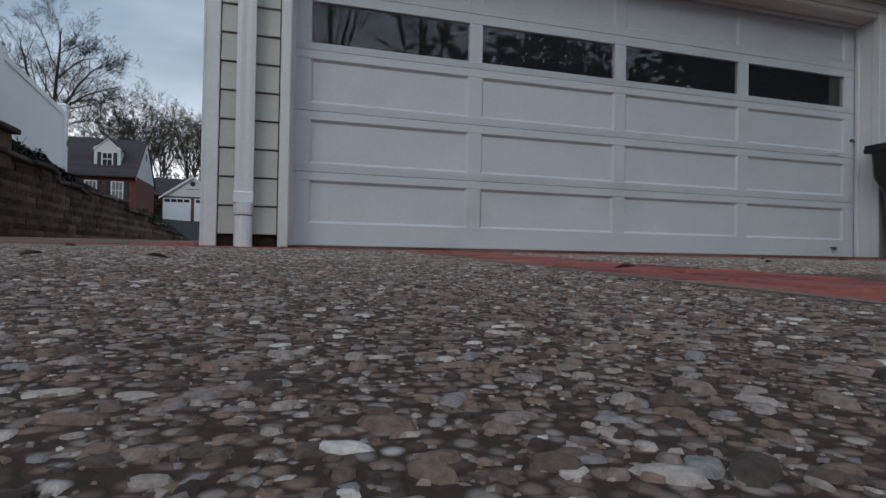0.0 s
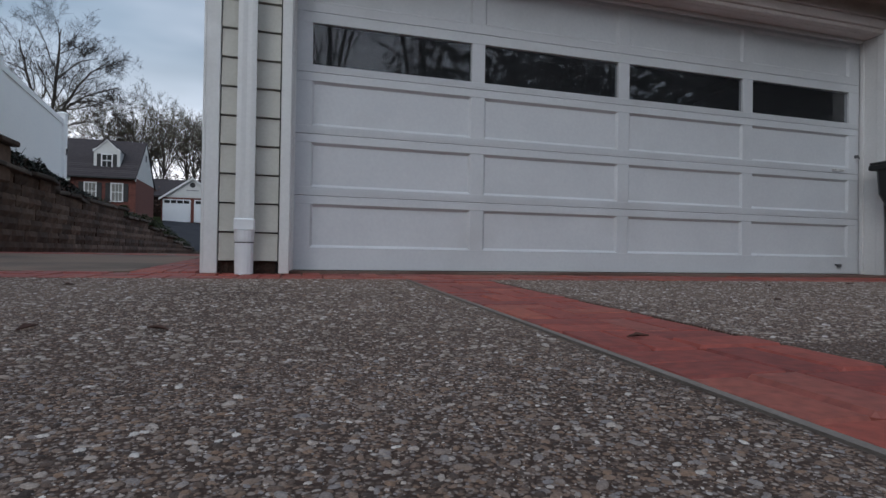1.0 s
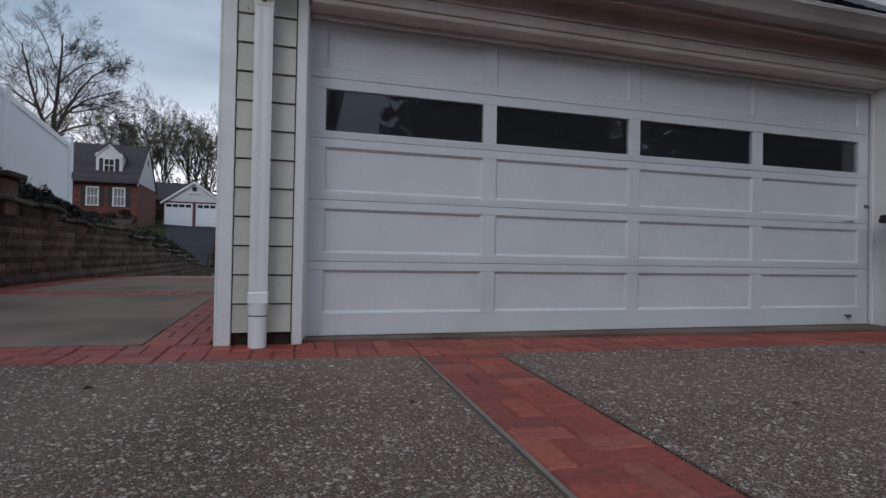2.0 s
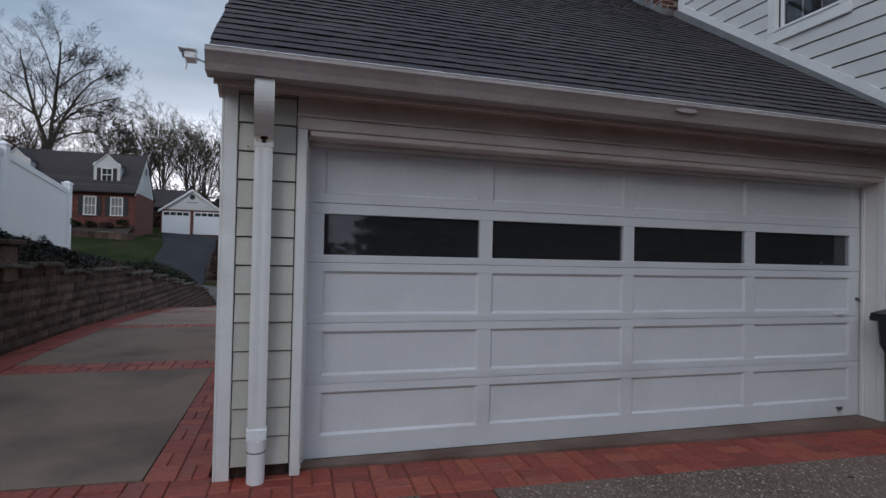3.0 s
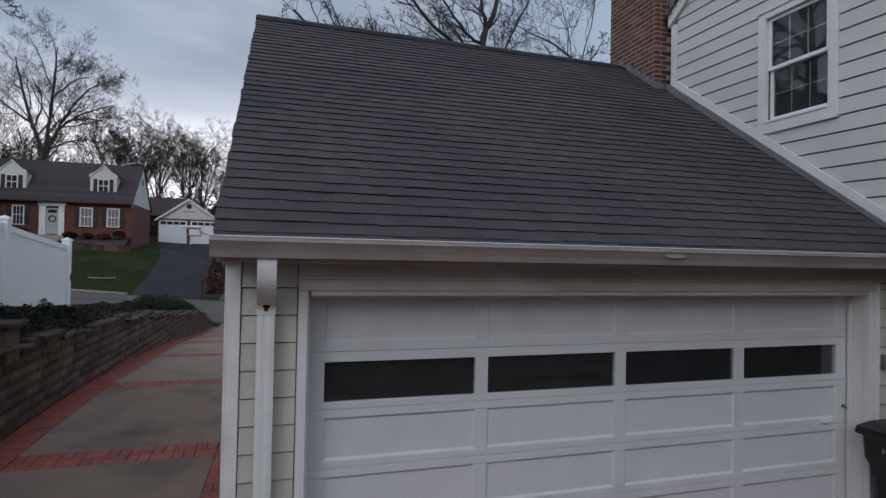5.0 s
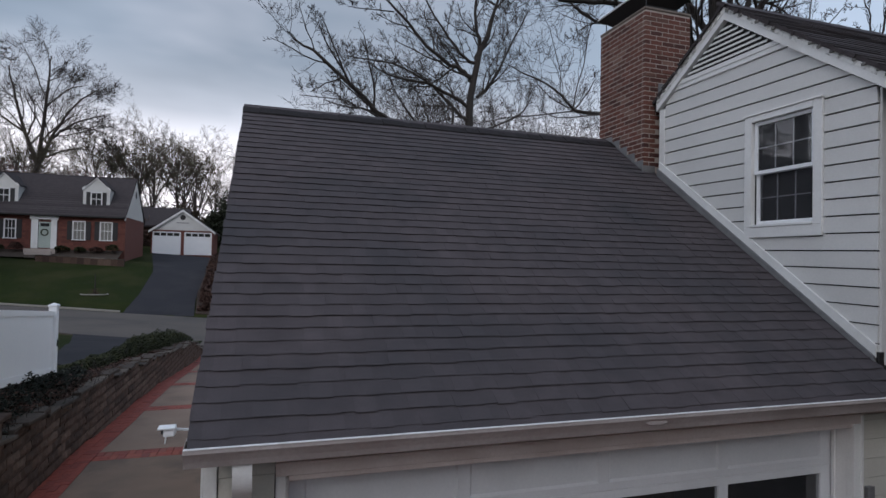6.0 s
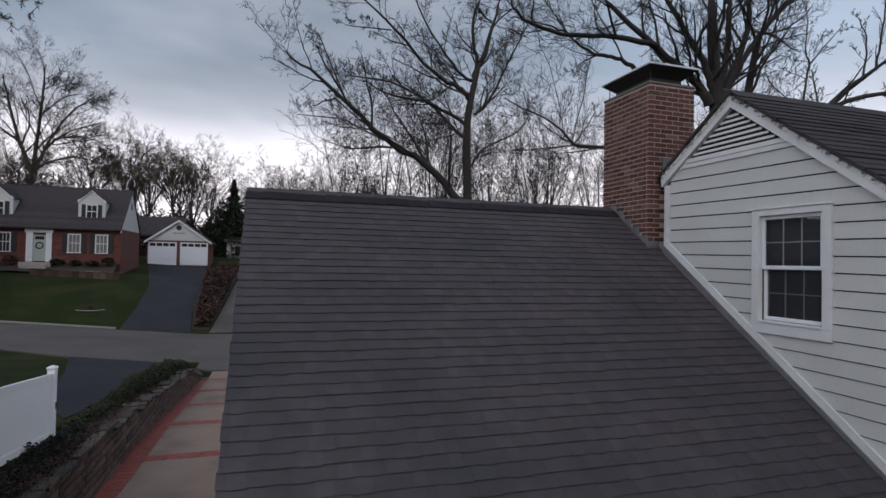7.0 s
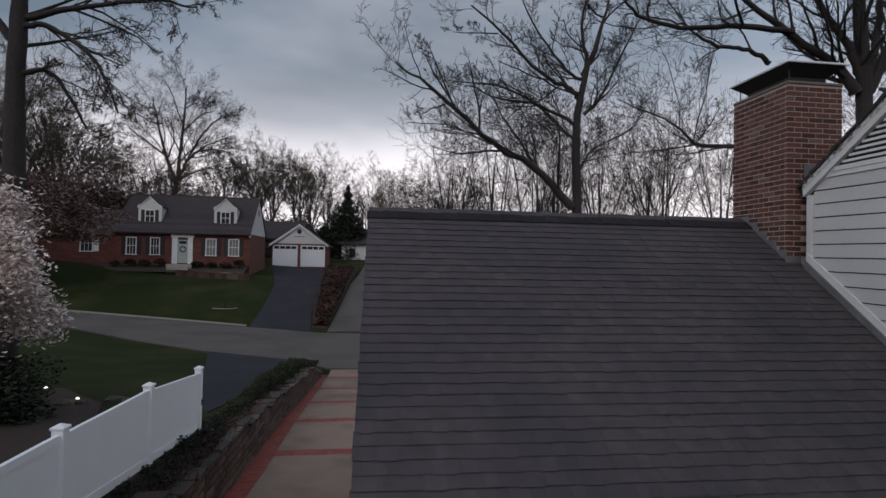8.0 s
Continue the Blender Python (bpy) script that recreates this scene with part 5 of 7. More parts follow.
# double-hung window, six panes over six
win = part("window", Form().cbox(HOUSE_X - 0.028, HOUSE_X + 0.04, WY0 - 0.105, WY0 - 0.004, WZ0 - 0.03, WZ1 + 0.075, 0.004)
           .cbox(HOUSE_X - 0.028, HOUSE_X + 0.04, WY1 + 0.004, WY1 + 0.105, WZ0 - 0.03, WZ1 + 0.075, 0.004)
           .cbox(HOUSE_X - 0.030, HOUSE_X + 0.04, WY0 - 0.004, WY1 + 0.004, WZ1 + 0.004, WZ1 + 0.075, 0.004), TRIM_PAINT, house, "white double-hung sash window with six panes over six")
part("drip_cap", Form().cbox(HOUSE_X - 0.045, HOUSE_X + 0.02, WY0 - 0.115, WY1 + 0.115, WZ1 + 0.076, WZ1 + 0.096, 0.004), TRIM_PAINT, win)
part("sill", Form().cbox(HOUSE_X - 0.040, HOUSE_X + 0.075, WY0 - 0.0035, WY1 + 0.0035, WZ0 - 0.030, WZ0 - 0.002, 0.004), TRIM_PAINT, win)
part("apron", Form().cbox(HOUSE_X - 0.029, HOUSE_X + 0.03, WY0 - 0.105, WY1 + 0.105, WZ0 - 0.148, WZ0 - 0.0305, 0.004), TRIM_PAINT, win)
mid = (WZ0 + WZ1) / 2
for z0, z1, x in ((mid - 0.012, WZ1, HOUSE_X + 0.012), (WZ0, mid + 0.022, HOUSE_X + 0.045)):
    sash = Form().cbox(x, x + 0.03, WY0, WY0 + 0.042, z0, z1, 0.003).cbox(x, x + 0.03, WY1 - 0.042, WY1, z0, z1, 0.003)
    sash.cbox(x, x + 0.03, WY0 + 0.042, WY1 - 0.042, z0, z0 + 0.042, 0.003).cbox(x, x + 0.03, WY0 + 0.042, WY1 - 0.042, z1 - 0.038, z1, 0.003)
    part("sash", sash, VINYL, win)
    ya, yb, za, zb = WY0 + 0.042, WY1 - 0.042, z0 + 0.042, z1 - 0.038
    for k in (1, 2):
        y = ya + (yb - ya) * k / 3
        part("muntin", Form().box(x + 0.019, x + 0.026, y - 0.006, y + 0.006, za, zb), GRILLE if x > HOUSE_X + 0.03 else TRIM_PAINT, win)
    zz = (za + zb) / 2
    for k in range(3):
        a, b = ya + (yb - ya) * k / 3 + 0.006, ya + (yb - ya) * (k + 1) / 3 - 0.006
        part("muntin", Form().box(x + 0.019, x + 0.026, a if k else ya, b if k < 2 else yb, zz - 0.006, zz + 0.006), GRILLE if x > HOUSE_X + 0.03 else TRIM_PAINT, win)
    pane = part("pane", Form().box(x + 0.013, x + 0.017, ya, yb, za, zb), GLASS, win)
    pane.visible_shadow = False
# a panel painted near-black in place of an unlit room
part("room_behind", Form().box(HOUSE_X + 0.305, HOUSE_X + 0.318, WY0 - 0.3, WY1 + 0.3, WZ0 - 0.3, WZ1 + 0.3), DARK, win, "near-black panel in place of the unlit room")
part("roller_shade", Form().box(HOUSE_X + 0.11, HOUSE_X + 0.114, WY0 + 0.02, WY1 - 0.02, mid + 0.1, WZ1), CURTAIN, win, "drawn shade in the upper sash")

# ---- chimney, brick by brick ----
CX0, CX1, CY0, CY1, CTOP = 4.972, 5.762, 2.90, 4.02, 7.205
chimney = thing("chimney", "red brick chimney with a flat black metal hood, beside the gable", "chimney")
part("core", Form().box(CX0 + 0.003, CX1 - 0.003, CY0 + 0.003, CY1 - 0.003, 4.2, CTOP - 0.02), MORTAR, chimney, "mortar joints")
BL, BH, BJ = 0.193, 0.0555, 0.0128
bricks = {}


def brick_mesh(length, along):
    key = (round(length, 3), along)
    if key not in bricks:
        f = Form()
        if along == "x":
            f.cbox(0, length, -0.003, 0.05, 0, BH, 0.004)
        else:
            f.cbox(-0.003, 0.05, 0, length, 0, BH, 0.004)
        bricks[key] = f.mesh("brick", CHIM_BRICK)
    return bricks[key]


r = random.Random(11)
row, z = 0, CTOP - 0.06 - 38 * (BH + BJ)
while z < CTOP - 0.07:
    z1 = z + BH
    shift = (BL + BJ) / 2 if row % 2 else 0.0
    # face towards the camera's side of the drive (-y); hidden parts below the roofs are left out
    if z1 > 4.85:
        x = CX0 - shift
        while x < CX1 - 0.02:
            a, b = max(x, CX0), min(x + BL, CX1)
            near_wall = a > HOUSE_X - 0.03 and z1 < house_top(CY0) - 0.1
            if b - a > 0.03 and not near_wall:
                part("brick", brick_mesh(b - a, "x"), None, chimney, at=Matrix.Translation((a, CY0 + r.uniform(-0.002, 0.002), z)))
            x += BL + BJ
    y = CY0 + 0.052 - (0 if row % 2 else (BL + BJ) / 2)
    while y < CY1 - 0.02:
        a, b = max(y, CY0 + 0.056), min(y + BL, CY1)
        if b - a > 0.03 and z1 > min(roof_z(b), RIDGE_Z) - 0.02:
            part("brick", brick_mesh(b - a, "y"), None, chimney, at=Matrix.Translation((CX0 + r.uniform(-0.002, 0.002), a, z)))
        y += BL + BJ
    z += BH + BJ
    row += 1
back = Form()
z = CTOP - 0.06 - 32 * (BH + BJ)
while z < CTOP - 0.07:
    back.box(CX0 + 0.05, CX1, CY1 - 0.03, CY1 + 0.002, z, z + BH).box(CX1 - 0.03, CX1 + 0.002, CY0 + 0.06, CY1 - 0.03, z, z + BH)
    z += BH + BJ
ob = part("bricks", back, RED_BRICK, chimney)
ob["kind"] = "stuff"
part("crown", Form().cbox(CX0 - 0.012, CX1 + 0.012, CY0 - 0.012, CY1 + 0.012, CTOP - 0.045, CTOP + 0.0, 0.012), EDGING, chimney, "thin cement crown")
hood = part("hood", Form().add([(CX0 - 0.03, CY0 - 0.04, CTOP + 0.235), (CX1 + 0.03, CY0 - 0.04, CTOP + 0.235), (CX1 + 0.03, CY1 + 0.04, CTOP + 0.235), (CX0 - 0.03, CY1 + 0.04, CTOP + 0.235),
                                (CX0 + 0.12, CY0 + 0.12, CTOP + 0.10), (CX1 - 0.12, CY0 + 0.12, CTOP + 0.10), (CX1 - 0.12, CY1 - 0.12, CTOP + 0.10), (CX0 + 0.12, CY1 - 0.12, CTOP + 0.10)],
                               [(0, 1, 5, 4), (1, 2, 6, 5), (2, 3, 7, 6), (3, 0, 4, 7), (0, 3, 2, 1), (4, 5, 6, 7)]), BLACK_METAL, chimney, "flared black metal hood")
part("hood_top", Form().cbox(CX0 - 0.04, CX1 + 0.04, CY0 - 0.05, CY1 + 0.05, CTOP + 0.232, CTOP + 0.262, 0.006), VINYL, hood, "pale bare metal top sheet")
part("hood_mesh", Form().box(CX0 + 0.13, CX1 - 0.13, CY0 + 0.13, CY1 - 0.13, CTOP, CTOP + 0.10), BLACK_METAL, hood)
for x in (CX0 + 0.06, CX1 - 0.06):
    for y in (CY0 + 0.06, CY1 - 0.06):
        part("strut", Form().tube([(x, y, CTOP), (x, y, CTOP + 0.2)], [0.008, 0.008], 6), BLACK_METAL, hood)
# lead steps up the roof against the brickwork
lead = Form()
for i in range(6):
    y = CY0 + 0.19 * i
    lead.box(CX0 - 0.012, CX0 - 0.004, y, min(y + 0.2, CY1), min(roof_z(y), RIDGE_Z) - 0.05, min(roof_z(y + 0.1), RIDGE_Z) + 0.10)
lead.box(CX0 - 0.03, HOUSE_X, CY0 - 0.016, CY0 - 0.004, roof_z(CY0) - 0.05, roof_z(CY0) + 0.09)
part("counter_flashing", Form().box(5.20, 5.345, CY0 - 0.018, CY0 - 0.006, 5.93, 6.10), LEAD, chimney, "small grey lead flap")
part("flashing", lead, LEAD, chimney, "grey lead flashing")

# ---- retaining wall, stepped down towards the street ----
WB_L, WB_H, WALL_HIGH = 0.40, 0.15, 1.08
STEP_AT = [6.3, 10.0, 12.2, 13.8, 15.4, 17.0, 18.8, 20.8, 21.8, 22.6, 23.2, 23.8, 24.4]      # one course lower after each
WALL_END = 25.0


def wall_top(y):
    return WALL_HIGH - WB_H * sum(y >= s for s in STEP_AT)


wall = thing("retaining_wall", "brown split-face block retaining wall stepping down beside the driveway", "wall", kind="structure")


def block_mesh(seed, length=WB_L - 0.005):
    r = random.Random(seed)
    f = Form()
    n, m = 4, 2
    for i in range(n + 1):
        for j in range(m + 1):
            edge = i in (0, n) or j in (0, m)
            f.v.append((-0.002 if edge else r.uniform(0.004, 0.045), length * i / n, (WB_H - 0.003) * j / m))
    w = m + 1
    for i in range(n):
        for j in range(m):
            f.f.append((i * w + j, (i + 1) * w + j, (i + 1) * w + j + 1, i * w + j + 1))
    k = len(f.v)
    f.v += [(-0.12, 0, 0), (-0.12, length, 0), (-0.12, length, WB_H - 0.003), (-0.12, 0, WB_H - 0.003)]
    f.f += [tuple([k] + [i * w for i in range(n + 1)] + [k + 1]), tuple([k + 3] + [i * w + m for i in range(n + 1)] + [k + 2]), (k, 0, 1, 2, k + 3), (k + 1, n * w, n * w + 1, n * w + 2, k + 2)]
    return f


blocks = [block_mesh(60 + i).mesh("block", BLOCK) for i in range(6)]
r = random.Random(17)
backing, far_blocks = Form(), Form()
STAGES = list(zip([-6.0] + STEP_AT, STEP_AT + [WALL_END]))
for ya, yb in STAGES:
    wa, wb, zt, zb = wall_x(ya), wall_x(yb), wall_top(ya) - 0.02, drive_z(yb) - 0.3
    backing.add([(wa - 0.36, ya, zb), (wa - 0.13, ya, zb), (wb - 0.13, yb, zb), (wb - 0.36, yb, zb), (wa - 0.36, ya, zt), (wa - 0.13, ya, zt), (wb - 0.13, yb, zt), (wb - 0.36, yb, zt)],
                [(3, 2, 1, 0), (4, 5, 6, 7), (0, 1, 5, 4), (1, 2, 6, 5), (2, 3, 7, 6), (3, 0, 4, 7)])
for row in range(16):                   # counted down from the highest course
    y = -6.0 + (0.2 if row % 2 else 0.0)
    zt = WALL_HIGH - WB_H * row
    while y < WALL_END - 0.1:
        foot = drive_z(y + 0.2)
        if zt <= wall_top(y + 0.2) + 0.001 and zt > foot + 0.02:
            m = Matrix.Translation((wall_x(y) - 0.012 * (zt - foot) / WB_H + r.uniform(-0.010, 0.010), y, zt - WB_H)) @ Matrix.Rotation(-math.atan((wall_x(y + WB_L) - wall_x(y)) / WB_L) + r.uniform(-0.02, 0.02), 4, "Z")
            if 2.6 < y < 15.5:
                part("block", r.choice(blocks), None, wall, at=m)
            else:
                bm_ = block_mesh(r.randrange(99999))
                far_blocks.add([tuple(m @ Vector(p)) for p in bm_.v], bm_.f)
        y += WB_L
ob = part("blocks", far_blocks, BLOCK, wall)
ob["kind"] = "stuff"
part("backing", backing, SOIL, wall)
for ya, yb in STAGES:
    y = max(ya, -2.0) - 0.08
    while y < yb - 0.12:
        w = min(r.uniform(0.40, 0.66), yb - y)
        m = Matrix.Translation((wall_x(y) - 0.17 + r.uniform(-0.04, 0.04), y, wall_top(ya) + r.uniform(0, 0.012))) @ Matrix.Rotation(r.uniform(-0.12, 0.12), 4, "Z") @ Matrix.Rotation(r.uniform(-0.09, 0.05), 4, "X") @ Matrix.Rotation(r.uniform(-0.05, 0.05), 4, "Y")
        part("cap", Form().cbox(-0.17, 0.18, 0.004, w - 0.004, 0, 0.055, 0.010), CAPSTONE, wall, at=m)
        y += w
pier = thing("wall_pier", "low brown block pier with dark flat cap on the wall", "pier")
part("shaft", Form().cbox(-3.58, -3.24, 4.16, 4.54, 0.9, 1.355, 0.02), BLOCK, pier)
part("cap", Form().cbox(-3.64, -3.17, 4.09, 4.61, 1.361, 1.43, 0.014), BLOCK, pier)
bed = Form()
rows_ = [-6 + 0.6 * i for i in range(53)]
for y in rows_:
    e, w = bed_x(y), wall_x(y) - 0.22
    zt = max(wall_top(y), drive_z(y) - 0.1) + 0.01
    hi = yard_z(e, y) + 0.012
    for k in range(5):
        x = e + 0.002 + (w - e) * k / 4
        bed.v.append((x, y, hi + (zt - hi) * k / 4 + (0.04 * noise.noise(Vector((x * 3, y * 2, 1))) if 0 < k < 4 else 0.0)))
for i in range(len(rows_) - 1):
    for k in range(4):
        q = 5 * i + k
        bed.f.append((q, q + 1, q + 6, q + 5))
f = bed
whole("planting_bed", f, SOIL, "dark soil of the bed above the wall", "planting bed", "structure")


def leaf_cloud(n, seed, spot, size, flat=0.5):
    """n small folded leaves round places that spot(r) gives."""
    r = random.Random(seed)
    f = Form()
    for _ in range(n):
        p = Vector(spot(r))
        s = size * r.uniform(0.6, 1.35)
        a, tilt = r.uniform(0, 6.283), r.uniform(-1, 1) * (1.5 - flat)
        u = Vector((math.cos(a), math.sin(a), math.sin(tilt) * 0.8)).normalized()
        w = u.cross(Vector((r.uniform(-0.6, 0.6), r.uniform(-0.6, 0.6), 1))).normalized()
        up = u.cross(w) * 0.25
        k = len(f.v)
        for q in (p - u * s, p + w * s * 0.5 + up * s, p + u * s, p - w * s * 0.5 + up * s):
            f.v.append((q.x, q.y, q.z))
        f.f += [(k, k + 1, k + 2), (k, k + 2, k + 3)]
    return f


def bed_z(x, y):
    """Height of the bed between the lawn's edge and the wall's top."""
    e, w = bed_x(y), wall_x(y) - 0.2
    zt = wall_top(y)
    k = min(1.0, max(0.0, (x - e) / (w - e)))
    return yard_z(e, y) * (1 - k) + zt * k


def ivy_spot(r):
    y = r.uniform(-1.0, 9.2)
    x = bed_x(y) + 0.02 + abs(r.gauss(0.0, 0.15))
    lump = 0.07 + 0.10 * noise.noise(Vector((x * 2, y * 1.6, 4)))
    return x, y, bed_z(x, y) + max(0, r.uniform(-0.1, 1.5) * lump)


ob = whole("ground_ivy", leaf_cloud(9000, 31, ivy_spot, 0.034), LEAF, "dark ivy along the fence's foot above the wall", "ivy", "stuff")


def litter_spot(r):
    y = r.uniform(0.0, 24.0)
    x = wall_x(y) - 0.16 - abs(r.gauss(0.1, 0.16))
    return x, y, bed_z(x, y) + 0.03 + max(0, r.gauss(0.0, 0.03))


ob = whole("dry_plants", leaf_cloud(9000, 32, litter_spot, 0.038), BROWN_LEAF, "brown dead plants and leaf litter along the wall's top", "plants", "stuff")
stalks = Form()
r = random.Random(33)
for _ in range(120):
    y = r.uniform(2, 10.5)
    x = wall_x(y) - r.uniform(0.0, 0.45)
    z = bed_z(x, y)
    h = r.uniform(0.08, 0.28)
    stalks.tube([(x, y, z), (x + r.uniform(-0.05, 0.05), y + r.uniform(-0.05, 0.05), z + h * 0.6), (x + r.uniform(-0.1, 0.1), y + r.uniform(-0.1, 0.1), z + h)], [0.005, 0.004, 0.002], 3)
whole("dry_stalks", stalks, TWIG, "thin dry plant stalks in the bed", "plant stalks", "stuff")


def hedge_top(y):
    return ramp(y, [(8.6, 0.12), (9.5, 0.20), (12.0, 0.30), (13.6, 0.42), (14.6, 0.60), (17.4, 0.62), (20.9, 0.70), (24.3, 0.60), (25.4, 0.30)])


def hedge_spot(r):
    y = r.uniform(8.7, 25.2)
    a = r.uniform(0, math.pi)
    rad = math.sqrt(r.uniform(0.25, 1.0)) * (1 + 0.22 * noise.noise(Vector((math.cos(a) * 2, y * 1.9, 5))))
    hh = hedge_top(y) * (1 + 0.25 * noise.noise(Vector((0, y * 1.1, 2))))
    x = bed_x(y) - 0.10 + (0.16 + 0.3 * hh) * rad * math.cos(a) + 0.06 * noise.noise(Vector((3, y * 1.7, 0)))
    return x, y, yard_z(bed_x(y), y) - 0.02 + hh * rad * math.sin(a)


hedge = thing("hedge", "low dark olive evergreen hedge along the wall", "hedge")
part("foliage", leaf_cloud(30000, 35, hedge_spot, 0.034), YEW, hedge)
stems = Form()
for i in range(30):
    y = 8.9 + i * 0.54
    stems.tube([(bed_x(y) + 0.06, y, yard_z(bed_x(y), y) - 0.03), (bed_x(y) + 0.06 + r.uniform(-0.1, 0.1), y + 0.1, yard_z(bed_x(y), y) + hedge_top(y) * 0.8)], [0.014, 0.006], 5)
tagged(part("stems", stems, BARK, hedge), kind="stuff")

# ---- white vinyl fence: solid panels between capped posts, stepping with the slope ----
fence = thing("fence", "white vinyl privacy fence with capped posts above the retaining wall", "fence")
FX = -3.76
POSTS = [(7.95, 2.50), (5.37, 2.73), (2.86, 2.82), (0.35, 2.88), (-2.15, 2.94), (-4.65, 3.0)]
for y, top in POSTS:
    foot = yard_z(FX, y) - 0.15
    post = part("post", Form().cbox(FX - 0.064, FX + 0.064, y - 0.064, y + 0.064, foot, top, 0.006), VINYL, fence)
    capf = Form().cbox(FX - 0.078, FX + 0.078, y - 0.078, y + 0.078, top + 0.0005, top + 0.03, 0.006)
    capf.add([(FX - 0.07, y - 0.07, top + 0.031), (FX + 0.07, y - 0.07, top + 0.031), (FX + 0.07, y + 0.07, top + 0.031), (FX - 0.07, y + 0.07, top + 0.031), (FX, y, top + 0.066)],
             [(0, 1, 4), (1, 2, 4), (2, 3, 4), (3, 0, 4), (3, 2, 1, 0)])
    part("post_cap", capf, VINYL, post)
for (ya, ta), (yb, tb) in zip(POSTS, POSTS[1:]):
    a, b = ya - 0.066, yb + 0.066                   # a is farther from the forecourt
    ta_, tb_ = ta - 0.05, tb - 0.07
    if ya > 7:
        ta_ -= 0.03
    fa, fb = yard_z(FX, ya) + 0.03, yard_z(FX, yb) + 0.03

    def line(y, u, v):
        return u + (v - u) * (a - y) / (a - b)
    part("top_rail", Form().prism([(a, ta_), (b, tb_), (b, tb_ - 0.09), (a, ta_ - 0.09)], 0, FX - 0.026, FX + 0.026), VINYL, fence)
    part("bottom_rail", Form().prism([(a, fa + 0.12), (b, fb + 0.12), (b, fb), (a, fa)], 0, FX - 0.026, FX + 0.026), VINYL, fence)
    n = 14
    for i in range(n):
        y0, y1 = a + (b - a) * i / n, a + (b - a) * (i + 1) / n + 0.0006
        part("slat", Form().prism([(y0, line(y0, ta_, tb_) - 0.0905), (y1, line(y1, ta_, tb_) - 0.0905), (y1, line(y1, fa, fb) + 0.1205), (y0, line(y0, fa, fb) + 0.1205)], 0, FX - 0.011, FX + 0.011), VINYL, fence)
part("latch", Form().box(FX + 0.0645, FX + 0.075, 7.94, 7.97, 1.78, 1.90).box(FX + 0.0645, FX + 0.10, 7.95, 7.965, 1.86, 1.88), BLACK_METAL, fence, "small black gate latch")

for px, py in ((-9.5, 13.6), (-7.8, 11.8)):
    lamp = thing("path_light", "small lit path light in the dark bed", "garden light", group="path lights", at=pose(px, py, land_z(px, py)))
    part("stake", Form().tube([(0, 0, -0.05), (0, 0, 0.16)], [0.010, 0.010], 6), BLACK_METAL, lamp)
    part("shade", Form().tube([(0, 0, 0.16), (0, 0, 0.20)], [0.045, 0.03], 10), LAMP, lamp, "glowing shade")
r = random.Random(71)
for i in range(7):
    px, py = -8.9 + 0.42 * i + r.uniform(-0.1, 0.1), 11.0 + 0.25 * i + r.uniform(-0.4, 0.4)
    st = Form()
    s = r.uniform(0.16, 0.32)
    st.tube([(0, 0, -0.05), (0, 0, s * 0.35), (0.02, 0, s * 0.55)], [s, s * 0.9, s * 0.45], 8)
    ob = whole("stone", st, CAPSTONE, "rounded grey edging stone in the neighbour's bed", "stone", group="edging stones")
    ob.matrix_world = pose(px, py, land_z(px, py), r.uniform(-10, 10), r.uniform(-10, 10), r.uniform(0, 180))

# ---- the brick house across the street ----
def sash_window(owner, x0, x1, z0, z1, y, bars=2, mat=PALE_WIN):
    """A white sash window in a wall that faces -y."""
    w = part("window", Form().cbox(x0 - 0.10, x0, y - 0.07, y + 0.05, z0 - 0.08, z1 + 0.1, 0.01).cbox(x1, x1 + 0.10, y - 0.07, y + 0.05, z0 - 0.08, z1 + 0.1, 0.01)
             .cbox(x0, x1, y - 0.07, y + 0.05, z1, z1 + 0.1, 0.01).cbox(x0 - 0.14, x1 + 0.14, y - 0.12, y + 0.05, z0 - 0.16, z0 - 0.081, 0.01), TRIM_PAINT, owner, "white sash window")
    part("pane", Form().box(x0, x1, y - 0.01, y + 0.0, z0 - 0.08, z1), mat, w)
    g = Form().box(x0, x1, y - 0.05, y - 0.012, (z0 + z1) / 2 - 0.03, (z0 + z1) / 2 + 0.03)
    for i in range(1, bars + 1):
        x = x0 + (x1 - x0) * i / (bars + 1)
        g.box(x - 0.018, x + 0.018, y - 0.04, y - 0.014, z0 - 0.08, (z0 + z1) / 2 - 0.031).box(x - 0.018, x + 0.018, y - 0.04, y - 0.014, (z0 + z1) / 2 + 0.031, z1)
    part("muntins", g, TRIM_PAINT, w)
    return w


def shutter_at(owner, x, z0, z1, y, w=0.42):
    s = Form().cbox(x, x + w, y - 0.05, y - 0.004, z0 - 0.08, z1 + 0.05, 0.008)
    n = 9
    for i in range(n):
        z = z0 + (z1 - z0) * i / n
        s.box(x + 0.05, x + w - 0.05, y - 0.062, y - 0.05, z, z + 0.06)
    part("shutter", s, SHUTTER, owner)


def brick_courses(x0, x1, z0, z1, y, seed, holes=()):
    """A wall face of joined bricks that faces -y, left open at the holes (x0, x1, z0, z1)."""
    f = Form()
    r = random.Random(seed)
    z, row = z0, 0
    while z < z1:
        x = x0 - (0.3 if row % 2 else 0)
        while x < x1:
            a, b = max(x, x0), min(x + 0.59, x1)
            if b - a > 0.05 and not any(h[0] < (a + b) / 2 < h[1] and h[2] < z + 0.1 < h[3] for h in holes):
                f.box(a, b, y - 0.012 - r.uniform(0, 0.006), y + 0.02, z, min(z + 0.185, z1))
            x += 0.6
        z += 0.2
        row += 1
    return f


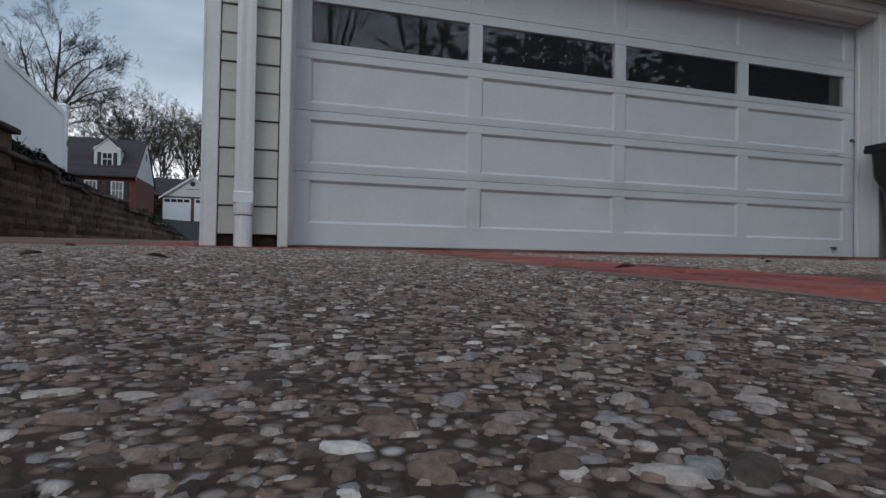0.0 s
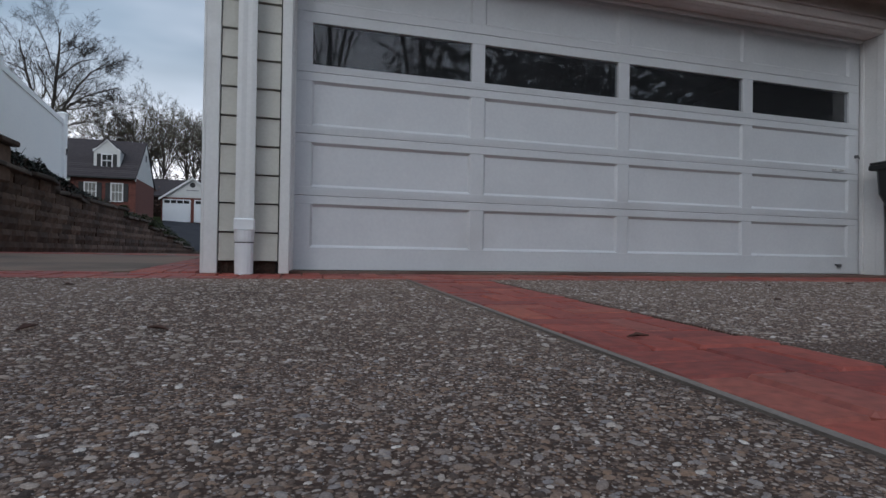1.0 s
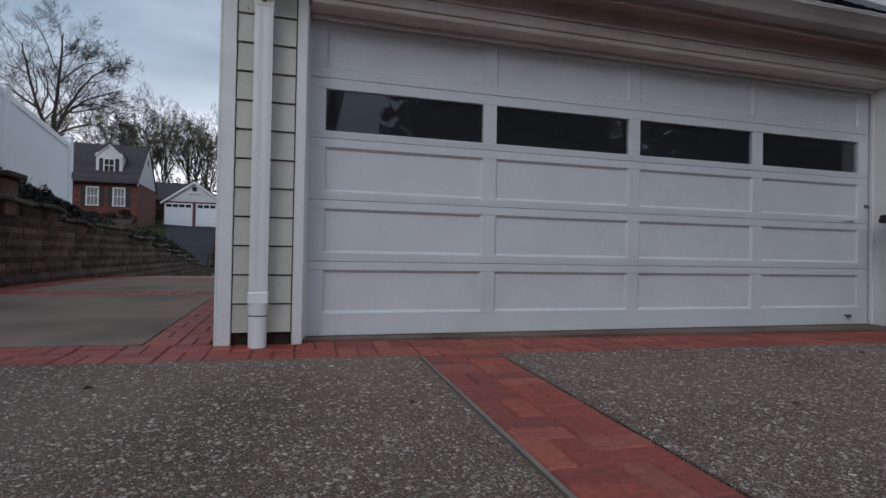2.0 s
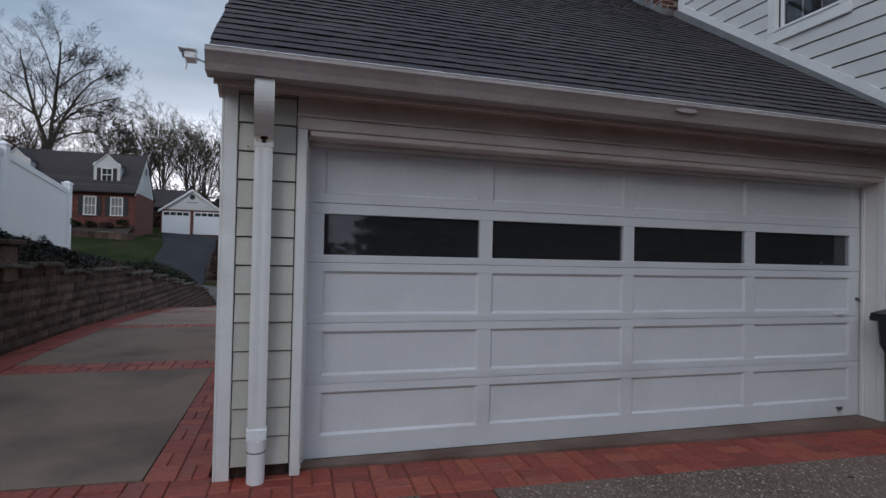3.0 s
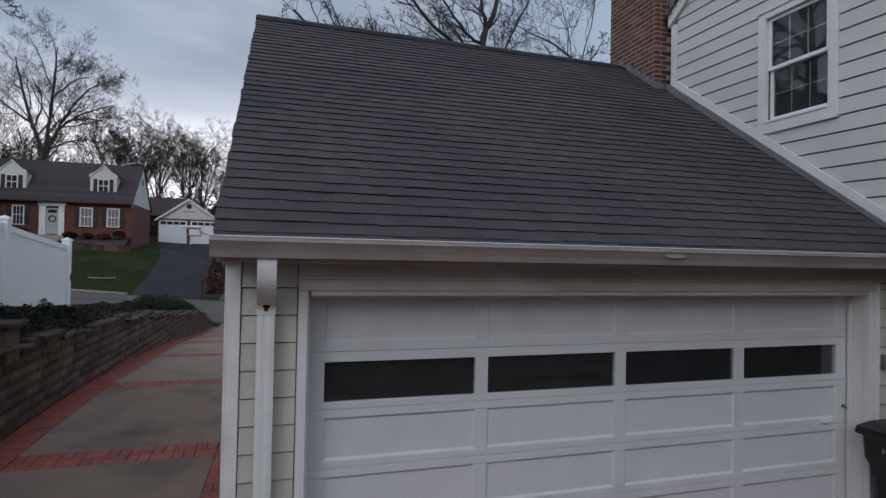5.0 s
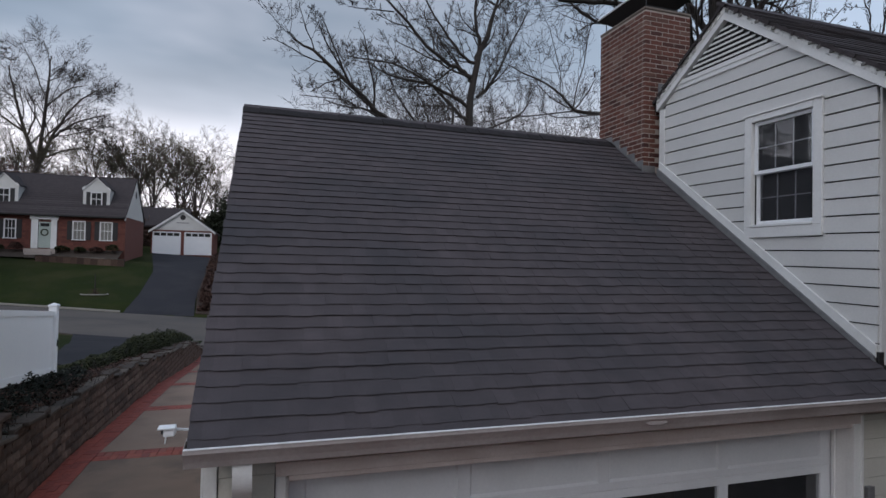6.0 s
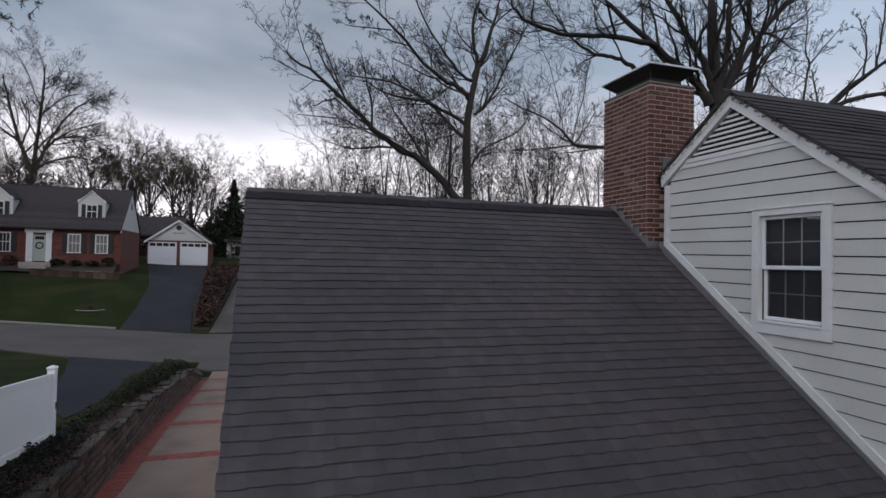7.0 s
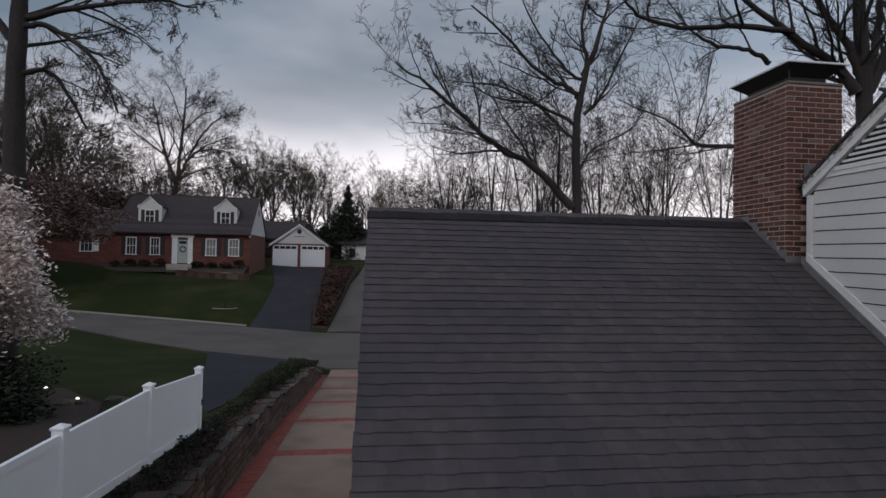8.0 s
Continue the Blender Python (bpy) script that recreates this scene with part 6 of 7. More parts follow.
FH0, FH1, FY0, FY1, FZ0, FZ1, FRZ = -24.4, -12.0, 52.9, 61.0, 3.9, 6.95, 10.9
FYM = (FY0 + FY1) / 2
far_house = thing("brick_house", "red brick house with dark roof and two white dormers", "house")
wallf = Form().box(FH0 + 0.02, FH1 - 0.02, FY0 + 0.021, FY1, 1.5, FZ1)
part("wall", wallf, RED_BRICK, far_house)
WINS = [(-23.35, -22.3), (-21.2, -20.2), (-16.15, -15.05), (-14.05, -12.95)]
holes = [(a - 0.1, b + 0.1, 4.7, 6.6) for a, b in WINS] + [(-19.2, -17.2, 3.8, 6.8)]
ob = part("bricks", brick_courses(FH0, FH1, FZ0 - 1.6, FZ1, FY0 + 0.02, 5, holes), RED_BRICK, far_house)
ob["kind"] = "stuff"
part("gable", Form().prism([(FY0, FZ1), (FY1, FZ1), (FYM, FRZ - 0.05)], 0, FH1 - 0.12, FH1 - 0.02), WHITE_SIDING, far_house, "white clapboard gable")
lines = Form()
z = FZ1 + 0.15
while z < FRZ - 0.3:
    k = (FRZ - 0.05 - z) / (FRZ - 0.05 - FZ1)
    lines.prism([(FH1 - 0.02, z), (FH1 + 0.012, z), (FH1 - 0.015, z + 0.19), (FH1 - 0.02, z + 0.19)], 1, FYM - (FYM - FY0) * k + 0.15, FYM + (FY1 - FYM) * k - 0.15)
    z += 0.2
part("gable_siding", lines, WHITE_SIDING, far_house)
part("gable_vent", Form().box(FH1, FH1 + 0.03, FYM - 0.22, FYM + 0.22, 9.0, 9.6), SHUTTER, far_house)
fslope = (FRZ - FZ1) / (FYM - FY0 + 0.35)
froof = Form().prism([(FY0 - 0.35, FZ1 - 0.05), (FYM, FRZ), (FY1 + 0.35, FZ1 - 0.05), (FY1 + 0.35, FZ1 - 0.2), (FYM, FRZ - 0.2), (FY0 - 0.35, FZ1 - 0.2)], 0, FH0 - 0.1, FH1 + 0.08)
fr = part("roof", froof, SHINGLE_FAR, far_house, "dark brown shingle roof")
courses = Form()
s = 0.0
while s < FYM - FY0 + 0.3:
    y, z = FY0 - 0.35 + s, FZ1 - 0.05 + s * fslope
    courses.prism([(y, z + 0.001), (y - 0.01, z + 0.03), (y + 0.23, z + 0.23 * fslope + 0.006), (y + 0.23, z + 0.23 * fslope)], 0, FH0 - 0.1, FH1 + 0.08)
    s += 0.22
ob = part("shingles", courses, SHINGLE_FAR, fr)
ob["kind"] = "stuff"
part("gutter", Form().cbox(FH0 - 0.1, FH1 + 0.08, FY0 - 0.45, FY0 - 0.36, FZ1 - 0.17, FZ1 - 0.05, 0.01), SHUTTER, far_house)
part("rake_board", Form().prism([(FY0 - 0.3, FZ1 - 0.21), (FYM, FRZ - 0.205), (FYM, FRZ - 0.36), (FY0 - 0.3, FZ1 - 0.36)], 0, FH1 + 0.0, FH1 + 0.06), TRIM_PAINT, far_house)
for a, b in WINS:
    sash_window(far_house, a + 0.14, b - 0.14, 4.90, 6.34, FY0, mat=PALE_WIN if a > -17 else DARK)
    shutter_at(far_house, a - 0.36, 4.86, 6.36, FY0)
    shutter_at(far_house, b - 0.06, 4.86, 6.36, FY0)
door = part("door", Form().cbox(-18.62, -17.72, FY0 - 0.03, FY0 + 0.03, 4.02, 6.25, 0.01), SAGE, far_house, "pale sage green front door with a wreath")
part("fanlight", Form().box(-18.5, -17.84, FY0 - 0.045, FY0 - 0.031, 5.86, 6.14), DARK, door)
part("wreath", Form().tube([(-18.17 + 0.26 * math.cos(a), FY0 - 0.06, 5.35 + 0.26 * math.sin(a)) for a in [i * math.pi / 6 for i in range(13)]], [0.05] * 13, 6), YEW, door)
surround = Form().cbox(-19.15, -18.64, FY0 - 0.12, FY0 + 0.02, 3.95, 6.45, 0.02).cbox(-17.70, -17.25, FY0 - 0.12, FY0 + 0.02, 3.95, 6.45, 0.02).cbox(-19.25, -17.15, FY0 - 0.16, FY0 + 0.02, 6.451, 6.80, 0.02)
part("door_surround", surround, TRIM_PAINT, far_house)
part("front_step", Form().cbox(-19.3, -17.0, FY0 - 1.2, FY0 - 0.12, 3.3, 3.92, 0.02).cbox(-19.1, -17.2, FY0 - 1.6, FY0 - 1.2, 3.0, 3.72, 0.02), MORTAR, far_house)


def dormer(cx):
    y0, w, zb, ze, zp = 53.75, 1.06, 7.75, 9.45, 10.55
    back = Form().prism([(cx - w, zb - 0.4), (cx + w, zb - 0.4), (cx + w, ze), (cx, zp - 0.12), (cx - w, ze)], 1, y0, y0 + 2.6)
    d = part("dormer", back, WHITE_SIDING, far_house, "white gabled dormer")
    for sg in (-1, 1):
        part("dormer_roof", Form().add([(cx, y0 - 0.18, zp), (cx + sg * (w + 0.08), y0 - 0.08, ze - 0.02), (cx + sg * (w + 0.08), y0 + 2.8, ze - 0.02), (cx, y0 + 3.2, zp),
                                        (cx, y0 - 0.18, zp - 0.11), (cx + sg * (w + 0.08), y0 - 0.08, ze - 0.13), (cx + sg * (w + 0.08), y0 + 2.8, ze - 0.13), (cx, y0 + 3.2, zp - 0.11)],
                                       [(0, 1, 2, 3), (7, 6, 5, 4), (0, 4, 5, 1), (1, 5, 6, 2), (2, 6, 7, 3)]), SHINGLE_FAR, d)
        part("dormer_trim", Form().add([(cx, y0 - 0.1, zp - 0.01), (cx + sg * (w + 0.06), y0 - 0.1, ze - 0.01), (cx + sg * (w + 0.06), y0 - 0.1, ze - 0.20), (cx, y0 - 0.1, zp - 0.24),
                                        (cx, y0 - 0.01, zp - 0.12), (cx + sg * (w + 0.06), y0 - 0.01, ze - 0.14), (cx + sg * (w + 0.06), y0 - 0.01, ze - 0.20), (cx, y0 - 0.01, zp - 0.24)],
                                       [(0, 1, 2, 3), (3, 2, 6, 7), (0, 3, 7, 4), (1, 5, 6, 2)]), TRIM_PAINT, d)
    part("dormer_pane", Form().box(cx - 0.38, cx + 0.38, y0 - 0.03, y0 - 0.012, 7.95, 9.05), DARK, d)
    part("dormer_sash", Form().cbox(cx - 0.46, cx - 0.37, y0 - 0.07, y0 - 0.005, 7.88, 9.12, 0.01).cbox(cx + 0.37, cx + 0.46, y0 - 0.07, y0 - 0.005, 7.88, 9.12, 0.01)
         .box(cx - 0.37, cx + 0.37, y0 - 0.06, y0 - 0.031, 8.46, 8.53).box(cx - 0.37, cx + 0.37, y0 - 0.06, y0 - 0.031, 9.03, 9.11).box(cx - 0.37, cx + 0.37, y0 - 0.06, y0 - 0.031, 7.88, 7.96)
         .box(cx - 0.02, cx + 0.02, y0 - 0.055, y0 - 0.031, 7.96, 9.03), TRIM_PAINT, d)
    for x in (cx - 0.80, cx + 0.48):
        part("dormer_shutter", Form().cbox(x, x + 0.32, y0 - 0.05, y0 - 0.004, 7.9, 9.1, 0.01), SHUTTER, d)


dormer(-21.55)
dormer(-14.55)
# lower wing
wing = Form().box(-31.5, FH0 + 0.01, FY0 + 0.6, FY1 - 1, 1.5, 6.7)
part("wing_wall", wing, RED_BRICK, far_house)
ob = part("wing_bricks", brick_courses(-31.5, FH0, 3.4, 6.7, FY0 + 0.6, 8, [(-28.0, -26.0, 4.9, 6.8)]), RED_BRICK, far_house)
ob["kind"] = "stuff"
part("wing_roof", Form().prism([(FY0 + 0.2, 6.6), (FYM, 9.3), (FY1 - 0.6, 6.6), (FY1 - 0.6, 6.45), (FYM, 9.1), (FY0 + 0.2, 6.45)], 0, -31.7, FH0 + 0.005), SHINGLE_FAR, far_house)
sash_window(far_house, -27.55, -26.55, 5.1, 6.4, FY0 + 0.6, mat=DARK)
part("wing_shutter", Form().cbox(-26.4, -25.95, FY0 + 0.54, FY0 + 0.596, 5.0, 6.5, 0.01), TRIM_PAINT, far_house)
low = thing("garden_wall", "low brown block garden wall below the far house", "wall", kind="structure")
for i in range(13):
    x = -18.0 + i * 0.5
    part("block", Form().cbox(x, x + 0.49, 50.4, 50.7, 2.0, 3.35 - 0.02 * i, 0.015), BLOCK, low)
    part("cap", Form().cbox(x, x + 0.496, 50.36, 50.74, 3.352 - 0.02 * i, 3.42 - 0.02 * i, 0.01), CAPSTONE, low)
terr = Form().add([(-31, 50.75, 3.3), (-12.1, 50.75, 3.15), (-12.1, 52.9, 3.9), (-31, 53.5, 3.9)], [(0, 1, 2, 3)])
terrace = whole("terrace", terr, SOIL, "planted terrace at the foot of the far house", "planting bed", "structure")


def shrub(px, py, w, h, seed, mat=YEW, n=420, label="small rounded evergreen shrub"):
    sh = thing("shrub", label, "shrub", group="shrubs", at=pose(px, py, land_z(px, py) if py < 49 else 3.6))

    def spot(r):
        a, b = r.uniform(0, 6.283), math.acos(r.uniform(-0.2, 1))
        k = r.uniform(0.7, 1.0) * (1 + 0.25 * noise.noise(Vector((a, b, seed))))
        return w * k * math.sin(b) * math.cos(a), w * k * math.sin(b) * math.sin(a), h * 0.45 + h * 0.5 * k * math.cos(b)
    part("foliage", leaf_cloud(n, seed, spot, 0.10), mat, sh)
    part("stem", Form().tube([(0, 0, -0.3), (0, 0, h * 0.5)], [0.05, 0.03], 5), BARK, sh)


r = random.Random(90)
for i, x in enumerate((-23.9, -22.6, -21.3, -20.0, -16.6, -15.3, -14.0, -12.8)):
    shrub(x, 52.1, r.uniform(0.4, 0.6), r.uniform(0.6, 0.95), 100 + i, BROWN_LEAF if i % 3 == 0 else YEW)

# ring of edging with a young tree in the far lawn
sap = thing("sapling", "young bare sapling in a ring of pale edging on the lawn", "tree", at=pose(-12.6, 46.3, land_z(-12.6, 46.3)))
part("trunk", Form().tube([(0, 0, -0.1), (0.02, 0, 0.8), (0, 0.02, 1.7)], [0.05, 0.04, 0.015], 6), BARK, sap)
part("edging", Form().tube([(0.95 * math.cos(a), 0.7 * math.sin(a), 0.03) for a in [i * math.pi / 8 for i in range(17)]], [0.045] * 17, 5), CURB, sap)
part("base_leaves", leaf_cloud(120, 66, lambda q: (q.gauss(0, 0.15), q.gauss(0, 0.15), abs(q.gauss(0.15, 0.15))), 0.07), BROWN_LEAF, sap)

def carried_out(ob, k):
    """Sets a thing farther off along the lines of sight from the driveway, larger to match."""
    c = Vector((-0.35, -3.85, 4.7))
    ob.matrix_world = Matrix.Translation(c) @ Matrix.Scale(k, 4) @ Matrix.Translation(-c) @ ob.matrix_world


for ob in [far_house, low, terrace] + [o for o in bpy.data.objects if o.name.split(".")[0] == "shrub"]:
    carried_out(ob, 1.09)

# ---- the far garage ----
GX0, GX1, GY, GZ0, GZE, GZP = -11.55, -5.45, 62.5, 3.75, 6.35, 8.6
far_garage = thing("far_garage", "detached double garage with a white gable and two white doors", "garage")
gxm = (GX0 + GX1) / 2
part("wall", Form().box(GX0 + 0.05, GX1 - 0.05, GY + 0.08, GY + 7, 2.5, GZE), RED_BRICK, far_garage)
part("gable", Form().prism([(GX0, GZE), (GX1, GZE), (gxm, GZP - 0.1)], 1, GY + 0.0, GY + 0.12), WHITE_SIDING, far_garage)
lines = Form()
z = GZE + 0.1
while z < GZP - 0.35:
    k = (GZP - 0.1 - z) / (GZP - 0.1 - GZE)
    lines.prism([(GY - 0.015, z), (GY, z + 0.19), (GY + 0.01, z + 0.19), (GY + 0.01, z)], 0, gxm - 3.05 * k + 0.1, gxm + 3.05 * k - 0.1)
    z += 0.2
part("gable_siding", lines, WHITE_SIDING, far_garage)
part("vent", Form().tube([(gxm, GY - 0.05, 7.75), (gxm, GY - 0.01, 7.75)], [0.27, 0.27], 18), SHUTTER, far_garage, "round dark vent")
part("roof", Form().prism([(GX0 - 0.25, GZE - 0.12), (gxm, GZP), (GX1 + 0.25, GZE - 0.12), (GX1 + 0.25, GZE - 0.26), (gxm, GZP - 0.16), (GX0 - 0.25, GZE - 0.26)], 1, GY - 0.2, GY + 7.2), SHINGLE_FAR, far_garage)
for sg in (-1, 1):
    part("rake_board", Form().prism([(gxm, GZP - 0.02), (gxm + sg * 3.3, GZE - 0.14), (gxm + sg * 3.3, GZE - 0.36), (gxm, GZP - 0.24)], 1, GY - 0.24, GY - 0.205), TRIM_PAINT, far_garage)
part("brick_front", Form().box(GX0, GX0 + 0.1, GY - 0.02, GY + 0.078, 2.6, GZE).box(GX1 - 0.1, GX1, GY - 0.02, GY + 0.078, 2.6, GZE).box(gxm - 0.15, gxm + 0.15, GY - 0.02, GY + 0.078, 2.6, GZE - 0.15)
     .box(GX0 + 0.1, GX1 - 0.1, GY - 0.02, GY + 0.078, GZE - 0.15, GZE - 0.001), RED_BRICK, far_garage)
for a, b in ((GX0 + 0.12, gxm - 0.16), (gxm + 0.16, GX1 - 0.12)):
    d = part("door", Form().cbox(a, b, GY + 0.03, GY + 0.07, GZ0 - 0.02, GZE - 0.17, 0.008), VINYL, far_garage, "white panelled garage door")
    rails = Form()
    for i in range(1, 4):
        z = GZ0 + (GZE - 0.17 - GZ0) * i / 4
        rails.box(a + 0.02, b - 0.02, GY + 0.012, GY + 0.029, z - 0.03, z + 0.03)
    part("rail", rails, VINYL, d)
    for i in range(4):
        x = a + 0.12 + (b - a - 0.24) * i / 4
        part("pane", Form().box(x + 0.05, x + (b - a - 0.24) / 4 - 0.05, GY + 0.018, GY + 0.028, GZE - 0.62, GZE - 0.30), DARK, d)
sign = Form().box(gxm - 0.6, gxm + 0.6, GY - 0.03, GY - 0.016, 7.12, 7.2)
part("trim_bar", sign, LEAD, far_garage)
shed = thing("white_shed", "small white outbuilding half hidden beyond the lane", "shed")
part("wall", Form().box(-4.4, 0.6, 77.2, 82, 3.2, 7.0), WHITE_SIDING, shed)
part("roof", Form().prism([(76.8, 6.95), (79.6, 9.2), (82.4, 6.95), (82.4, 6.75), (79.6, 9.0), (76.8, 6.75)], 0, -4.7, 0.9), SHINGLE_FAR, shed)
part("window", Form().cbox(-3.3, -2.5, 77.13, 77.19, 5.0, 6.2, 0.01), DARK, shed)
cedar_house = thing("brown_house", "brown house roof behind the trees", "house")
part("wall", Form().box(-15.2, -9.4, 70.5, 78, 3.5, 7.4), MULCH, cedar_house)
part("roof", Form().prism([(70.1, 7.2), (74.2, 9.6), (78.3, 7.2), (78.3, 7.0), (74.2, 9.4), (70.1, 7.0)], 0, -15.6, -9.0), SHINGLE_FAR, cedar_house)

for ob in (far_garage, shed, cedar_house):
    carried_out(ob, 1.135)

# ---- trees ----
def limb_path(r, p, d, length, n, wander, lift):
    pts, p, d = [p.copy()], p.copy(), d.copy()
    for _ in range(n):
        d = (d + Vector((r.uniform(-wander, wander), r.uniform(-wander, wander), r.uniform(-wander, wander) + lift))).normalized()
        p = p + d * (length / n)
        pts.append(p.copy())
    return pts


def branch_out(r, wood, twigs, pts, r0, r1, level, last, k):
    """Draws one limb along pts and lets smaller ones grow from it."""
    n = len(pts)
    radii = [r0 + (r1 - r0) * i / (n - 1) for i in range(n)]
    thick = r0 > k["twig"]
    (wood if thick else twigs).tube(pts, radii, 7 if r0 > 0.12 else (5 if thick else 3), caps=False)
    if level >= last:
        return
    length = sum((pts[i + 1] - pts[i]).length for i in range(n - 1))
    count = max(2, round(k["many"][min(level, len(k["many"]) - 1)] * (0.75 + 0.5 * r.random()) * (min(1.0, length / k["full"]) if level == 0 else 1.0)))
    for c in range(count):
        t = k["from"] + (0.98 - k["from"]) * (c + r.uniform(0.1, 0.9)) / count
        i = min(int(t * (n - 1)), n - 2)
        f = t * (n - 1) - i
        p = pts[i].lerp(pts[i + 1], f)
        d = (pts[i + 1] - pts[i]).normalized()
        side = d.orthogonal().normalized()
        side.rotate(Matrix.Rotation(r.uniform(0, 6.283), 3, d))
        a = radians(r.uniform(*k["angle"]))
        nd = (d * math.cos(a) + side * math.sin(a) + Vector((0, 0, k["lift"]))).normalized()
        ln = length * r.uniform(*k["short"]) * (1.15 - 0.55 * t)
        if level == last - 1:
            ln = max(ln, min(k["tip"], length * 0.8) * r.uniform(0.6, 1.2))
        rr = max(k["thin"], (radii[i] * (1 - f) + radii[i + 1] * f) * r.uniform(0.34, 0.54))
        sub = limb_path(r, p, nd, ln, k["bends"] + 2 if level < last - 1 else k["bends"], k["wander"] if level < last - 1 else 0.15, k["lift"] * 0.5)
        branch_out(r, wood, twigs, sub, rr, max(k["thin"] * 0.6, rr * 0.35), level + 1, last, k)


HABIT = {"twig": 0.03, "many": [7, 6, 5, 4, 3], "from": 0.25, "angle": (28, 62), "lift": 0.10, "short": (0.42, 0.68), "wander": 0.19, "thin": 0.010, "tip": 0.45, "full": 1.0, "bends": 2}


def smooth_line(pts):
    """Rounds a coarse limb by cutting its corners twice."""
    pts = [Vector(p) for p in pts]
    for _ in range(2):
        out = [pts[0]]
        for a, b in zip(pts, pts[1:]):
            out += [a.lerp(b, 0.25), a.lerp(b, 0.75)]
        pts = out + [pts[-1]]
    return pts


def guided_tree(name, label, base, limbs, seed, habit, bark=BARK, twig=TWIG, depth=4):
    """limbs: (points, first radius, last radius); the first is the trunk."""
    r = random.Random(seed)
    t = thing(name, label, "tree", at=Matrix.Translation(base))
    wood, twigs, trunk = Form(), Form(), Form()
    b = Vector(base)
    for i, (pts, r0, r1) in enumerate(limbs):
        line = smooth_line([Vector(p) - b for p in pts])
        wob = min(0.07, max(0.015, 0.28 * r0)) if b.y > 25 else 0.02
        line = [p + Vector((r.uniform(-1, 1) * wob, r.uniform(-3, 3) * wob * (i > 0), r.uniform(-1, 1) * wob)) * (j > 1) for j, p in enumerate(line)]
        if i == 0:
            n_ = len(line) - 1
            radii = [(r0 + (r1 - r0) * j / n_) * min(1.0, 0.08 + 3.2 * (1 - j / n_)) for j in range(n_ + 1)]
            radii[0] *= 1.35
            trunk.tube(line, radii, 12)
            branch_out(r, wood, twigs, line[len(line) // 2:], r1 * 1.1, r1 * 0.5, 1, depth, habit)
        else:
            branch_out(r, wood, twigs, line, r0, r1, 0, depth, habit)
    for f in (wood, twigs, trunk):
        f.smooth = True
    part("trunk", trunk, bark, t)
    part("limb", wood, bark, t)
    part("crown", twigs, twig, t, "crown of fine bare twigs")
    return t


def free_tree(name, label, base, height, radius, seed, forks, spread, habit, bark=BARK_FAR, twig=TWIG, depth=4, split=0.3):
    r = random.Random(seed)
    limbs = [([(0, 0, -0.6), (r.uniform(-0.2, 0.2), 0, height * split * 0.5), (r.uniform(-0.3, 0.3), r.uniform(-0.3, 0.3), height * split), (r.uniform(-0.6, 0.6), 0, height * 0.6), (r.uniform(-1, 1), 0, height * 0.85)], radius, radius * 0.28)]
    for i in range(forks):
        a = 6.283 * i / forks + r.uniform(-0.4, 0.4)
        out = spread * r.uniform(0.7, 1.1)
        z0 = height * (split * 0.8 + 0.25 * i / forks)
        top = height * r.uniform(0.72, 1.0)
        limbs.append(([(0, 0, z0), (out * 0.3 * math.cos(a), out * 0.3 * math.sin(a), z0 + (top - z0) * 0.35), (out * 0.65 * math.cos(a), out * 0.65 * math.sin(a), z0 + (top - z0) * 0.72),
                       (out * math.cos(a), out * math.sin(a), top)], radius * r.uniform(0.4, 0.55), radius * 0.08))
    t = guided_tree(name, label, (0, 0, 0), limbs, seed, habit, bark, twig, depth)
    t.matrix_world = Matrix.Translation(base)
    return t


def cross_tree(pts, y, bend):
    """Limb points (x, z) in an upright plane at depth y, bent a little out of it."""
    return [(x, y + bend * i * i * 0.35, z) for i, (x, z) in enumerate(pts)]


# the tall tree behind the garage, with one long low limb
Y1 = 30.0
low_limbs = [
    (cross_tree([(12.4, -1.5), (12.4, 7.0), (12.2, 13.2), (12.4, 15.6), (13.8, 19.6), (14.6, 22.8)], Y1, 0.0), 0.38, 0.07),
    (cross_tree([(12.6, 16.5), (12.9, 17.5), (12.3, 19.8), (13.3, 22.7)], Y1, 0.05), 0.17, 0.05),
    (cross_tree([(12.0, 8.2), (10.0, 10.5), (6.6, 12.0), (3.2, 15.1), (0.8, 16.6)], Y1, -0.03), 0.3, 0.03),
    (cross_tree([(4.5, 14.0), (2.7, 18.0)], Y1, 0.12), 0.07, 0.02),
]
mid_limbs = [
    (cross_tree([(6.0, 12.5), (5.1, 12.6), (4.4, 13.0), (1.6, 12.9)], Y1, -0.12), 0.07, 0.02),
    (cross_tree([(12.2, 12.5), (11.4, 12.9), (8.8, 15.5), (4.4, 15.8)], Y1, 0.1), 0.15, 0.025),
    (cross_tree([(12.1, 13.4), (9.5, 14.7), (7.5, 14.6), (5.4, 15.3)], Y1, -0.1), 0.14, 0.025),
    (cross_tree([(12.3, 15.1), (11.8, 15.7), (10.2, 16.1), (7.6, 18.6), (5.3, 20.3)], Y1, -0.05), 0.19, 0.04),
    (cross_tree([(7.1, 18.8), (4.3, 18.7)], Y1, 0.12), 0.05, 0.02),
]
